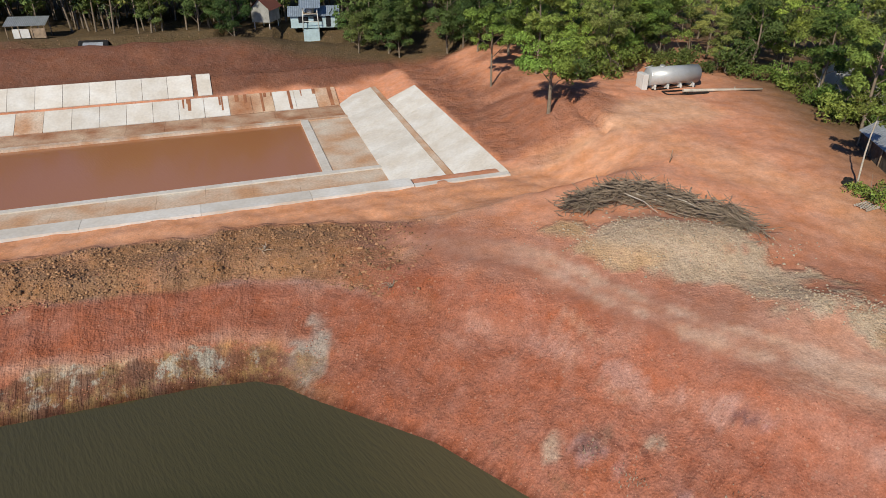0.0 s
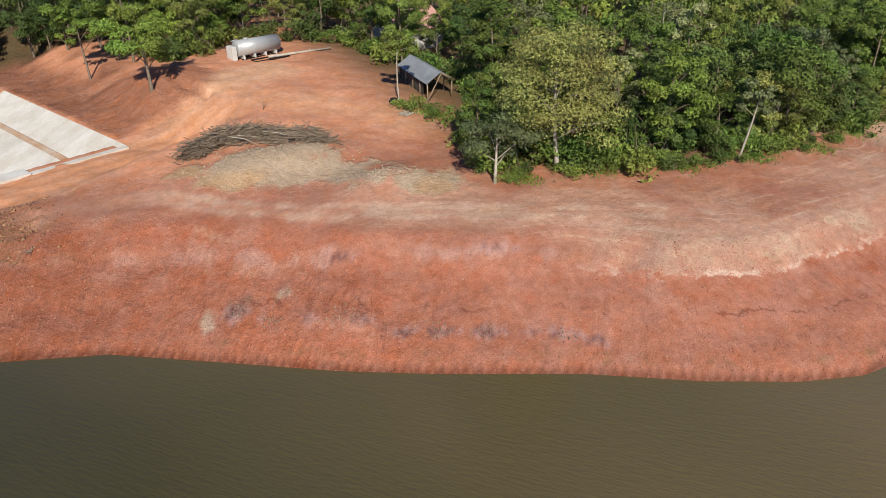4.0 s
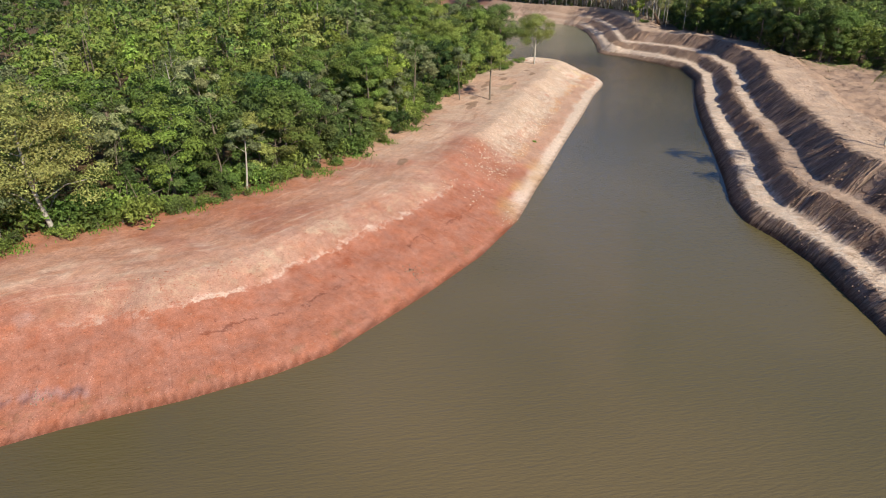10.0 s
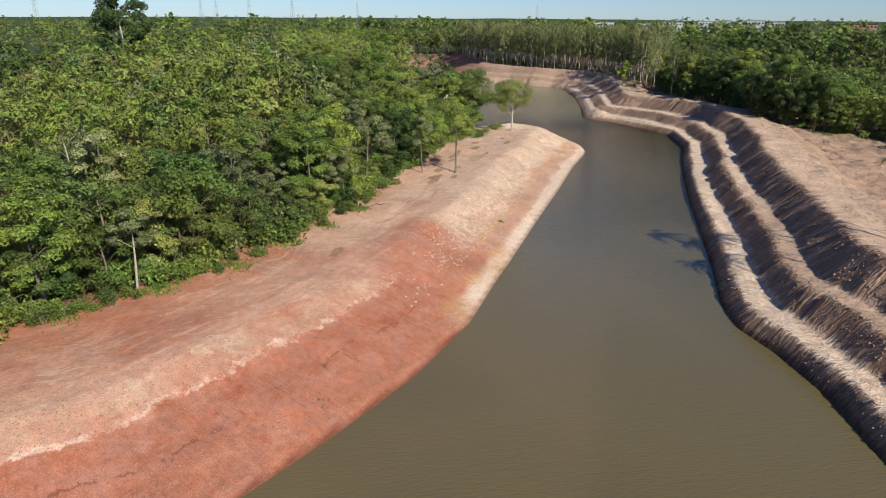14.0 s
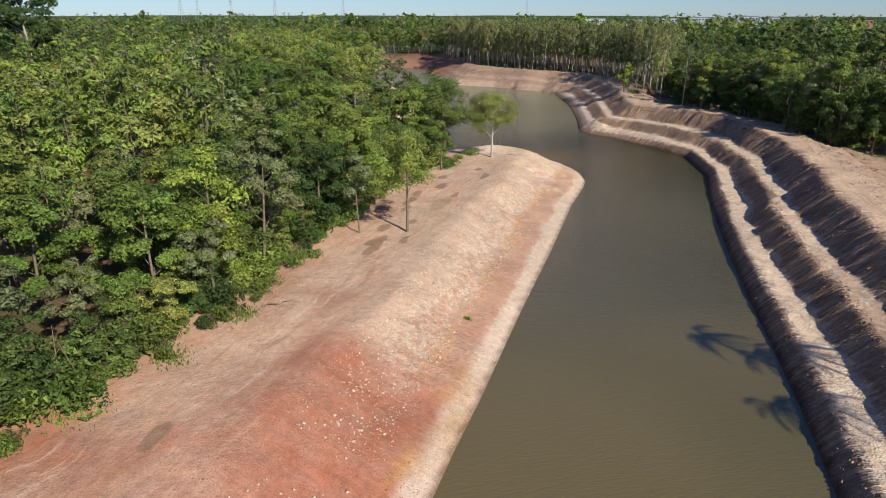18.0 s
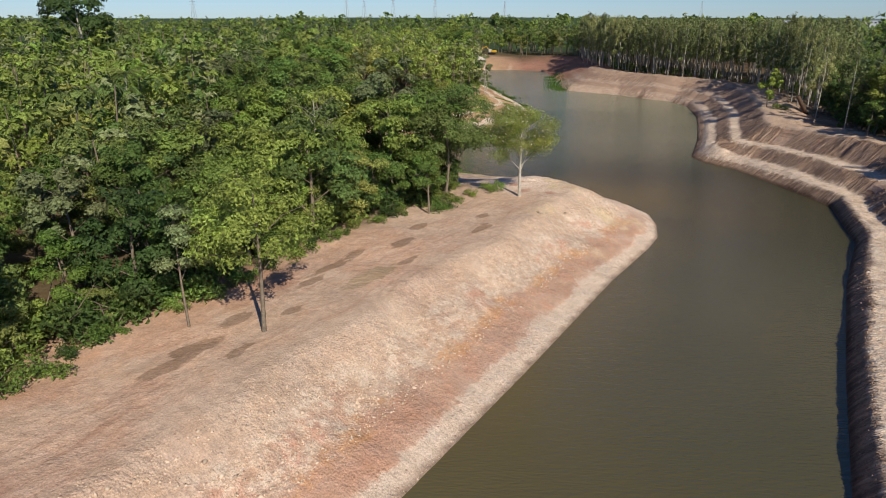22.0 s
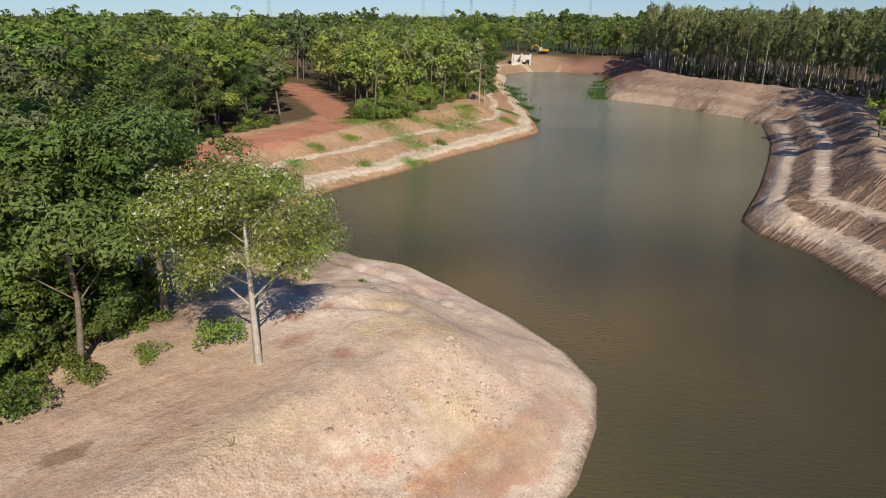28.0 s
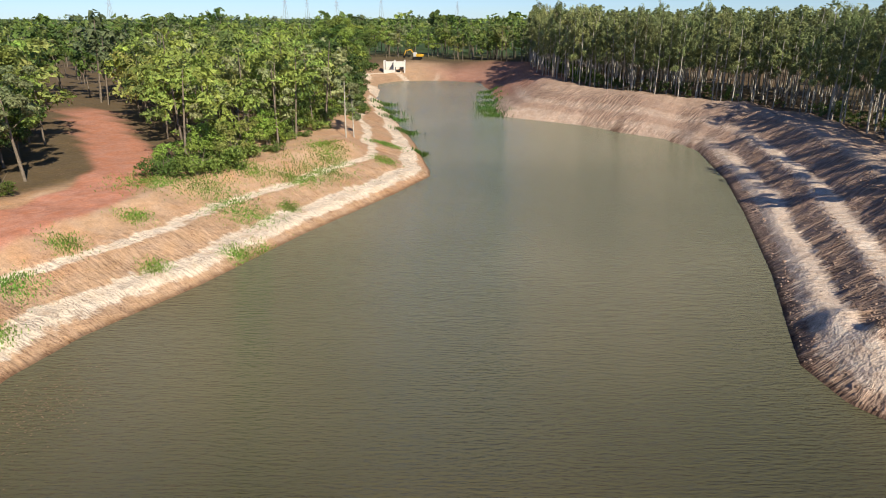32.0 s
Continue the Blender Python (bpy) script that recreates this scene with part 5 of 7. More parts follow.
for n_tree in range(54):
    t = (n_tree + 0.7 * RNG.rand()) / 54 * 17.5 + 0.8
    way = edge_trees[int(t) + 1] - edge_trees[int(t)]
    way /= np.linalg.norm(way)
    px, py = edge_trees[int(t)] * (1 - t % 1) + edge_trees[int(t) + 1] * (t % 1) + np.array((-way[1], way[0])) * RNG.uniform(0.8, 3.2)
    if min(math.hypot(px - 41, py - 29.4) - 4.5, math.hypot(px - 58.2, py - 21.9) - 1.5, math.hypot(px - 34, py - 30) - 3) > 0:
        copy_at(KINDS[int(RNG.choice([0, 1, 2, 3, 1]))], px, py, RNG.uniform(0.5, 0.92), RNG.uniform(0, 6.28), 0.9)

# shrubs along the foot of the woods
SHRUBS = [shrub_thing("low green shrub at the foot of the woods", 60, LEAF), shrub_thing("fresh green shrub at the foot of the woods", 61, LEAF), shrub_thing("dark green bush at the foot of the woods", 62, LEAF_DARK)]
edge = np.array(WOOD_EDGE, float)
seg = np.hypot(*np.diff(edge, axis=0).T)
first = set()
for n_shrub in range(78):
    at = (n_shrub + 0.8 * SHRUB_RNG.rand()) / 78 * seg[:17].sum()
    k = int(np.searchsorted(np.cumsum(seg), at))
    f = (at - (np.cumsum(seg)[k] - seg[k])) / seg[k]
    px, py = edge[k] * (1 - f) + edge[k + 1] * f
    j, s, turn = n_shrub % 3, SHRUB_RNG.uniform(0.5, 1.25), SHRUB_RNG.uniform(0, 6)
    off = SHRUB_RNG.uniform(-1.6, 0.8)
    way = (edge[k + 1] - edge[k]) / seg[k]
    px, py = px - way[1] * off, py + way[0] * off
    if j in first:
        copy_at(SHRUBS[j], px, py, s, turn)
    else:
        place(SHRUBS[j], px, py, s, turn)
        first.add(j)
for n_shrub in range(95):
    at = (n_shrub + 0.9 * SHRUB_RNG.rand()) / 95 * seg[:19].sum()
    k = int(np.searchsorted(np.cumsum(seg), at))
    f = (at - (np.cumsum(seg)[k] - seg[k])) / seg[k]
    way = (edge[k + 1] - edge[k]) / seg[k]
    off = SHRUB_RNG.uniform(0.6, 3.2)
    px, py = edge[k] * (1 - f) + edge[k + 1] * f + np.array((-way[1], way[0])) * off
    copy_at(SHRUBS[int(SHRUB_RNG.randint(3))], px, py, SHRUB_RNG.uniform(1.5, 2.7), SHRUB_RNG.uniform(0, 6))
for px, py, s in ((161.5, 33.3, 1.15), (157.8, 34.0, 0.7), (150.8, 32.6, 1.3), (154.5, 33.5, 0.7), (151.6, 32.6, 0.8), (36.5, 50.5, 1.4), (38, 47.5, 1.2), (35.2, 29.6, 0.9), (41, 27.5, 1.1), (259, 27, 1.2)):
    copy_at(SHRUBS[1], px, py, s, px, 0.1)

yard_edge = np.array([(14, 93), (19, 88.5), (25, 91.5), (44, 86), (45.5, 70), (49, 57), (47, 47), (40, 41), (36, 35)], float)
for n_shrub in range(52):
    t = (n_shrub + SHRUB_RNG.rand()) / 52 * 7.99
    px, py = yard_edge[int(t)] * (1 - t % 1) + yard_edge[int(t) + 1] * (t % 1) + SHRUB_RNG.normal(size=2) * 0.9
    if math.hypot(px - 42, py - 57) > 5.5:
        copy_at(SHRUBS[int(SHRUB_RNG.randint(3))], px, py, SHRUB_RNG.uniform(1.1, 2.6), SHRUB_RNG.uniform(0, 6))
point_edge = np.array([(215, 104), (219, 103), (226, 100), (237, 105), (253, 114), (271, 126), (290, 141), (320, 172)], float)
for n_shrub in range(46):
    t = (n_shrub + SHRUB_RNG.rand()) / 46 * 6.99
    px, py = point_edge[int(t)] * (1 - t % 1) + point_edge[int(t) + 1] * (t % 1) + SHRUB_RNG.normal(size=2) * 1.7 + (-0.8, 1.6)
    s, turn = SHRUB_RNG.uniform(0.6, 2.2), SHRUB_RNG.uniform(0, 6)
    if near_line(np.array([px]), np.array([py]), TRAIL)[0][0] > 4.5:
        copy_at(SHRUBS[int(SHRUB_RNG.randint(3))], px, py, s, turn)
for n_shrub in range(22):
    t = n_shrub / 22 * 2.99
    px, py = edge[18 + int(t)] * (1 - t % 1) + edge[19 + int(t)] * (t % 1) + SHRUB_RNG.normal(size=2) * 0.8
    copy_at(SHRUBS[int(SHRUB_RNG.randint(3))], px, py, SHRUB_RNG.uniform(0.7, 1.7), SHRUB_RNG.uniform(0, 6))

def woods(name, label, spots, shapes, mats):
    """Many trees in one mesh: every spot takes one of the shapes, turned and scaled."""
    vs, fs, mi, n = [], [], [], 0
    z = height(np.array([p[0] for p in spots]), np.array([p[1] for p in spots]))
    for (px, py, s, turn), pz in zip(spots, z):
        k = int(abs(px * 7.3 + py * 3.1)) % len(shapes)
        (wv, wf), (lv, lf), m = shapes[k]
        c, q = math.cos(turn) * s, math.sin(turn) * s
        for v, f, idx in ((wv, np.concatenate([wf[:, :3], wf[:, [0, 2, 3]]]), 0), (lv, lf, m)):
            vs.append(np.stack([v[:, 0] * c - v[:, 1] * q + px, v[:, 0] * q + v[:, 1] * c + py, v[:, 2] * s + pz - 0.1], -1))
            fs.append(f + n), mi.append(np.full(len(f), idx))
            n += len(v)
    return tagged(new(name, raw_mesh(name, np.concatenate(vs), np.concatenate(fs), mats, np.concatenate(mi))), label, "woods", kind="stuff")


def shapes_of(specs):
    out = []
    for seed, m, kw in specs:
        w, l = tree_shape(np.random.RandomState(seed), **kw)
        out.append((w, l, m))
    return out


MATS = [BARK, LEAF, LEAF_DARK, LEAF_FRESH, LEAF_YELLOW, LEAF_GREY]
MID = shapes_of([(80 + k, m, dict(tall=t, wide=w, count=int(c * 1.15), leaf=0.56, clumps=22, base=0.25, limbs=5, rings=2, sides=4)) for k, (m, t, w, c) in enumerate(((1, 11, 5.2, 200), (2, 10, 5.0, 200), (3, 12, 5.0, 200), (1, 14.5, 3.8, 200), (4, 11, 5.2, 200), (5, 13, 3.6, 180), (1, 10, 5.3, 200), (4, 9.5, 5.2, 200), (2, 13, 4.2, 195)))])
woods("woods", "dense mixed green woodland behind the bank", rest_left, MID, MATS)
# bushes that close the foot of the woods behind the far bank and on the far point
skirt_rng = np.random.RandomState(23)
BUSH = shapes_of([(190 + k, m, dict(tall=4.6, wide=2.7, count=620, leaf=0.24, clumps=22, base=0.05, limbs=7, rings=2, sides=3, trunk=0.07, flat=0.8)) for k, m in enumerate((2, 2, 1, 2))])
far_edge = np.array([(268, 20), (262, 15), (253, 11), (240, 4), (228, -4), (214, -13), (201, -22), (198, -34), (196, -47), (175, -58)], float)
far_bush, point_bush = [], []
for n_bush in range(64):
    t, u = (n_bush + skirt_rng.rand()) / 64 * 8.99, (n_bush + skirt_rng.rand()) / 64 * 6.99
    px, py = far_edge[int(t)] * (1 - t % 1) + far_edge[int(t) + 1] * (t % 1) + skirt_rng.normal(size=2) * 1.6 + (1.5, -1.5)
    far_bush.append((px, py, skirt_rng.uniform(0.7, 1.6), skirt_rng.uniform(0, 6)))
    px, py = point_edge[int(u)] * (1 - u % 1) + point_edge[int(u) + 1] * (u % 1) + skirt_rng.normal(size=2) * 1.4 + (-1.8, 4.0)
    if near_line(np.array([px]), np.array([py]), TRAIL)[0][0] > 5.5:
        point_bush.append((px, py, skirt_rng.uniform(0.6, 1.3), skirt_rng.uniform(0, 6)))
woods("undergrowth", "dark green bushes at the foot of the far woods", far_bush, BUSH, MATS)
woods("undergrowth", "leafy green thicket along the far point", point_bush, [(w, l, m) for (w, l, _), m in zip(BUSH, (3, 1, 4, 3))], MATS)
back_rng = np.random.RandomState(19)
back = [(back_rng.uniform(-110, 22), back_rng.uniform(121, 152), back_rng.uniform(0.9, 1.4), back_rng.uniform(0, 6.28)) for _ in range(330)]
back = [b for b in back if math.hypot(b[0] + 24, b[1] - 127) > 8 and math.hypot(b[0] + 33, b[1] - 125) > 6 and math.hypot(b[0] + 71, b[1] - 116) > 6]
# dark-leaved shapes only: the shade of these woods is put into the leaf colour
woods("woods", "dark shaded woods behind the spoil bank", back, [MID[1], MID[8]], MATS)
x, y, d = scatter(WOOD_POINT, 5.2, RNG, 60, LEFT_ALL)
away_trail = near_line(x, y, TRAIL)[0]
keep = [i for i in np.argsort(d) if away_trail[i] > 6.0]
spots = [(x[i], y[i], RNG.uniform(0.95, 1.35), RNG.uniform(0, 6.28)) for i in keep]
for k, (px, py, s, turn) in enumerate(spots[:34]):
    copy_at(KINDS[(0, 1, 1, 5, 2, 5, 1)[k % 7]], px, py, s * RNG.uniform(1.0, 1.45), turn)
woods("woods", "mixed green woodland on the far point", spots[34:], MID, MATS)
EUC_MID = shapes_of([(120 + k, 5, dict(tall=20, wide=2.6, count=230, leaf=0.48, clumps=44, tuft=0.8, base=0.3, flat=1.5, lean=0.02, trunk=0.13, limbs=6, up=0.25, droop=0.4, rings=2, sides=4)) for k in range(4)])
MATS_PALE = [BARK_PALE] + MATS[1:5] + [LEAF_GUM]
x, y, d = scatter(WOOD_RIGHT, 4.0, RNG, 75, RIGHT_ALL)
gum = (x > 268) & (y > 16 + (x - 268) * 0.2)
order = np.argsort(d + np.where(gum, 0, 1000))
spots = [(x[i], y[i], RNG.uniform(0.92, 1.22), RNG.uniform(0, 6.28)) for i in order if gum[i]]
place(EUC, *spots[0][:2], 1.0, 0.3)
for px, py, s, turn in spots[1:110]:
    copy_at(EUC, px, py, s, turn)
for px, py, s, turn in ((256, 18.5, 0.95, 1), (262.5, 20.5, 1.05, 2), (268, 24.5, 1.0, 3), (274, 27, 1.1, 4), (242, 10, 0.9, 5)):
    copy_at(EUC, px, py, s, turn)
woods("plantation", "eucalyptus plantation with pale trunks", spots[110:], EUC_MID, MATS_PALE)
woods("undergrowth", "low dark bushes under the eucalyptus plantation", [(px + 2.1, py - 1.7, 0.25 + 0.09 * turn, turn) for px, py, s, turn in spots[24:150]], [BUSH[0], BUSH[2]], MATS)
spots = [(x[i], y[i], RNG.uniform(0.75, 1.1), RNG.uniform(0, 6.28)) for i in np.argsort(d) if not gum[i]]
for k, (px, py, s, turn) in enumerate(spots[:40]):
    copy_at(KINDS[(1, 0, 1, 4, 5, 1)[k % 6]], px, py, s * 1.45, turn)
woods("woods", "dense green woodland behind the far bank", spots[40:], [MID[1], MID[8], MID[0]], MATS)

# forest that closes the view behind the dam
dam_rng, dam_spots = np.random.RandomState(37), []
while len(dam_spots) < 230:
    r, a = dam_rng.uniform(48, 120), dam_rng.uniform(-0.5, 2.9)
    px, py = 396 + r * math.cos(a), 212 + r * math.sin(a)
    if math.hypot(px - 420, py - 236) > 9:
        dam_spots.append((px, py, dam_rng.uniform(0.95, 1.5), dam_rng.uniform(0, 6.28)))
woods("woods", "dense green forest behind the dam", dam_spots, MID, MATS)

# distant canopy to the skyline
FAR = shapes_of([(150 + k, m, dict(tall=14.5, wide=5, count=30, leaf=2.2, clumps=12, base=0.35, limbs=3, long=1.3, rings=2, sides=3, trunk=0.2)) for k, m in enumerate((2, 1, 5, 2, 1, 2, 2))])
far_rng, spots = np.random.RandomState(11), []
radius = 105.0
while radius < 2600:
    step = 8.6 * max(1.0, radius / 230)
    for a in np.arange(-0.75, 2.4, step / radius):
        r, b = radius + far_rng.uniform(-0.5, 0.5) * step, a + far_rng.uniform(-0.5, 0.5) * step / radius
        spots.append((60 + r * math.cos(b), r * math.sin(b), far_rng.uniform(0.6, 1.25) * (1 + 0.3 * smooth(r, 500, 1500)) * (0.85 + 0.3 * wave(60 + r * math.cos(b), r * math.sin(b), 60, 1)) * (1 + 0.4 * smooth(60 + r * math.cos(b), 190, 300) * (1 - smooth(r, 900, 1400))), far_rng.uniform(0, 6.28)))
    radius += step
sx, sy = np.array([s[0] for s in spots]), np.array([s[1] for s in spots])
shore_d = np.minimum(near_line(sx, sy, LEFT_ALL)[0], near_line(sx, sy, RIGHT_ALL)[0])
near_trail = near_line(sx, sy, TRAIL)[0]
dam = (sx > 350) & (sx < 440) & (sy > 160) & (sy < 290) & (np.hypot(sx - 400, sy - 215) < 62)
taken = (inside(sx, sy, WOOD_LEFT) & (shore_d < 95)) | (inside(sx, sy, WOOD_POINT) & (shore_d < 60)) | (inside(sx, sy, WOOD_RIGHT) & (shore_d < 75)) | inside(sx, sy, SHORE) | dam
open_land = (shore_d < 34) | (near_trail < 8) | ((sx < 50) & (sy < 118) & (sy > -20)) | ((sy < 30) & (shore_d < 60))
free = ~taken & ~open_land
middle = shore_d < 190
NEXT = shapes_of([(170 + k, m, dict(tall=13, wide=4.6, count=105, leaf=0.95, clumps=16, base=0.35, limbs=4, rings=2, sides=3, trunk=0.18, long=1.4)) for k, m in enumerate((2, 1, 5, 1, 3, 2, 4))])
woods("woods", "mixed forest canopy beyond the near woods", [s for s, f, m in zip(spots, free, middle) if f and m], NEXT, MATS)
woods("woods", "distant unbroken forest canopy out to the skyline", [s for s, f, m in zip(spots, free, middle) if f and not m], FAR, MATS)

# ---- single trees ----
lone("tree", "slim tree with a bare trunk beside the sandy track", 201, 118.4, 20.9, LEAF, BARK, tall=12.4, wide=4.7, count=2900, leaf=0.24, clumps=44, base=0.4, limbs=10, trunk=0.17, lean=0.02)
BLOSSOM_TREE = dict(tall=11.4, wide=5.6, clumps=80, base=0.3, flat=0.75, limbs=14, trunk=0.22, lean=0.003)
blossom_tree = lone("tree", "round-crowned tree with pale blossom on the sandy spit", 202, 162.3, 29.7, leaf_material("leaf_olive", (0.185, 0.235, 0.055), 0.4), BARK_PALE, count=19000, leaf=0.135, **BLOSSOM_TREE)
_, (bv, bf) = tree_shape(np.random.RandomState(202), count=700, leaf=0.2, **BLOSSOM_TREE)
flowers = new("blossom", raw_mesh("blossom", bv + np.array((0, 0, 0.12)), bf, [leaf_material("blossom_cream", (0.52, 0.52, 0.40), 0.2)]))
flowers.parent = blossom_tree
lone("tree", "broad tree at the end of the woods on the spit", 203, 154.5, 35.5, LEAF_DARK, BARK, tall=11.5, wide=5.6, count=3400, leaf=0.28, clumps=26, base=0.3, limbs=8, trunk=0.2)
lone("tree", "tall dense tree at the corner of the woods on the spit", 221, 160.2, 38.6, LEAF_DARK, BARK, tall=14.0, wide=5.8, count=4200, leaf=0.25, clumps=52, base=0.22, limbs=11, trunk=0.26)
lone("tree", "tall leafy green tree beside the cracked spit", 222, 161.2, 45.5, LEAF, BARK, tall=14.0, wide=5.6, count=4000, leaf=0.27, clumps=38, base=0.2, limbs=11, trunk=0.24)
lone("tree", "half-bare grey tree with pale branches in the woods", 223, 141.5, 44.0, LEAF_GREY, BARK_PALE, tall=14.5, wide=4.6, count=520, leaf=0.24, clumps=40, base=0.3, limbs=16, trunk=0.2)
lone("tree", "half-bare grey tree with pale branches in the woods", 224, 66.0, 40.0, LEAF_GREY, BARK_PALE, tall=14.0, wide=4.0, count=420, leaf=0.24, clumps=34, base=0.35, limbs=14, trunk=0.18)
for k, (px, py) in enumerate(((173.8, 83.5), (170.0, 77.0), (166.5, 70.0))):
    lone("tree", "dense dark tree at the edge of the woods by the cove", 225 + k, px, py, LEAF_DARK, BARK, tall=11.5 - 0.6 * k, wide=5.2, count=2600, leaf=0.26, clumps=44, base=0.15, limbs=10, trunk=0.2)
lone("tree", "small leaning tree on the edge of the sandy track", 204, 148.3, 32.4, LEAF, BARK, tall=6.5, wide=2.8, count=1500, leaf=0.26, clumps=18, base=0.35, trunk=0.14)
lone("tree", "thin young tree on the edge of the sandy track", 205, 114.9, 25.2, LEAF_GREY, BARK, tall=10, wide=3.0, count=900, leaf=0.26, clumps=14, base=0.4, trunk=0.09)
lone("tree", "thin grey-leaved tree with a white trunk on the woodland edge", 206, 58.2, 21.9, LEAF_GREY, BARK_PALE, tall=8.5, wide=2.6, count=1000, leaf=0.25, clumps=16, base=0.55, trunk=0.12)
lone("tree", "large yellow-green tree beside the yard", 207, 41.0, 29.4, leaf_material("leaf_lime", (0.185, 0.215, 0.066)), BARK_PALE, tall=12.5, wide=7.0, count=9500, leaf=0.23, clumps=110, flat=0.5, base=0.14, limbs=13, trunk=0.25)
lone("tree", "small branching grey-green tree on the corner of the yard", 208, 34.0, 30.1, LEAF_GREY, BARK_PALE, tall=6.2, wide=4.0, count=1700, leaf=0.25, clumps=24, base=0.3, limbs=9, trunk=0.16)
lone("tree", "leafy yard tree on a red earth mound", 209, 12.0, 73.0, LEAF_FRESH, BARK, tall=9.5, wide=4.6, count=2800, leaf=0.3, clumps=30, base=0.3, limbs=9, trunk=0.24, lean=0.05)
lone("tree", "slim tree at the edge of the yard", 210, 6.6, 90.7, LEAF_FRESH, BARK, tall=11, wide=4.2, count=2000, leaf=0.32, clumps=24, base=0.4, trunk=0.16)
lone("tree", "thin white-stemmed sapling beside the shed", 211, 36.2, 52.8, LEAF, BARK_PALE, tall=9.0, wide=2.6, count=900, leaf=0.28, clumps=14, base=0.62, trunk=0.08)
lone("tree", "slender silvery tree on the bank of the far point", 212, 254.5, 109.2, LEAF_GREY, BARK_PALE, tall=13, wide=2.6, count=1100, leaf=0.32, clumps=16, base=0.35, trunk=0.14, up=0.25, droop=0.5)
lone("tree", "slender silvery tree on the bank of the far point", 213, 259.0, 112.0, LEAF_GREY, BARK_PALE, tall=10, wide=2.6, count=1000, leaf=0.32, clumps=16, base=0.3, trunk=0.12, up=0.25, droop=0.5)
lone("tree", "bright green young tree on the crest of the cut bank", 214, 261.0, 30.2, LEAF_FRESH, BARK, tall=8.5, wide=3.4, count=2200, leaf=0.32, clumps=18, base=0.15, trunk=0.12)
lone("tree", "bushy green tree beyond the crest of the cut bank", 215, 226, 3.5, LEAF, BARK, tall=6.5, wide=2.4, count=1200, leaf=0.32, clumps=16, base=0.2, trunk=0.12)
lone("tree", "huge old tree towering over the forest canopy", 216, 160, 158.5, LEAF_DARK, BARK_PALE, tall=32, wide=10.5, count=3400, leaf=0.7, clumps=34, base=0.42, limbs=11, trunk=0.55, lean=0.02)
for k, (px, py, h) in enumerate(((612, 384, 25), (625, 392, 27), (640, 386, 24), (655, 402, 23))):
    lone("tree", "tall broad tree standing out on the skyline", 230 + k, px, py, LEAF_DARK, BARK, tall=h, wide=9, count=500, leaf=1.6, clumps=16, base=0.3, trunk=0.4)


def palm(x, y, tall, seed, reach=2.6, bow=0.08, label="coconut palm with drooping yellow-green fronds"):
    rng = np.random.RandomState(seed)
    ob = new("palm_tree")
    spine = [(bow * tall * t * t, 0.4 * bow * tall * t, tall * t - 0.3) for t in np.linspace(0, 1, 7)]
    p = new("trunk", raw_mesh("trunk", *tube(spine, [0.15 - 0.05 * t for t in np.linspace(0, 1, 7)], 7), [BARK_PALE], smooth_faces=True))
    p.parent = ob
    top = np.array(spine[-1])
    for k in range(18):
        a, rise = k * 2.39, rng.uniform(-0.3, 0.85)
        far, fall = reach * rng.uniform(0.8, 1.1), rng.uniform(0.75, 1.1)
        way, side = np.array((math.cos(a), math.sin(a), 0)), np.array((-math.sin(a), math.cos(a), 0))
        rib = lambda t: top + way * far * t + np.array((0, 0, far * (rise * t - fall * t * t)))
        vs, fs = [], []
        for t in np.linspace(0.1, 1, 26):
            c, w = rib(t), 0.27 * far * math.sin(math.pi * min(1, t * 0.85 + 0.12)) + 0.05
            for s in (-1, 1):
                n0 = len(vs)
                vs += [c - way * 0.035, c + way * 0.035, c + side * s * w + way * 0.45 * w + np.array((0, 0, -0.55 * w))]
                fs.append((n0, n0 + 1, n0 + 2))
        ribs, rfs = tube([rib(t) for t in (0, 0.35, 0.7, 1)], [0.045, 0.03, 0.02, 0.008], 3)
        n0 = len(vs)
        vs, fs = vs + list(ribs), fs + [(q[0] + n0, q[1] + n0, q[2] + n0) for q in rfs] + [(q[0] + n0, q[2] + n0, q[3] + n0) for q in rfs]
        f = new("frond", raw_mesh("frond", np.array(vs), np.array(fs), [LEAF_YELLOW]))
        f.parent = ob
    tagged(ob, label, "palm")
    return place(ob, x, y)


palm(196, -45.5, 7.5, 5)
palm(131, 70, 15.0, 6, 3.2)
palm(106.0, -39.6, 10.0, 7, 3.5, 0.01)
palm(100.5, -47.5, 21.5, 9, 3.2, 0.05, "tall palm behind the cut bank that shades the water")
palm(93.0, -50.0, 17.3, 10, 3.0, 0.04, "tall palm behind the cut bank that shades the water")

# ---- built things ----


def part(name, bm, mat, parent, label=""):
    me = bpy.data.meshes.new(name)
    bm.to_mesh(me)
    bm.free()
    me.materials.append(mat)
    ob = new(name, me)
    ob.parent = parent
    if label:
        ob["label"] = label
    return ob


def box(cx, cy, cz, sx, sy, sz, bevel=0.02, turn=0.0, tip=0.0):
    bm = bmesh.new()
    bmesh.ops.create_cube(bm, size=1.0)
    bmesh.ops.scale(bm, vec=(sx, sy, sz), verts=bm.verts)
    if bevel:
        bmesh.ops.bevel(bm, geom=bm.edges[:], offset=min(bevel, 0.3 * min(sx, sy, sz)), segments=1, affect="EDGES")
    if tip:
        bmesh.ops.rotate(bm, matrix=Matrix.Rotation(radians(tip), 3, "Y"), verts=bm.verts)
    if turn:
        bmesh.ops.rotate(bm, matrix=Matrix.Rotation(radians(turn), 3, "Z"), verts=bm.verts)
    bmesh.ops.translate(bm, vec=(cx, cy, cz), verts=bm.verts)
    return bm


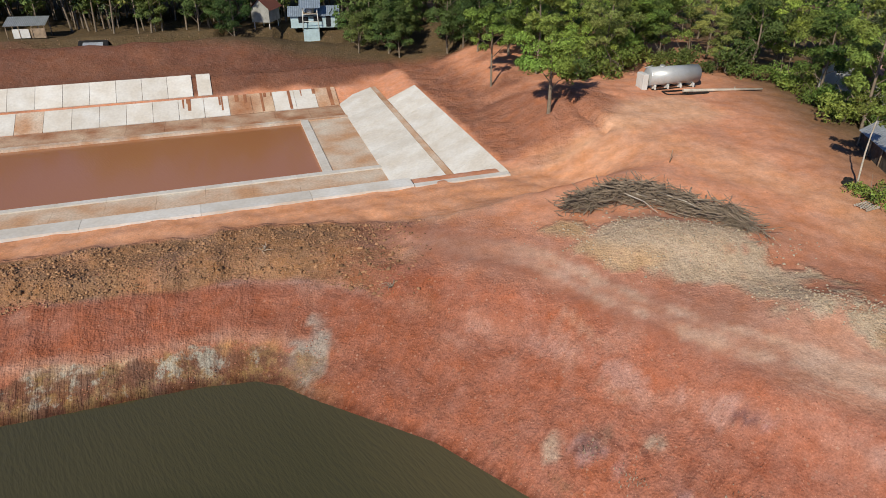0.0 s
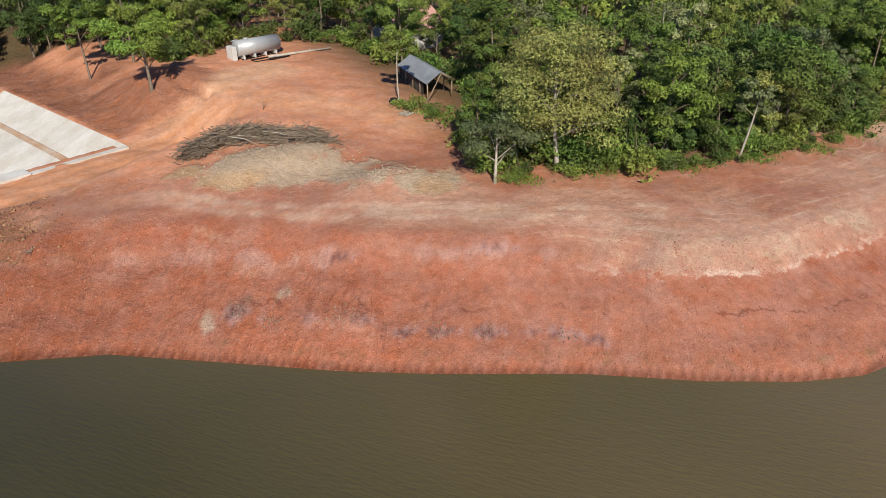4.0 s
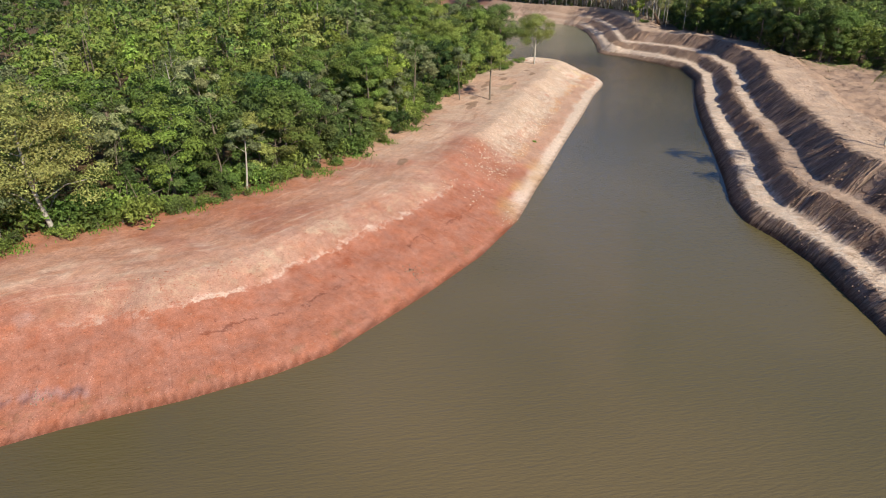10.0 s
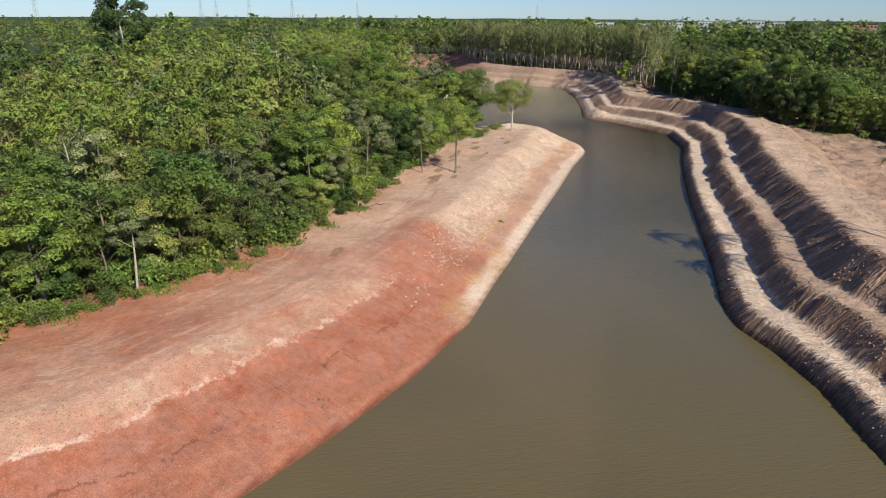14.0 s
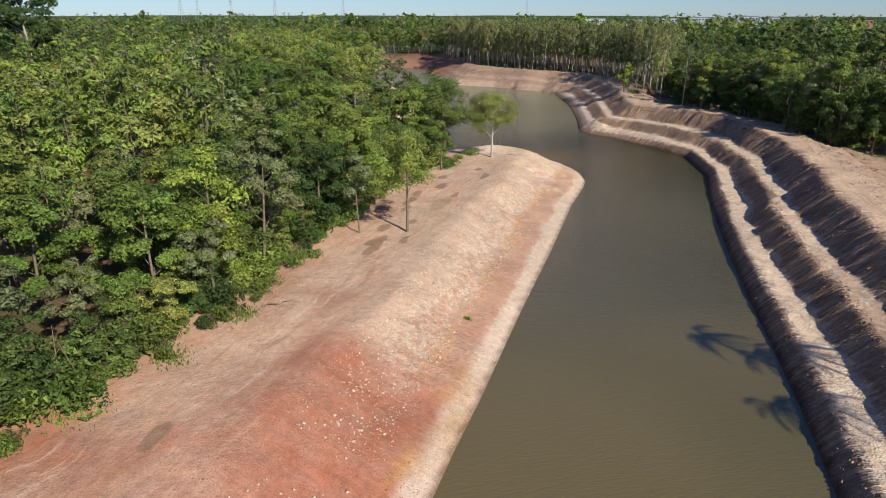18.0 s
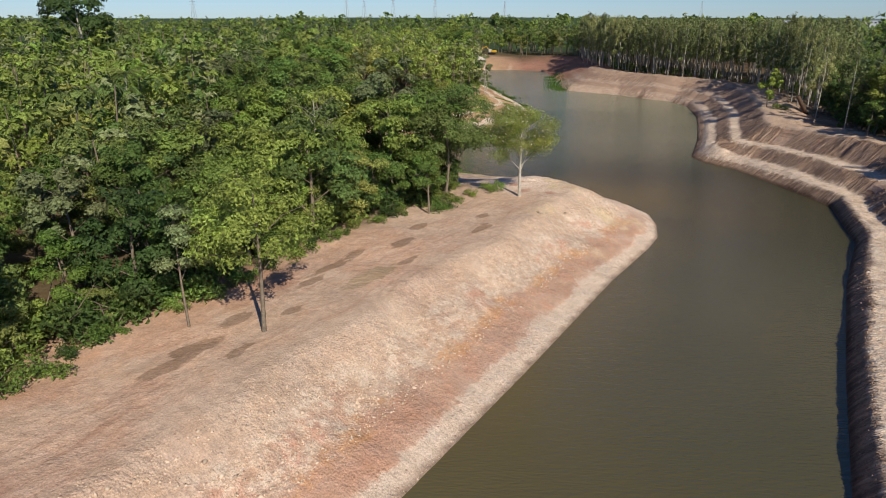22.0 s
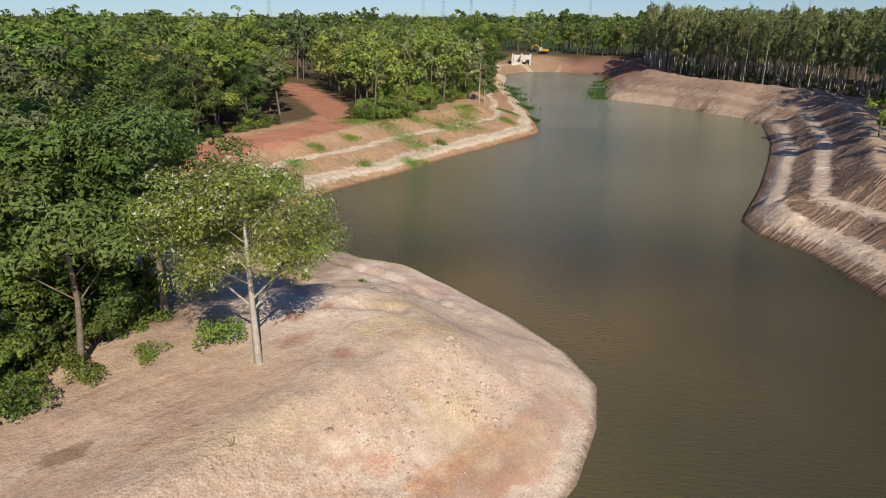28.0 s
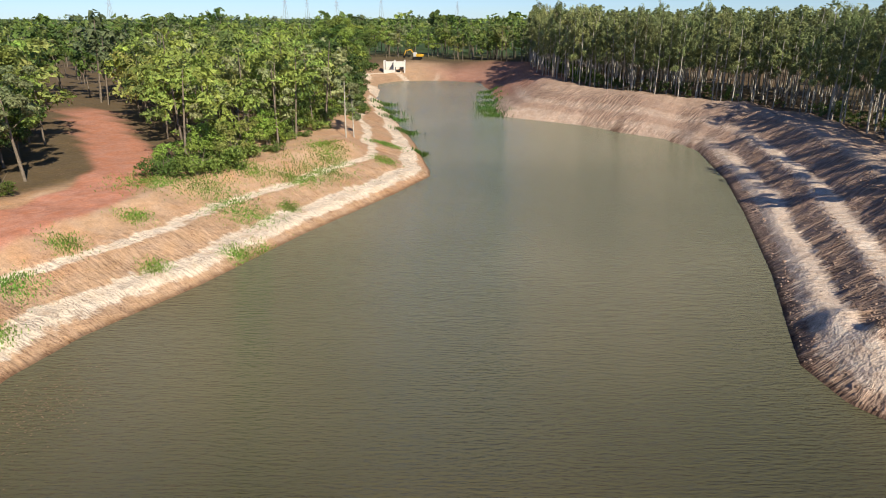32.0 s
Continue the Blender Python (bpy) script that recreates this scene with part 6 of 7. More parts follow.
def rod(a, b, r, sides=8, r2=None):
    a, b = Vector(a), Vector(b)
    bm = bmesh.new()
    bmesh.ops.create_cone(bm, cap_ends=True, segments=sides, radius1=r, radius2=r if r2 is None else r2, depth=(b - a).length)
    bmesh.ops.transform(bm, matrix=Matrix.Translation((a + b) / 2) @ (b - a).to_track_quat("Z", "Y").to_matrix().to_4x4(), verts=bm.verts)
    for f in bm.faces:
        f.smooth = len(f.verts) == 4
    return bm


def plate(corners, thick):
    """A flat slab from four corners (anticlockwise from above), with its thickness downwards."""
    bm = bmesh.new()
    c = [Vector(p) for p in corners]
    nor = (c[1] - c[0]).cross(c[3] - c[0]).normalized() * thick
    top, low = [bm.verts.new(p) for p in c], [bm.verts.new(p - nor) for p in c]
    bm.faces.new(top), bm.faces.new(low[::-1])
    for i in range(4):
        j = (i + 1) % 4
        bm.faces.new((top[i], low[i], low[j], top[j]))
    return bm


def corrugated(corners, waves, deep, thick=0.012):
    """A corrugated sheet between four corners; its ribs run from the first edge to the opposite one."""
    a, b, c, d = (np.array(p, float) for p in corners)
    nor = np.cross(b - a, d - a)
    nor /= np.linalg.norm(nor)
    n = waves * 4
    vs = []
    for t in range(n + 1):
        f, h = t / n, deep * math.sin(t * math.pi / 2)
        for q in (0.0, thick):
            vs += [a + (b - a) * f + nor * (h - q), d + (c - d) * f + nor * (h - q)]
    bm = bmesh.new()
    v = [bm.verts.new(p) for p in vs]
    for t in range(n):
        i, j = 4 * t, 4 * t + 4
        bm.faces.new((v[i], v[j], v[j + 1], v[i + 1]))
        bm.faces.new((v[i + 2], v[i + 3], v[j + 3], v[j + 2]))
        bm.faces.new((v[i], v[i + 2], v[j + 2], v[j]))
        bm.faces.new((v[i + 1], v[j + 1], v[j + 3], v[i + 3]))
    return bm


def base(name, x, y, z=None, turn=0.0):
    ob = new(name)
    ob.empty_display_size = 0.2
    ob.location = (x, y, ground_at(x, y) if z is None else z)
    ob.rotation_euler = (0, 0, radians(turn))
    return ob


TIN = wear("galvanised_tin", (0.50, 0.53, 0.56), 0.42, 0.6, scale=0.8, amount=0.25, fine=6, bump=0.05)
TIN_BLUE = wear("blue_grey_tin", (0.30, 0.37, 0.46), 0.5, 0.3, scale=1, amount=0.25, fine=6, bump=0.05)
TANK_PAINT = wear("silver_tank_paint", (0.50, 0.52, 0.53), 0.4, 0.3, scale=0.7, amount=0.15, bump=0.03)
WHITE = wear("white_paint", (0.62, 0.62, 0.60), 0.6, scale=1.2, amount=0.15, bump=0.05)
BLACK_STEEL = wear("black_steel", (0.025, 0.024, 0.024), 0.5, 0.4, scale=3, amount=0.3)
TIMBER = wear("weathered_timber", (0.36, 0.27, 0.19), 0.85, scale=2.0, amount=0.35, island=0.15)
DARK_WALL = wear("dark_board_wall", (0.10, 0.085, 0.07), 0.9, scale=1.5, amount=0.4)
BLUE_WALL = wear("pale_blue_wall", (0.42, 0.55, 0.60), 0.8, scale=1.0, amount=0.2)
RED_TILE = wear("red_roof_tile", (0.17, 0.065, 0.05), 0.8, scale=1.5, amount=0.3)
PINK_TILE = wear("pink_roof_tile", (0.60, 0.34, 0.29), 0.8, scale=1.0, amount=0.2)
DARK_GLASS = wear("dark_opening", (0.02, 0.022, 0.025), 0.2, scale=2, amount=0.2, bump=0)
YELLOW = wear("yellow_machine_paint", (0.70, 0.40, 0.04), 0.45, scale=1.5, amount=0.25, bump=0.03)
RUBBER = wear("black_rubber", (0.02, 0.02, 0.02), 0.85, scale=4, amount=0.3)
# bluish white: distance haze is put into the wall colour
WHITE_BLOCK = wear("distant_white_wall", (0.60, 0.63, 0.68), 0.8, scale=0.05, amount=0.1, bump=0)
GALV = wear("pylon_steel", (0.40, 0.42, 0.45), 0.6, 0.4, scale=1, amount=0.1, bump=0)

# concrete lining of the basin: every cast bay is a piece
lining = base("basin_lining", 0, 0, 0)
tagged(lining, "pale concrete lining of the dug basin, stained orange by mud", "concrete lining")


def bay(u0, u1, v0, v1, z_a, z_b, along_u, mat, thick=0.16, name="slab"):
    """A bay between u0..u1 and v0..v1; it rises from z_a to z_b across v (along_u) or across u."""
    if along_u:
        c = [(u0, v0, z_a), (u1, v0, z_a), (u1, v1, z_b), (u0, v1, z_b)]
    else:
        c = [(u0, v0, z_a), (u1, v0, z_b), (u1, v1, z_b), (u0, v1, z_a)]
    part(name, plate([(*from_basin(u, v), z) for u, v, z in c], thick), mat, lining)


BASIN_RNG = np.random.RandomState(4)
MUD = wear("mud_stain", (0.36, 0.16, 0.08), 0.9, scale=0.6, amount=0.35, second=(0.24, 0.10, 0.055))
CONCRETE_MUDDY = wear("concrete_muddy", (0.60, 0.54, 0.46), scale=0.3, amount=0.25, bump=0.15, second=(0.44, 0.25, 0.145), fine=4, island=0.04)
CONCRETE_EDGE = wear("concrete_edge", (0.62, 0.55, 0.46), scale=0.22, amount=0.2, bump=0.12, second=(0.50, 0.29, 0.165), fine=4)
CONCRETE_WORN = wear("concrete_worn", (0.66, 0.65, 0.62), scale=0.35, amount=0.1, bump=0.08, fine=3, second=(0.56, 0.52, 0.46), island=0.05)
CONCRETE_BROWN = wear("concrete_brown", (0.56, 0.42, 0.30), scale=0.28, amount=0.25, bump=0.12, second=(0.33, 0.15, 0.075), fine=5, island=0.04)
u = -10.1
while u > -62:
    w = 3.2 if u > -26 else 3.5
    mat = CONCRETE_BROWN if -25.5 < u < -18 else CONCRETE_WORN if BASIN_RNG.rand() < 0.75 else CONCRETE_MUDDY
    bay(u - w + 0.05, u, 40.5, 44.5, 0.35, 2.1, True, mat)
    for k in range(int(BASIN_RNG.randint(1, 4)) if u > -32 else 0):
        q, wide = u - w * BASIN_RNG.rand(), BASIN_RNG.uniform(0.15, 0.6)
        bay(q - wide, q, 40.6 + BASIN_RNG.rand() * 0.6, 44.4, 0.42, 2.125, True, MUD, 0.02, "mud_streak")
    u -= w
bay(-30.2, -28.2, 45.3, 49.0, 2.25, 4.5, True, CONCRETE_WORN)
u = -30.9
while u > -64:
    bay(u - 3.45, u, 45.3, 49.0, 2.25, 4.5, True, CONCRETE_WORN)
    u -= 3.5
v = 2.2
while v < 42:
    bay(-10.1, -4.75, v, v + 2.85, 0.35, 2.06, False, CONCRETE_WORN)
    if v < 36:
        bay(-3.9, 0.25, v - 1.8, v + 1.05, 2.15, 3.95, False, CONCRETE_WORN)
    bay(-4.7, -3.95, v, v + 2.85, 2.06, 2.1, False, CONCRETE_EDGE if v < 30 else CONCRETE_MUDDY, 0.1)
    v += 2.9
u = -10.0
while u > -60:
    bay(u - 4.98, u, 8.0, 13.9, 0.3, 0.3, True, CONCRETE_EDGE)
    bay(u - 4.98, u, 13.95, 14.8, 0.42, 0.42, True, CONCRETE_WORN, 0.9, "kerb")
    bay(u - 4.98, u, 35.4, 40.4, 0.3, 0.3, True, CONCRETE_BROWN)
    bay(u - 4.98, u, 34.4, 35.35, 0.4, 0.4, True, CONCRETE_MUDDY, 0.9, "kerb")
    if int(u) % 10 == 0:
        bay(u - 9.97, u, -0.1, 1.9, 3.95, 3.95, True, CONCRETE_WORN, 0.3, "edge_slab")
    u -= 5.0
for v in (15, 20, 25, 30):
    bay(-15.7, -10.0, v - 0.2, v + 4.78, 0.3, 0.3, True, CONCRETE_EDGE)
    bay(-16.8, -15.75, v - 0.2, v + 4.7, 0.42, 0.42, True, CONCRETE_WORN, 0.9, "kerb")
bay(-9.9, 0.2, -0.3, 0.5, 3.9, 3.9, True, CONCRETE_WORN, 0.3, "edge_slab")
pond = part("water", plate([(*from_basin(u, v), 0.06) for u, v in ((-75, 14.7), (-16.7, 14.7), (-16.7, 34.5), (-75, 34.5))], 0.03), POND_WATER, None)
pond.name = "water_basin"
tagged(pond, "still opaque orange-brown water in the concrete basin", "water", kind="structure")


def water_tank():
    a = math.degrees(math.atan2(1.7, 6.9))
    ob = base("water_tank", 28.3, 81.3, None, a)
    L, R, H = 6.6, 1.12, 1.5
    bm = rod((-L / 2, 0, H), (L / 2, 0, H), R, 32)
    part("shell", bm, TANK_PAINT, ob)
    for s in (-1, 1):
        cap = bmesh.new()
        bmesh.ops.create_uvsphere(cap, u_segments=24, v_segments=10, radius=R * 0.99)
        bmesh.ops.scale(cap, vec=(0.22, 1, 1), verts=cap.verts)
        bmesh.ops.translate(cap, vec=(s * L / 2, 0, H), verts=cap.verts)
        part("end_cap", cap, TANK_PAINT, ob)
    for k in range(4):
        part("support", box(-L / 2 + 0.7 + k * 1.75, 0, 0.28, 0.22, 1.7, 0.56), WHITE, ob)
    part("pump_box", box(-L / 2 - 0.75, 0, 1.0, 0.7, 1.7, 1.9, 0.04), WHITE, ob, "white box at the end of the tank")
    part("hatch", rod((-L / 2 + 1.7, 0, H + R - 0.05), (-L / 2 + 1.7, 0, H + R + 0.16), 0.34, 16), TANK_PAINT, ob)
    part("pipe", rod((-L / 2 - 0.5, 0.3, H + R - 0.1), (-L / 2 + 0.6, 0.3, H + R + 0.1), 0.06), TANK_PAINT, ob)
    for s in (-1, 1):
        part("skid", box(0, s * 0.7, 0.06, L - 0.6, 0.18, 0.14), BLACK_STEEL, ob)
    tagged(ob, "long silver cylindrical tank on supports in the yard", "tank")


water_tank()
ob = base("steel_frame", 29.4, 79.0, None, 11)
for y_off in (-0.75, 0.75):
    part("rail", box(0, y_off, 0.12, 5.4, 0.14, 0.2), BLACK_STEEL, ob)
for x_off in (-2.65, 0, 2.65):
    part("crossbar", box(x_off, 0, 0.12, 0.14, 1.4, 0.18), BLACK_STEEL, ob)
tagged(ob, "flat black steel frame lying on the red earth", "frame")
ob = base("log", 34.0, 79.2, None, 5)
part("stem", rod((-5.0, 0, 0.16), (5.0, 0, 0.12), 0.2, 10, 0.12), BARK_PALE, ob)
part("stub", rod((1.4, 0, 0.2), (1.7, 0.35, 0.4), 0.06, 6), BARK_PALE, ob)
tagged(ob, "long pale peeled log lying beside the steel frame", "log")


def open_shed():
    """Long shed with a tin roof, boarded towards the yard and open at the gable."""
    ob = base("open_shed", 0, 0, 0)
    g = ground_at(40, 54)
    e0, e1 = np.array((41.2, 62.6)), np.array((39.6, 52.2))
    across = np.array((2.1, 0.2))
    z_e, z_r = g + 1.9, g + 3.0
    r0, r1 = e0 + across, e1 + across
    f0, f1 = r0 + across, r1 + across
    part("roof_sheet", corrugated([(*e0, z_e), (*e1, z_e), (*r1, z_r), (*r0, z_r)], 26, 0.035), TIN, ob)
    part("roof_sheet", corrugated([(*r0, z_r), (*r1, z_r), (*f1, z_e), (*f0, z_e)], 26, 0.035), TIN, ob)
    for k in range(5):
        p = e0 + (e1 - e0) * (0.02 + 0.24 * k) + across * 0.12
        part("post", rod((*p, g - 0.3), (*p, z_e), 0.075, 7), TIMBER, ob)
        q = f0 + (f1 - f0) * (0.02 + 0.24 * k) - across * 0.12
        part("post", rod((*q, g - 0.3), (*q, z_e), 0.075, 7), TIMBER, ob)
        m = (p + q) / 2
        part("rafter", rod((*p, z_e - 0.06), (*m, z_r - 0.08), 0.05, 6), TIMBER, ob)
        part("rafter", rod((*q, z_e - 0.06), (*m, z_r - 0.08), 0.05, 6), TIMBER, ob)
    way = (e1 - e0) / np.linalg.norm(e1 - e0)
    for k in range(14):
        p = e0 + way * (0.35 + k * 0.62) + across * 0.16
        part("board", box(p[0], p[1], g + 0.95, 0.58, 0.04, 1.9, 0.01, math.degrees(math.atan2(way[1], way[0]))), DARK_WALL, ob)
    p = e1 + way * 0.15 + across * 0.05
    part("gable_pole", rod((*(e1 + way * 0.8 - across * 0.2), g - 0.2), (*(r1 + way * 0.3), z_r + 0.05), 0.07, 7), TIMBER, ob)
    part("gable_board", rod((*(r1 + way * 0.3), z_r + 0.03), (*(f1 + way * 0.3), z_e), 0.08, 6), TIMBER, ob)
    tagged(ob, "long low shed with a corrugated tin roof and dark board wall", "shed")


open_shed()
ob = base("pallet", 35.1, 49.2, None, 25)
for k in range(6):
    part("slat", box(-0.7 + k * 0.28, 0, 0.16, 0.13, 1.3, 0.03, 0.005), BARK_PALE, ob)
for k in range(3):
    part("bearer", box(0, -0.55 + k * 0.55, 0.08, 1.55, 0.09, 0.12, 0.005), BARK_PALE, ob)
tagged(ob, "weathered pale pallet lying on the red earth", "pallet")
for k, (px, py) in enumerate(((35.5, 53.3), (36.0, 53.9))):
    ob = base("tyre", px, py)
    bm = bmesh.new()
    ring = [bmesh.ops.create_circle(bm, segments=16, radius=r)["verts"] for r in (0.22, 0.38, 0.42, 0.38, 0.22)]
    for vs_r, hz in zip(ring, (0.03, 0.0, 0.12, 0.24, 0.21)):
        bmesh.ops.translate(bm, vec=(0, 0, hz), verts=vs_r)
    for a_r, b_r in zip(ring, ring[1:] + ring[:1]):
        for i in range(16):
            bm.faces.new((a_r[i], a_r[(i + 1) % 16], b_r[(i + 1) % 16], b_r[i]))
    part("tread", bm, RUBBER, ob)
    tagged(ob, "old black tyre lying on the red earth", "tyre")
ob = base("stake", 21.2, 57.7)
part("stem", rod((0, 0, -0.2), (0.12, 0, 1.3), 0.06, 7, 0.03), TIMBER, ob)
tagged(ob, "short wooden stake standing in the yard", "stake")


def gable_house(name, x, y, turn, L, W, wall, rise, wall_mat, roof_mat, label, lift=0.0, holes=()):
    ob = base(name, x, y, None, turn)
    part("wall", box(0, 0, lift + wall / 2, L, W, wall, 0.02), wall_mat, ob)
    o = 0.5
    for s in (-1, 1):
        part("roof_sheet", corrugated([(-L / 2 - o, s * (W / 2 + o), lift + wall - 0.15), (L / 2 + o, s * (W / 2 + o), lift + wall - 0.15), (L / 2 + o, 0, lift + wall + rise), (-L / 2 - o, 0, lift + wall + rise)][:: s * -1], int(L * 3), 0.03), roof_mat, ob)
    for s in (-1, 1):
        bm = bmesh.new()
        tri = [bm.verts.new(p) for p in ((s * (L / 2 - 0.03), -W / 2, lift + wall), (s * (L / 2 - 0.03), W / 2, lift + wall), (s * (L / 2 - 0.03), 0, lift + wall + rise - 0.1))]
        bm.faces.new(tri)
        back = bmesh.ops.extrude_face_region(bm, geom=bm.faces[:])
        bmesh.ops.translate(bm, vec=(-s * 0.1, 0, 0), verts=[v for v in back["geom"] if isinstance(v, bmesh.types.BMVert)])
        part("gable", bm, wall_mat, ob)
    for hx, hy, hz, sx, sy, sz in holes:
        part("window", box(hx, hy, hz, sx, sy, sz, 0.01), DARK_GLASS, ob)
    for sx in (-1, 1):
        for sy in (-1, 1):
            if lift:
                part("stilt", rod((sx * L * 0.42, sy * W * 0.42, -0.3), (sx * L * 0.42, sy * W * 0.42, lift), 0.09, 7), WHITE, ob)
    return tagged(ob, label, "house")


gable_house("house", -32.6, 125.5, 80, 4.6, 3.4, 2.3, 1.8, wear("grey_white_boards", (0.36, 0.36, 0.34), scale=1.0, amount=0.3), RED_TILE, "small white house on stilts with a red gable roof", 1.1, ((-2.1, 0.5, 2.1, 0.06, 0.7, 0.8),))
gable_house("house", -24.2, 128, 8, 8.4, 4.8, 2.3, 1.2, BLUE_WALL, TIN_BLUE, "low pale blue house with a blue-grey tin roof and dark openings", 0.0, ((-1.9, -2.42, 1.45, 1.8, 0.06, 1.1), (0.7, -2.42, 1.55, 1.5, 0.06, 0.9), (2.6, -2.42, 1.1, 0.9, 0.06, 1.9)))
ob = base("water_tower", -24.4, 125.4, None, 8)
for sx in (-1, 1):
    for sy in (-1, 1):
        part("leg", rod((sx * 1.45, sy * 1.0, 2.4), (sx * 1.25, sy * 0.9, 6.3), 0.09, 8), WHITE, ob)
for z_b in (3.9, 5.2):
    for sy in (-1, 1):
        part("brace", rod((-1.35, sy * 0.95, z_b), (1.35, sy * 0.95, z_b), 0.06, 6), WHITE, ob)
part("roof", corrugated([(-1.9, -1.5, 6.3), (1.9, -1.5, 6.3), (1.9, 1.5, 7.5), (-1.9, 1.5, 7.5)], 12, 0.03), TIN_BLUE, ob)
part("tank", rod((0, 0, 5.3), (0, 0, 6.3), 0.7, 16), TANK_PAINT, ob)
part("platform", box(0, 0, 5.25, 2.7, 1.9, 0.1), TIMBER, ob)
part("footing", box(0, 0, 1.2, 2.9, 2.0, 2.4, 0.03), BLUE_WALL, ob)
tagged(ob, "white-legged water tower with a blue-grey tin roof", "water tower")
ob = base("lean_to", -71, 116, None, 12)
part("roof_sheet", corrugated([(-3.3, -1.6, 2.3), (3.3, -1.6, 2.3), (3.3, 1.8, 3.3), (-3.3, 1.8, 3.3)], 22, 0.03), TIN, ob)
for sx in (-3, -1, 1, 3):
    part("post", rod((sx, -1.4, -0.2), (sx, -1.4, 2.35), 0.07, 6), TIMBER, ob)
    part("post", rod((sx, 1.6, -0.2), (sx, 1.6, 3.2), 0.07, 6), TIMBER, ob)
part("wall", box(-0.8, -1.35, 1.0, 2.6, 0.06, 1.5), WHITE, ob)
part("wall", box(1.8, -1.35, 1.0, 2.2, 0.06, 1.6), TIMBER, ob)
tagged(ob, "rough lean-to with a tin roof under the trees", "shed")
ob = base("tarpaulin_tent", -57, 109.5, None, 10)
for s in (-1, 1):
    part("sheet", plate([(-2.4, s * 1.5, 0.1), (2.4, s * 1.5, 0.1), (2.2, 0, 1.3), (-2.2, 0, 1.3)][:: -s], 0.03), BLACK_STEEL, ob)
part("sheet", plate([(-1.5, -1.25, 0.45), (1.6, -1.25, 0.45), (1.6, -0.5, 1.05), (-1.5, -0.5, 1.05)], 0.02), TIN, ob, "pale plastic sheet")
for s in (-1, 1):
    part("pole", rod((s * 2.2, 0, 0), (s * 2.2, 0, 1.35), 0.04, 6), TIMBER, ob)
tagged(ob, "low black tarpaulin tent on top of the spoil bank", "tent")
gable_house("house", 55, 84, 20, 10, 7, 4.4, 2.6, WHITE, PINK_TILE, "house with a pale pink tiled roof behind the trees", -1.2)


# ---- sticks, stones, plants ----
def brush_pile():
    rng = np.random.RandomState(8)
    ob = base("brush_pile", 0, 0, 0)
    line = np.array([(11.0, 50.0), (13, 50.8), (15.4, 51.2), (18.0, 50.6), (20.0, 49.0), (21.6, 46.8), (23.4, 44.6)])
    sticks = []
    for k in range(1500):
        t = rng.rand() * 5.99
        i, f = int(t), t % 1
        c = line[i] * (1 - f) + line[i + 1] * f + rng.normal(size=2) * (0.55, 0.6)
        way = line[i + 1] - line[i]
        a = math.atan2(way[1], way[0]) + rng.normal() * 0.6
        near = math.hypot(*(c - line[i] * (1 - f) - line[i + 1] * f))
        L, z = rng.uniform(0.9, 3.2), ground_at(*c) + 0.06 + rng.rand() * max(0.25, 1.75 - 1.0 * near)
        d3 = np.array((math.cos(a), math.sin(a), rng.normal() * 0.3)) * L / 2
        p = np.array((*c, z))
        r = rng.uniform(0.018, 0.05) if rng.rand() < 0.85 else rng.uniform(0.05, 0.085)
        sticks.append(tube([p - d3, p + rng.normal(size=3) * 0.1, p + d3], [r, r * 0.8, r * 0.4], 4))
    pile = new("brushwood", raw_mesh("brushwood", *joined(sticks), [DEADWOOD]))
    pile.parent = ob
    tagged(pile, kind="stuff")
    for (ax, ay), (bx, by), r in (((14, 51.6), (19.4, 48.8), 0.09), ((15.2, 50.4), (17.2, 47.2), 0.06), ((17.6, 50.8), (21.4, 46.2), 0.07), ((12, 50.2), (16.0, 51.8), 0.06), ((19.8, 49.6), (23.0, 49.2), 0.05), ((20.6, 48.0), (23.6, 43.9), 0.05)):
        za, zb = ground_at(ax, ay) + 0.8, ground_at(bx, by) + 0.3
        m = ((ax + bx) / 2 + 0.2, (ay + by) / 2, (za + zb) / 2 + 0.15)
        b = new("branch", raw_mesh("branch", *tube([(ax, ay, za), m, (bx, by, zb)], [r, r * 0.8, r * 0.35], 7), [BARK_PALE], smooth_faces=True))
        b.parent = ob
    tagged(ob, "long heap of dry grey branches and sticks on red earth", "brush pile")


brush_pile()


def twigs(x, y, size, seed, label="dead branch lying on the bank"):
    rng = np.random.RandomState(seed)
    ob = base("dead_branch", x, y)
    for k in range(6):
        a, L = rng.uniform(0, 6.28), size * rng.uniform(0.5, 1.1)
        b = new("twig", raw_mesh("twig", *tube([(0, 0, 0.02), (math.cos(a) * L * 0.5, math.sin(a) * L * 0.5, 0.25 * L), (math.cos(a + 0.3) * L, math.sin(a + 0.3) * L, 0.3 * L * rng.rand() + 0.05)], [0.05 * size, 0.03 * size, 0.01], 5), [DEADWOOD]))
        b.parent = ob
    return tagged(ob, label, "branch")


twigs(-3.8, 40.9, 1.1, 1)
twigs(158.1, 23.7, 0.9, 2)
twigs(163, 23.1, 0.6, 3)
twigs(94.9, 20.0, 1.6, 4, "bare dead sapling on the edge of the track")
twigs(-14.5, 46.0, 1.2, 5)
for k, (px, py, s_t) in enumerate(((193, -25, 2.2), (196, -28, 1.8), (189.5, -22.5, 1.4), (184, -25, 1.3), (176, -29, 1.5), (168, -33, 1.6), (181, -33, 1.8), (159, -34, 1.2))):
    twigs(px, py, s_t, 40 + k, "tangle of dead roots and branches on the cleared field")
fallen = base("fallen_trunk", 258, 21.0, None, -20)
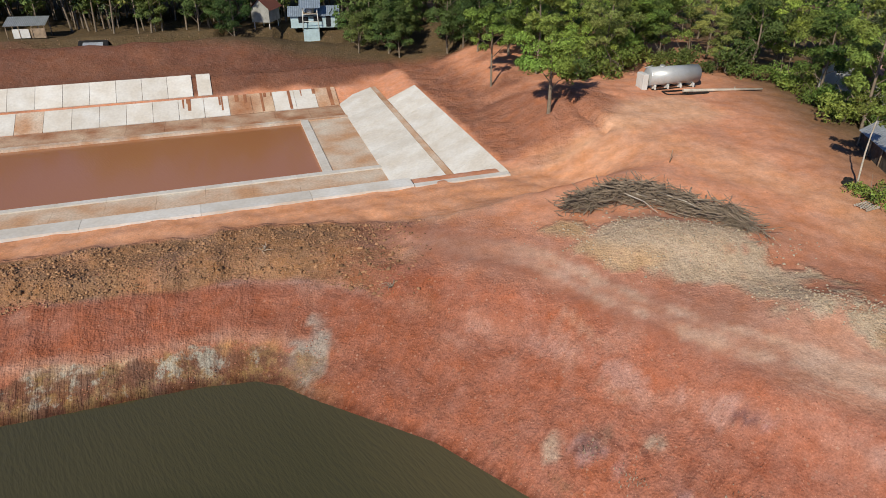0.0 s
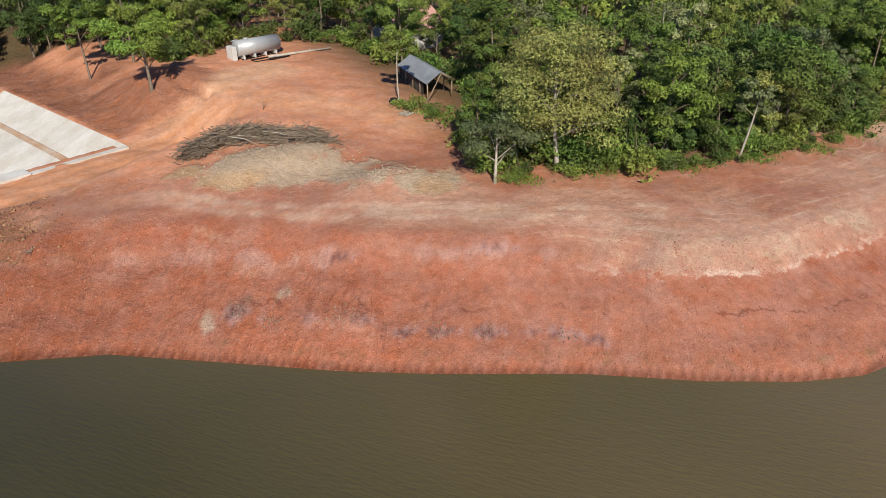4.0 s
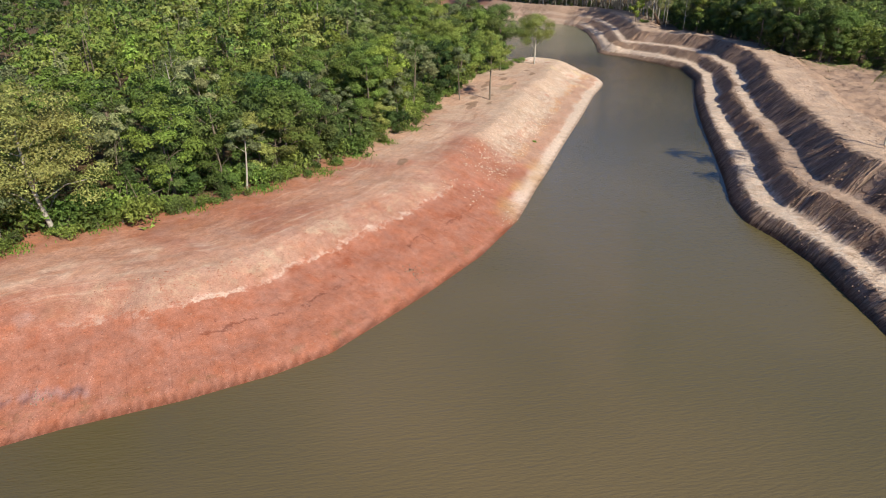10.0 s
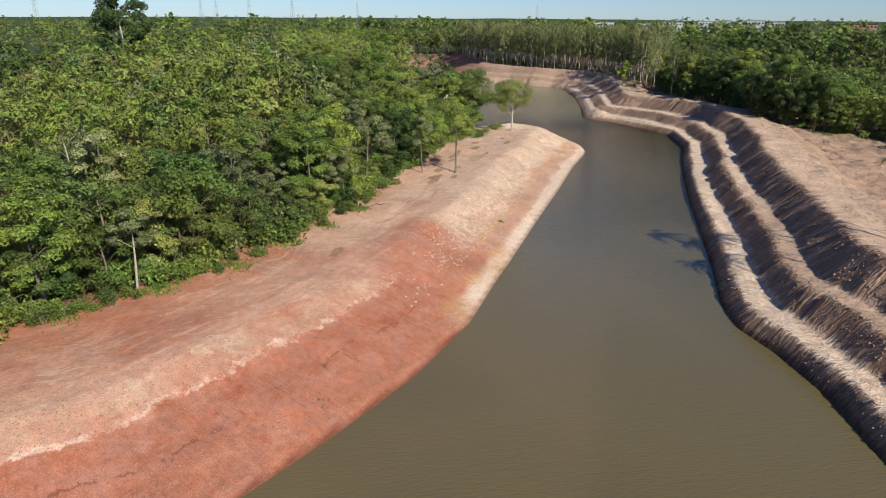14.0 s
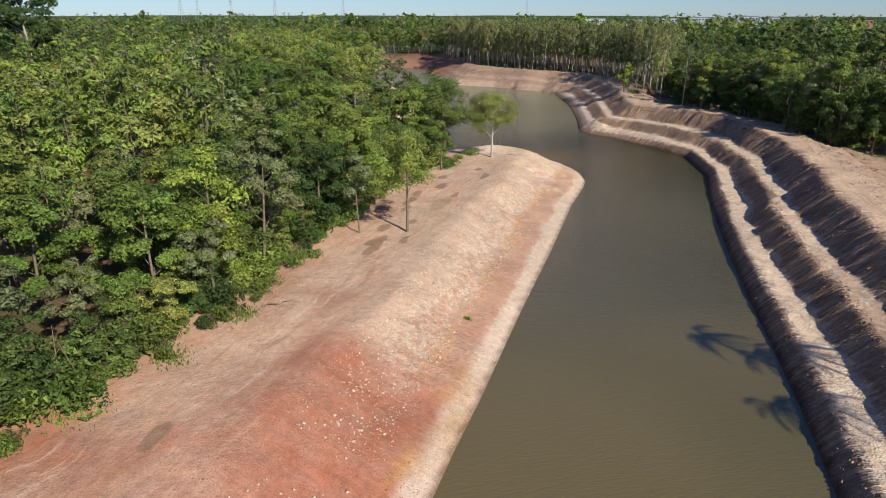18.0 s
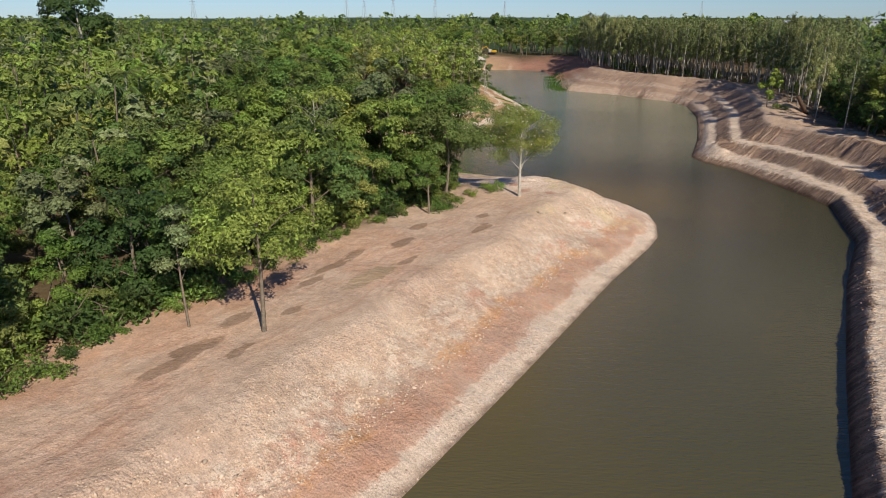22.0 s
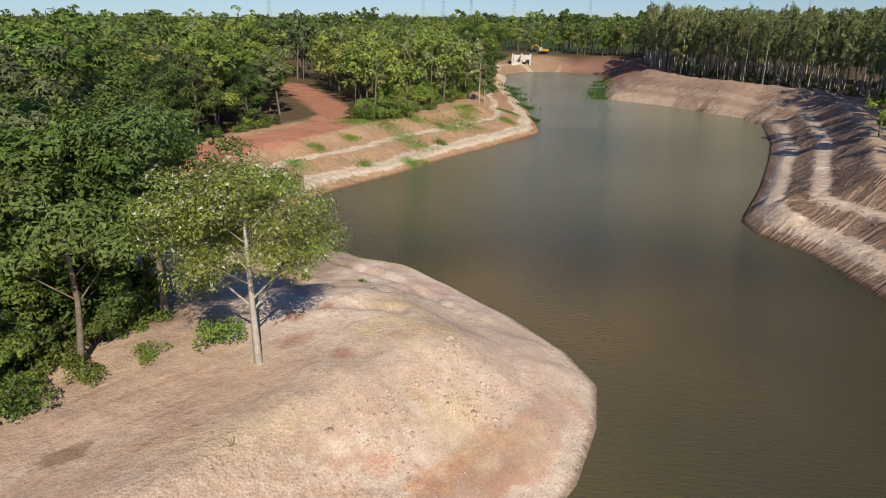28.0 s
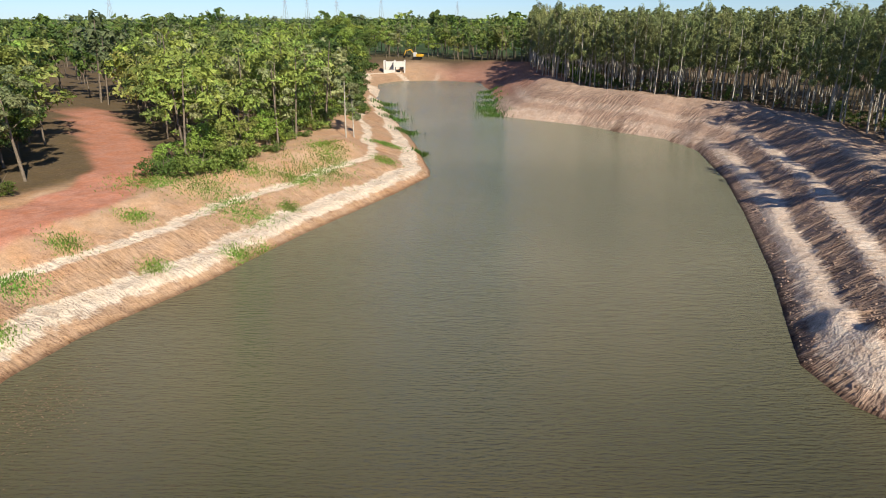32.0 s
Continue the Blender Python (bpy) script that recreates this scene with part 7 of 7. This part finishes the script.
part("stem", rod((0.4, 0, -0.3), (-3.2, 0.4, 4.0), 0.5, 12, 0.38), wear("dark_bark", (0.13, 0.08, 0.055), scale=2, amount=0.4), fallen)
part("root", rod((0.2, 0.3, 0.3), (4.6, 0.8, 0.3), 0.42, 9, 0.3), BARK, fallen)
part("root", rod((0.3, -0.3, 0.2), (3.2, -1.3, 0.1), 0.32, 9, 0.15), BARK, fallen)
tagged(fallen, "dark uprooted leaning stump behind the cut bank", "fallen tree")


def stone_material(name, colour, spread=0.3):
    m, t, b = material(name, colour, 0.9)
    n, link = t.nodes, t.links.new
    geo, hsv, mp = n.new("ShaderNodeNewGeometry"), n.new("ShaderNodeHueSaturation"), n.new("ShaderNodeMapRange")
    mp.inputs["To Min"].default_value, mp.inputs["To Max"].default_value = 1 - spread, 1 + spread
    link(geo.outputs["Random Per Island"], mp.inputs["Value"])
    hsv.inputs["Color"].default_value = (*colour, 1)
    link(mp.outputs["Result"], hsv.inputs["Value"])
    link(hsv.outputs["Color"], b.inputs["Base Color"])
    return m


OCTA_V = np.array([(1, 0, 0), (-1, 0, 0), (0, 1, 0), (0, -1, 0), (0, 0, 1), (0, 0, -1)], float)
OCTA_F = np.array([(0, 2, 4), (2, 1, 4), (1, 3, 4), (3, 0, 4), (2, 0, 5), (1, 2, 5), (3, 1, 5), (0, 3, 5)])


def stones(name, label, x, y, size, mat, seed):
    """Loose lumps, each an uneven eight-sided stone half sunk in the earth."""
    rng = np.random.RandomState(seed)
    n = len(x)
    v = OCTA_V[None] * rng.uniform(0.55, 1.3, (n, 6, 1)) + rng.normal(size=(n, 6, 3)) * 0.18
    v = v * (size[:, None, None]) * rng.uniform(0.7, 1.3, (n, 1, 3)) * np.array((1, 1, 0.75))
    a = rng.uniform(0, 6.28, n)
    c, s = np.cos(a)[:, None], np.sin(a)[:, None]
    z = height(x, y)
    v = np.stack([v[..., 0] * c - v[..., 1] * s + x[:, None], v[..., 0] * s + v[..., 1] * c + y[:, None], v[..., 2] + (z + 0.15 * size)[:, None]], -1)
    f = OCTA_F[None] + 6 * np.arange(n)[:, None, None]
    return tagged(new(name, raw_mesh(name, v.reshape(-1, 3), f.reshape(-1, 3), [mat])), label, "stones", kind="stuff")


def on_bank(line, lo, hi, n, rng, s_lo, s_hi):
    """n places between lo and hi metres inland, along the part of a shore whose x lies between s_lo and s_hi."""
    pts = np.array([p for p in line if s_lo - 25 <= p[0] <= s_hi + 25])
    xs, ys = [], []
    while len(xs) < n:
        k = rng.randint(0, len(pts) - 1, 4000)
        w = np.hypot(*(pts[k + 1] - pts[k]).T)
        ok = rng.rand(4000) < w / 40
        k = k[ok]
        a, b = pts[k], pts[k + 1]
        f = rng.rand(len(k), 1)
        way = (b - a) / np.hypot(*(b - a).T)[:, None]
        off = rng.uniform(lo, hi, (len(k), 1))
        p = a + (b - a) * f + np.stack([-way[:, 1], way[:, 0]], -1) * off
        good = (p[:, 0] > s_lo) & (p[:, 0] < s_hi) & ~inside(p[:, 0], p[:, 1], SHORE)
        xs += list(p[good, 0])
        ys += list(p[good, 1])
    return np.array(xs[:n]), np.array(ys[:n])


S_RNG = np.random.RandomState(12)
x, y = S_RNG.uniform(-48, 0, 30000), S_RNG.uniform(30, 60, 30000)
ru, rv = to_basin(x, y)
far_in = near_line(x, y, LEFT_ALL)[0]
ok = (rv < np.interp(ru, [-25, -15, -5], [-4.2, -7.0, -8.9])) & (far_in > 8.3 + 0.5 * wave(x, y, 2.0, 1)) & (y > 38) & (S_RNG.rand(len(x)) > smooth(x, -9, 0))
x, y = x[ok], y[ok]
stones("rubble", "brown clods and rubble tipped below the road", x, y, S_RNG.uniform(0.03, 0.12, len(x)) * S_RNG.choice([1, 1, 1, 1, 1.9], len(x)), stone_material("clod_brown", (0.29, 0.165, 0.09), 0.5), 1)
x, y = on_bank(LEFT_ALL, 0.2, 12, 9000, S_RNG, -30, 88)
stones("gravel", "small red and pinkish stones on the red bank", x, y, S_RNG.uniform(0.02, 0.075, len(x)), stone_material("gravel_red", (0.37, 0.155, 0.10), 0.3), 2)
x, y = on_bank(LEFT_ALL, 3.5, 11, 5200, S_RNG, 84, 176)
stones("gravel", "pale broken stones on the sandy bank", x, y, S_RNG.uniform(0.02, 0.075, len(x)), stone_material("gravel_pale", (0.55, 0.41, 0.30), 0.35), 3)
x, y = on_bank(LEFT_ALL, 4.2, 9.6, 6200, S_RNG, 68, 174)
ok = (wave(x, y, 3.0, 2) + 0.6 * wave(x, y, 8, 1) > -0.05) & (S_RNG.rand(len(x)) < smooth(x, 66, 118))
x, y = x[ok], y[ok]
stones("gravel", "whitish broken rock along the sandy slope", x, y, S_RNG.uniform(0.03, 0.13, len(x)) * S_RNG.choice([1, 1, 1, 1.5], len(x)), stone_material("rock_pale", (0.56, 0.43, 0.33), 0.3), 7)
x, y = on_bank(LEFT_ALL, 0.1, 1.6, 1800, S_RNG, 74, 184)
stones("gravel", "whitish shingle along the waterline", x, y, S_RNG.uniform(0.02, 0.085, len(x)), stone_material("shingle", (0.52, 0.41, 0.33), 0.25), 4)
x, y = on_bank(RIGHT_ALL, 0.3, 12.8, 24000, S_RNG, 66, 300)
dw = inland(x, y)[7]
ok = (dw < 1.5) | ((dw > 4.5) & (dw < 7.2)) | ((dw > 9.4) & (dw < 12.9))
x, y = x[ok], y[ok]
stones("clods", "dark brown clods on the freshly cut bank", x, y, S_RNG.uniform(0.03, 0.11, len(x)) * S_RNG.choice([1, 1, 1, 1.6], len(x)), stone_material("clod_dark", (0.32, 0.22, 0.165), 0.35), 5)
x, y = on_bank(RIGHT_ALL, 15.5, 32, 3600, np.random.RandomState(31), 66, 262)
stones("clods", "rough brown clods strewn over the cleared field", x, y, np.random.RandomState(32).uniform(0.04, 0.17, len(x)), stone_material("clod_field", (0.38, 0.265, 0.195), 0.3), 8)
hx, hy = S_RNG.normal(size=1400), S_RNG.normal(size=1400)
x, y = np.concatenate([18 + hx[:900] * 4.2, 26.5 + hx[900:] * 2.6]), np.concatenate([44 - 0.2 * hx[:900] * 4.2 + hy[:900] * 1.9, 34.8 - 0.45 * hx[900:] * 2.6 + hy[900:] * 1.1])
stones("clods", "grey-green clay lumps on the heap", x, y, S_RNG.uniform(0.03, 0.13, len(x)), stone_material("clod_clay", (0.38, 0.31, 0.23), 0.25), 6)


def grass_patch(name, label, spots, mat, tall=0.5, per=260, seed=1, loose=0.8):
    rng = np.random.RandomState(seed)
    xs, ys = [], []
    for px, py, r in spots:
        xs.append(px + rng.normal(size=int(per * r)) * r * loose), ys.append(py + rng.normal(size=int(per * r)) * r * loose)
    x, y = np.concatenate(xs), np.concatenate(ys)
    ok = ~inside(x, y, SHORE) | (tall > 0.8)
    x, y = x[ok], y[ok]
    z = np.maximum(height(x, y), -0.05)
    n = len(x)
    a, lean, h = rng.uniform(0, 6.28, n), rng.uniform(0.1, 0.6, n), tall * rng.uniform(0.5, 1.2, n)
    c, s = np.cos(a), np.sin(a)
    w = 0.035 + 0.035 * tall
    base_p = np.stack([x, y, z - 0.03], -1)
    side = np.stack([-s * w, c * w, 0 * s], -1)
    mid = base_p + np.stack([c * lean * h * 0.4, s * lean * h * 0.4, h * 0.6], -1)
    tip = base_p + np.stack([c * lean * h, s * lean * h, h], -1)
    v = np.stack([base_p - side, base_p + side, mid + side * 0.8, tip, mid - side * 0.8], 1)
    f = np.arange(5 * n).reshape(-1, 5)
    return tagged(new(name, raw_mesh(name, v.reshape(-1, 3), f, [mat])), label, "grass", kind="stuff")


grass_patch("grass", "fresh green grass tufts on the second bank", [(216, 101.5, 2.2), (220.5, 97, 1.8), (221, 91, 2.0), (232.8, 96.4, 1.6), (238.5, 98, 2.4), (217.3, 82.4, 0.9), (214.3, 83, 0.8), (206, 84, 0.7), (191, 80, 0.9), (195, 86, 1.1), (187, 84, 1.2), (201, 90, 0.9), (209, 92.5, 0.8), (246, 104, 1.6), (227, 90.5, 0.7), (252, 98, 1.0), (263, 108, 1.4), (183.5, 81, 1.0), (228, 99, 1.5), (243, 101, 1.5)], GRASS, 0.24, 900, 1, 1.0)
grass_patch("grass", "grass creeping along the edge of the cracked spit", [(169.8, 55.6, 1.0), (171.6, 53.2, 0.7), (173, 49.5, 0.4), (180.6, 54.6, 0.8), (182, 52.2, 0.5), (174.2, 46, 0.3), (176, 40, 0.3)], GRASS, 0.35, 240, 2)
grass_patch("reeds", "green reeds standing at the waterline", [(319, 123, 2.2), (325, 129, 2.2), (331, 133.5, 2.2), (340, 139, 2.4), (352, 147.5, 2.4), (364, 156, 2.4), (284, 121.5, 1.8), (297, 137, 2.0), (306, 148, 2.2), (318, 161, 2.4), (268, 104, 1.0)], GRASS, 0.85, 110, 3)
grass_patch("grass", "low weeds at the foot of the woods", [(44, 27, 1.2), (52, 23.4, 1.2), (60, 21, 1.2), (68, 19.6, 1.4), (76, 20.4, 1.2), (84, 20.6, 1.0), (92, 21.2, 1.0), (37, 29, 1.0), (39.5, 46, 1.4), (38, 49, 1.0), (107.2, 7.4, 0.2), (204, -24, 4), (198, -36, 5), (206, -42, 5), (212, -30, 4), (222, -20, 4)], GRASS, 0.3, 260, 4)
grass_patch("dry_weeds", "dry brown weeds and roots on the red bank", [(57.4, -0.1, 0.7), (14.8, 22.6, 0.9), (10.4, 25.2, 0.7), (20.3, 17.7, 0.5), (23.3, 15.9, 0.6), (27.9, 12.9, 0.5), (8.3, 27.2, 0.6)], DEADWOOD, 0.22, 80, 5)
gx, gy = S_RNG.normal(size=700), S_RNG.normal(size=700)
bits_x, bits_y = 190.5 + gx * 2.2 + gy * 1.2, 70.0 + gx * 2.2 - gy * 1.2
ok = inside(bits_x, bits_y, SHORE)
v, f = leaves(np.stack([bits_x[ok], bits_y[ok], np.full(ok.sum(), 0.03)], -1), 0.09, S_RNG, 0.97)
tagged(new("floating_leaves", raw_mesh("floating_leaves", v, f, [stone_material("drift", (0.17, 0.115, 0.07), 0.4)])), "drift of brown leaves floating in the cove", "floating debris", kind="stuff")

# ---- far end ----


def culvert():
    ob = base("culvert", 383.6, 217.2, 0.8, math.degrees(math.atan2(213.7 - 220.6, 386.3 - 380.8)))
    W, D, H = 8.8, 6.0, 6.3
    part("base_slab", box(0, 2.6, 0.2, W + 0.6, D + 1, 0.5, 0.04), CONCRETE, ob)
    for k, x_off in enumerate((-W / 2 + 0.25, 0, W / 2 - 0.25)):
        part("wall", box(x_off, D / 2, H / 2 + 0.3, 0.6, D, H, 0.04), CONCRETE, ob)
    part("back_wall", box(0, D - 0.2, H / 2, W, 0.35, H - 0.6, 0.04), CONCRETE, ob)
    part("front_panel", box(-W / 4, 0.2, 1.6, W / 2 - 0.5, 0.35, 2.8, 0.04), CONCRETE, ob)
    part("front_panel", box(W / 4, 0.2, 5.2, W / 2 - 0.5, 0.35, 2.2, 0.04), CONCRETE, ob)
    # dark panel added for the shade inside the open cell
    part("gate", box(W / 4 - 0.6, 0.5, 1.5, 1.6, 0.2, 2.4, 0.04), DARK_GLASS, ob)
    tagged(ob, "raw concrete box culvert with two cells at the dam", "culvert")


culvert()


def excavator(x, y, turn):
    ob = base("excavator", x, y, None, turn)
    for s in (-1, 1):
        t = part("track", box(0, s * 1.2, 0.5, 4.2, 0.6, 0.95, 0.3), RUBBER, ob)
        part("track_guard", box(0, s * 1.2, 0.98, 3.2, 0.62, 0.08), BLACK_STEEL, t)
    part("turntable", rod((0, 0, 0.9), (0, 0, 1.2), 1.0, 16), BLACK_STEEL, ob)
    part("body", box(-0.9, 0, 1.85, 3.0, 2.7, 1.2, 0.12), YELLOW, ob)
    part("counterweight", box(-2.5, 0, 1.8, 0.8, 2.6, 1.1, 0.25), YELLOW, ob)
    cab = part("cab", box(0.9, 0.8, 2.2, 1.5, 1.1, 1.9, 0.1), WHITE, ob, "pale cab with dark windows")
    part("window", box(0.95, 0.8, 2.5, 1.53, 0.9, 0.9, 0.04), DARK_GLASS, cab)
    part("boom", rod((1.0, -0.4, 1.8), (3.4, -0.4, 4.4), 0.32, 6, 0.28), YELLOW, ob)
    part("boom", rod((3.4, -0.4, 4.4), (5.6, -0.4, 3.7), 0.28, 6, 0.24), YELLOW, ob)
    part("arm", rod((5.6, -0.4, 3.9), (6.6, -0.4, 1.5), 0.22, 6, 0.18), YELLOW, ob)
    part("bucket", box(6.4, -0.4, 1.0, 0.9, 1.1, 0.9, 0.2), BLACK_STEEL, ob)
    part("ram", rod((1.6, -0.4, 1.7), (3.0, -0.4, 3.6), 0.09, 6), TIN, ob)
    tagged(ob, "yellow crawler excavator with raised boom on the dam", "excavator")


excavator(420, 236, 118)


def pylon(x, y, tall):
    ob = base("pylon", x, y)
    for sx in (-1, 1):
        for sy in (-1, 1):
            part("leg", rod((sx * tall * 0.09, sy * tall * 0.09, 0), (sx * 0.5, sy * 0.5, tall), 0.22, 4), GALV, ob)
    for k in range(6):
        z0, z1 = tall * k / 6.5, tall * (k + 1) / 6.5
        a, b = tall * 0.09 * (1 - k / 6.5) + 0.4, tall * 0.09 * (1 - (k + 1) / 6.5) + 0.4
        part("brace", rod((-a, -a, z0), (b, b, z1), 0.14, 4), GALV, ob)
        part("brace", rod((a, -a, z0), (-b, b, z1), 0.14, 4), GALV, ob)
    for k in range(3):
        part("crossarm", rod((-6.5 + k, 0, tall * (0.76 + 0.1 * k)), (6.5 - k, 0, tall * (0.76 + 0.1 * k)), 0.22, 4), GALV, ob)
    tagged(ob, "distant steel lattice power pylon on the skyline", "pylon", "pylons on the skyline")


for px, r in ((104, 1350), (380, 1500), (405, 1750), (460, 1550), (532, 1500), (640, 1900), (940, 2000)):
    a = radians(28.9) - math.atan((px - 784) / 1165)
    pylon(19 + r * math.cos(a), -30 + r * math.sin(a), 44 + r * 0.008)

for px, wide, tall_b, mat in ((1052, 44, 29, WHITE_BLOCK), (1118, 30, 27, WHITE_BLOCK), (1170, 44, 30, WHITE_BLOCK), (1235, 56, 32, WHITE_BLOCK), (1257, 16, 34, WHITE_BLOCK), (1300, 46, 34, WHITE_BLOCK), (1340, 34, 32, WHITE_BLOCK), (1485, 50, 29, RED_TILE)):
    a = radians(28.9) - math.atan((px - 784) / 1165)
    bx, by = 19 + 1500 * math.cos(a), -30 + 1500 * math.sin(a)
    tall_b -= 8
    ob = base("building", bx, by, 0, math.degrees(a) + 90)
    part("wall", box(0, 0, tall_b / 2, wide, 20, tall_b, 0), WHITE_BLOCK if mat is WHITE_BLOCK else PINK_TILE, ob)
    part("roof", box(0, 0, tall_b + 0.6, wide + 1.5, 21, 1.2, 0), TIN if mat is WHITE_BLOCK else RED_TILE, ob)
    for k in range(int(wide / 6)):
        part("window", box(-wide / 2 + 3 + 6 * k, 10.05, tall_b - 4, 3.2, 0.2, 2.2, 0), DARK_GLASS, ob)
    tagged(ob, "long pale building block on the skyline", "building")
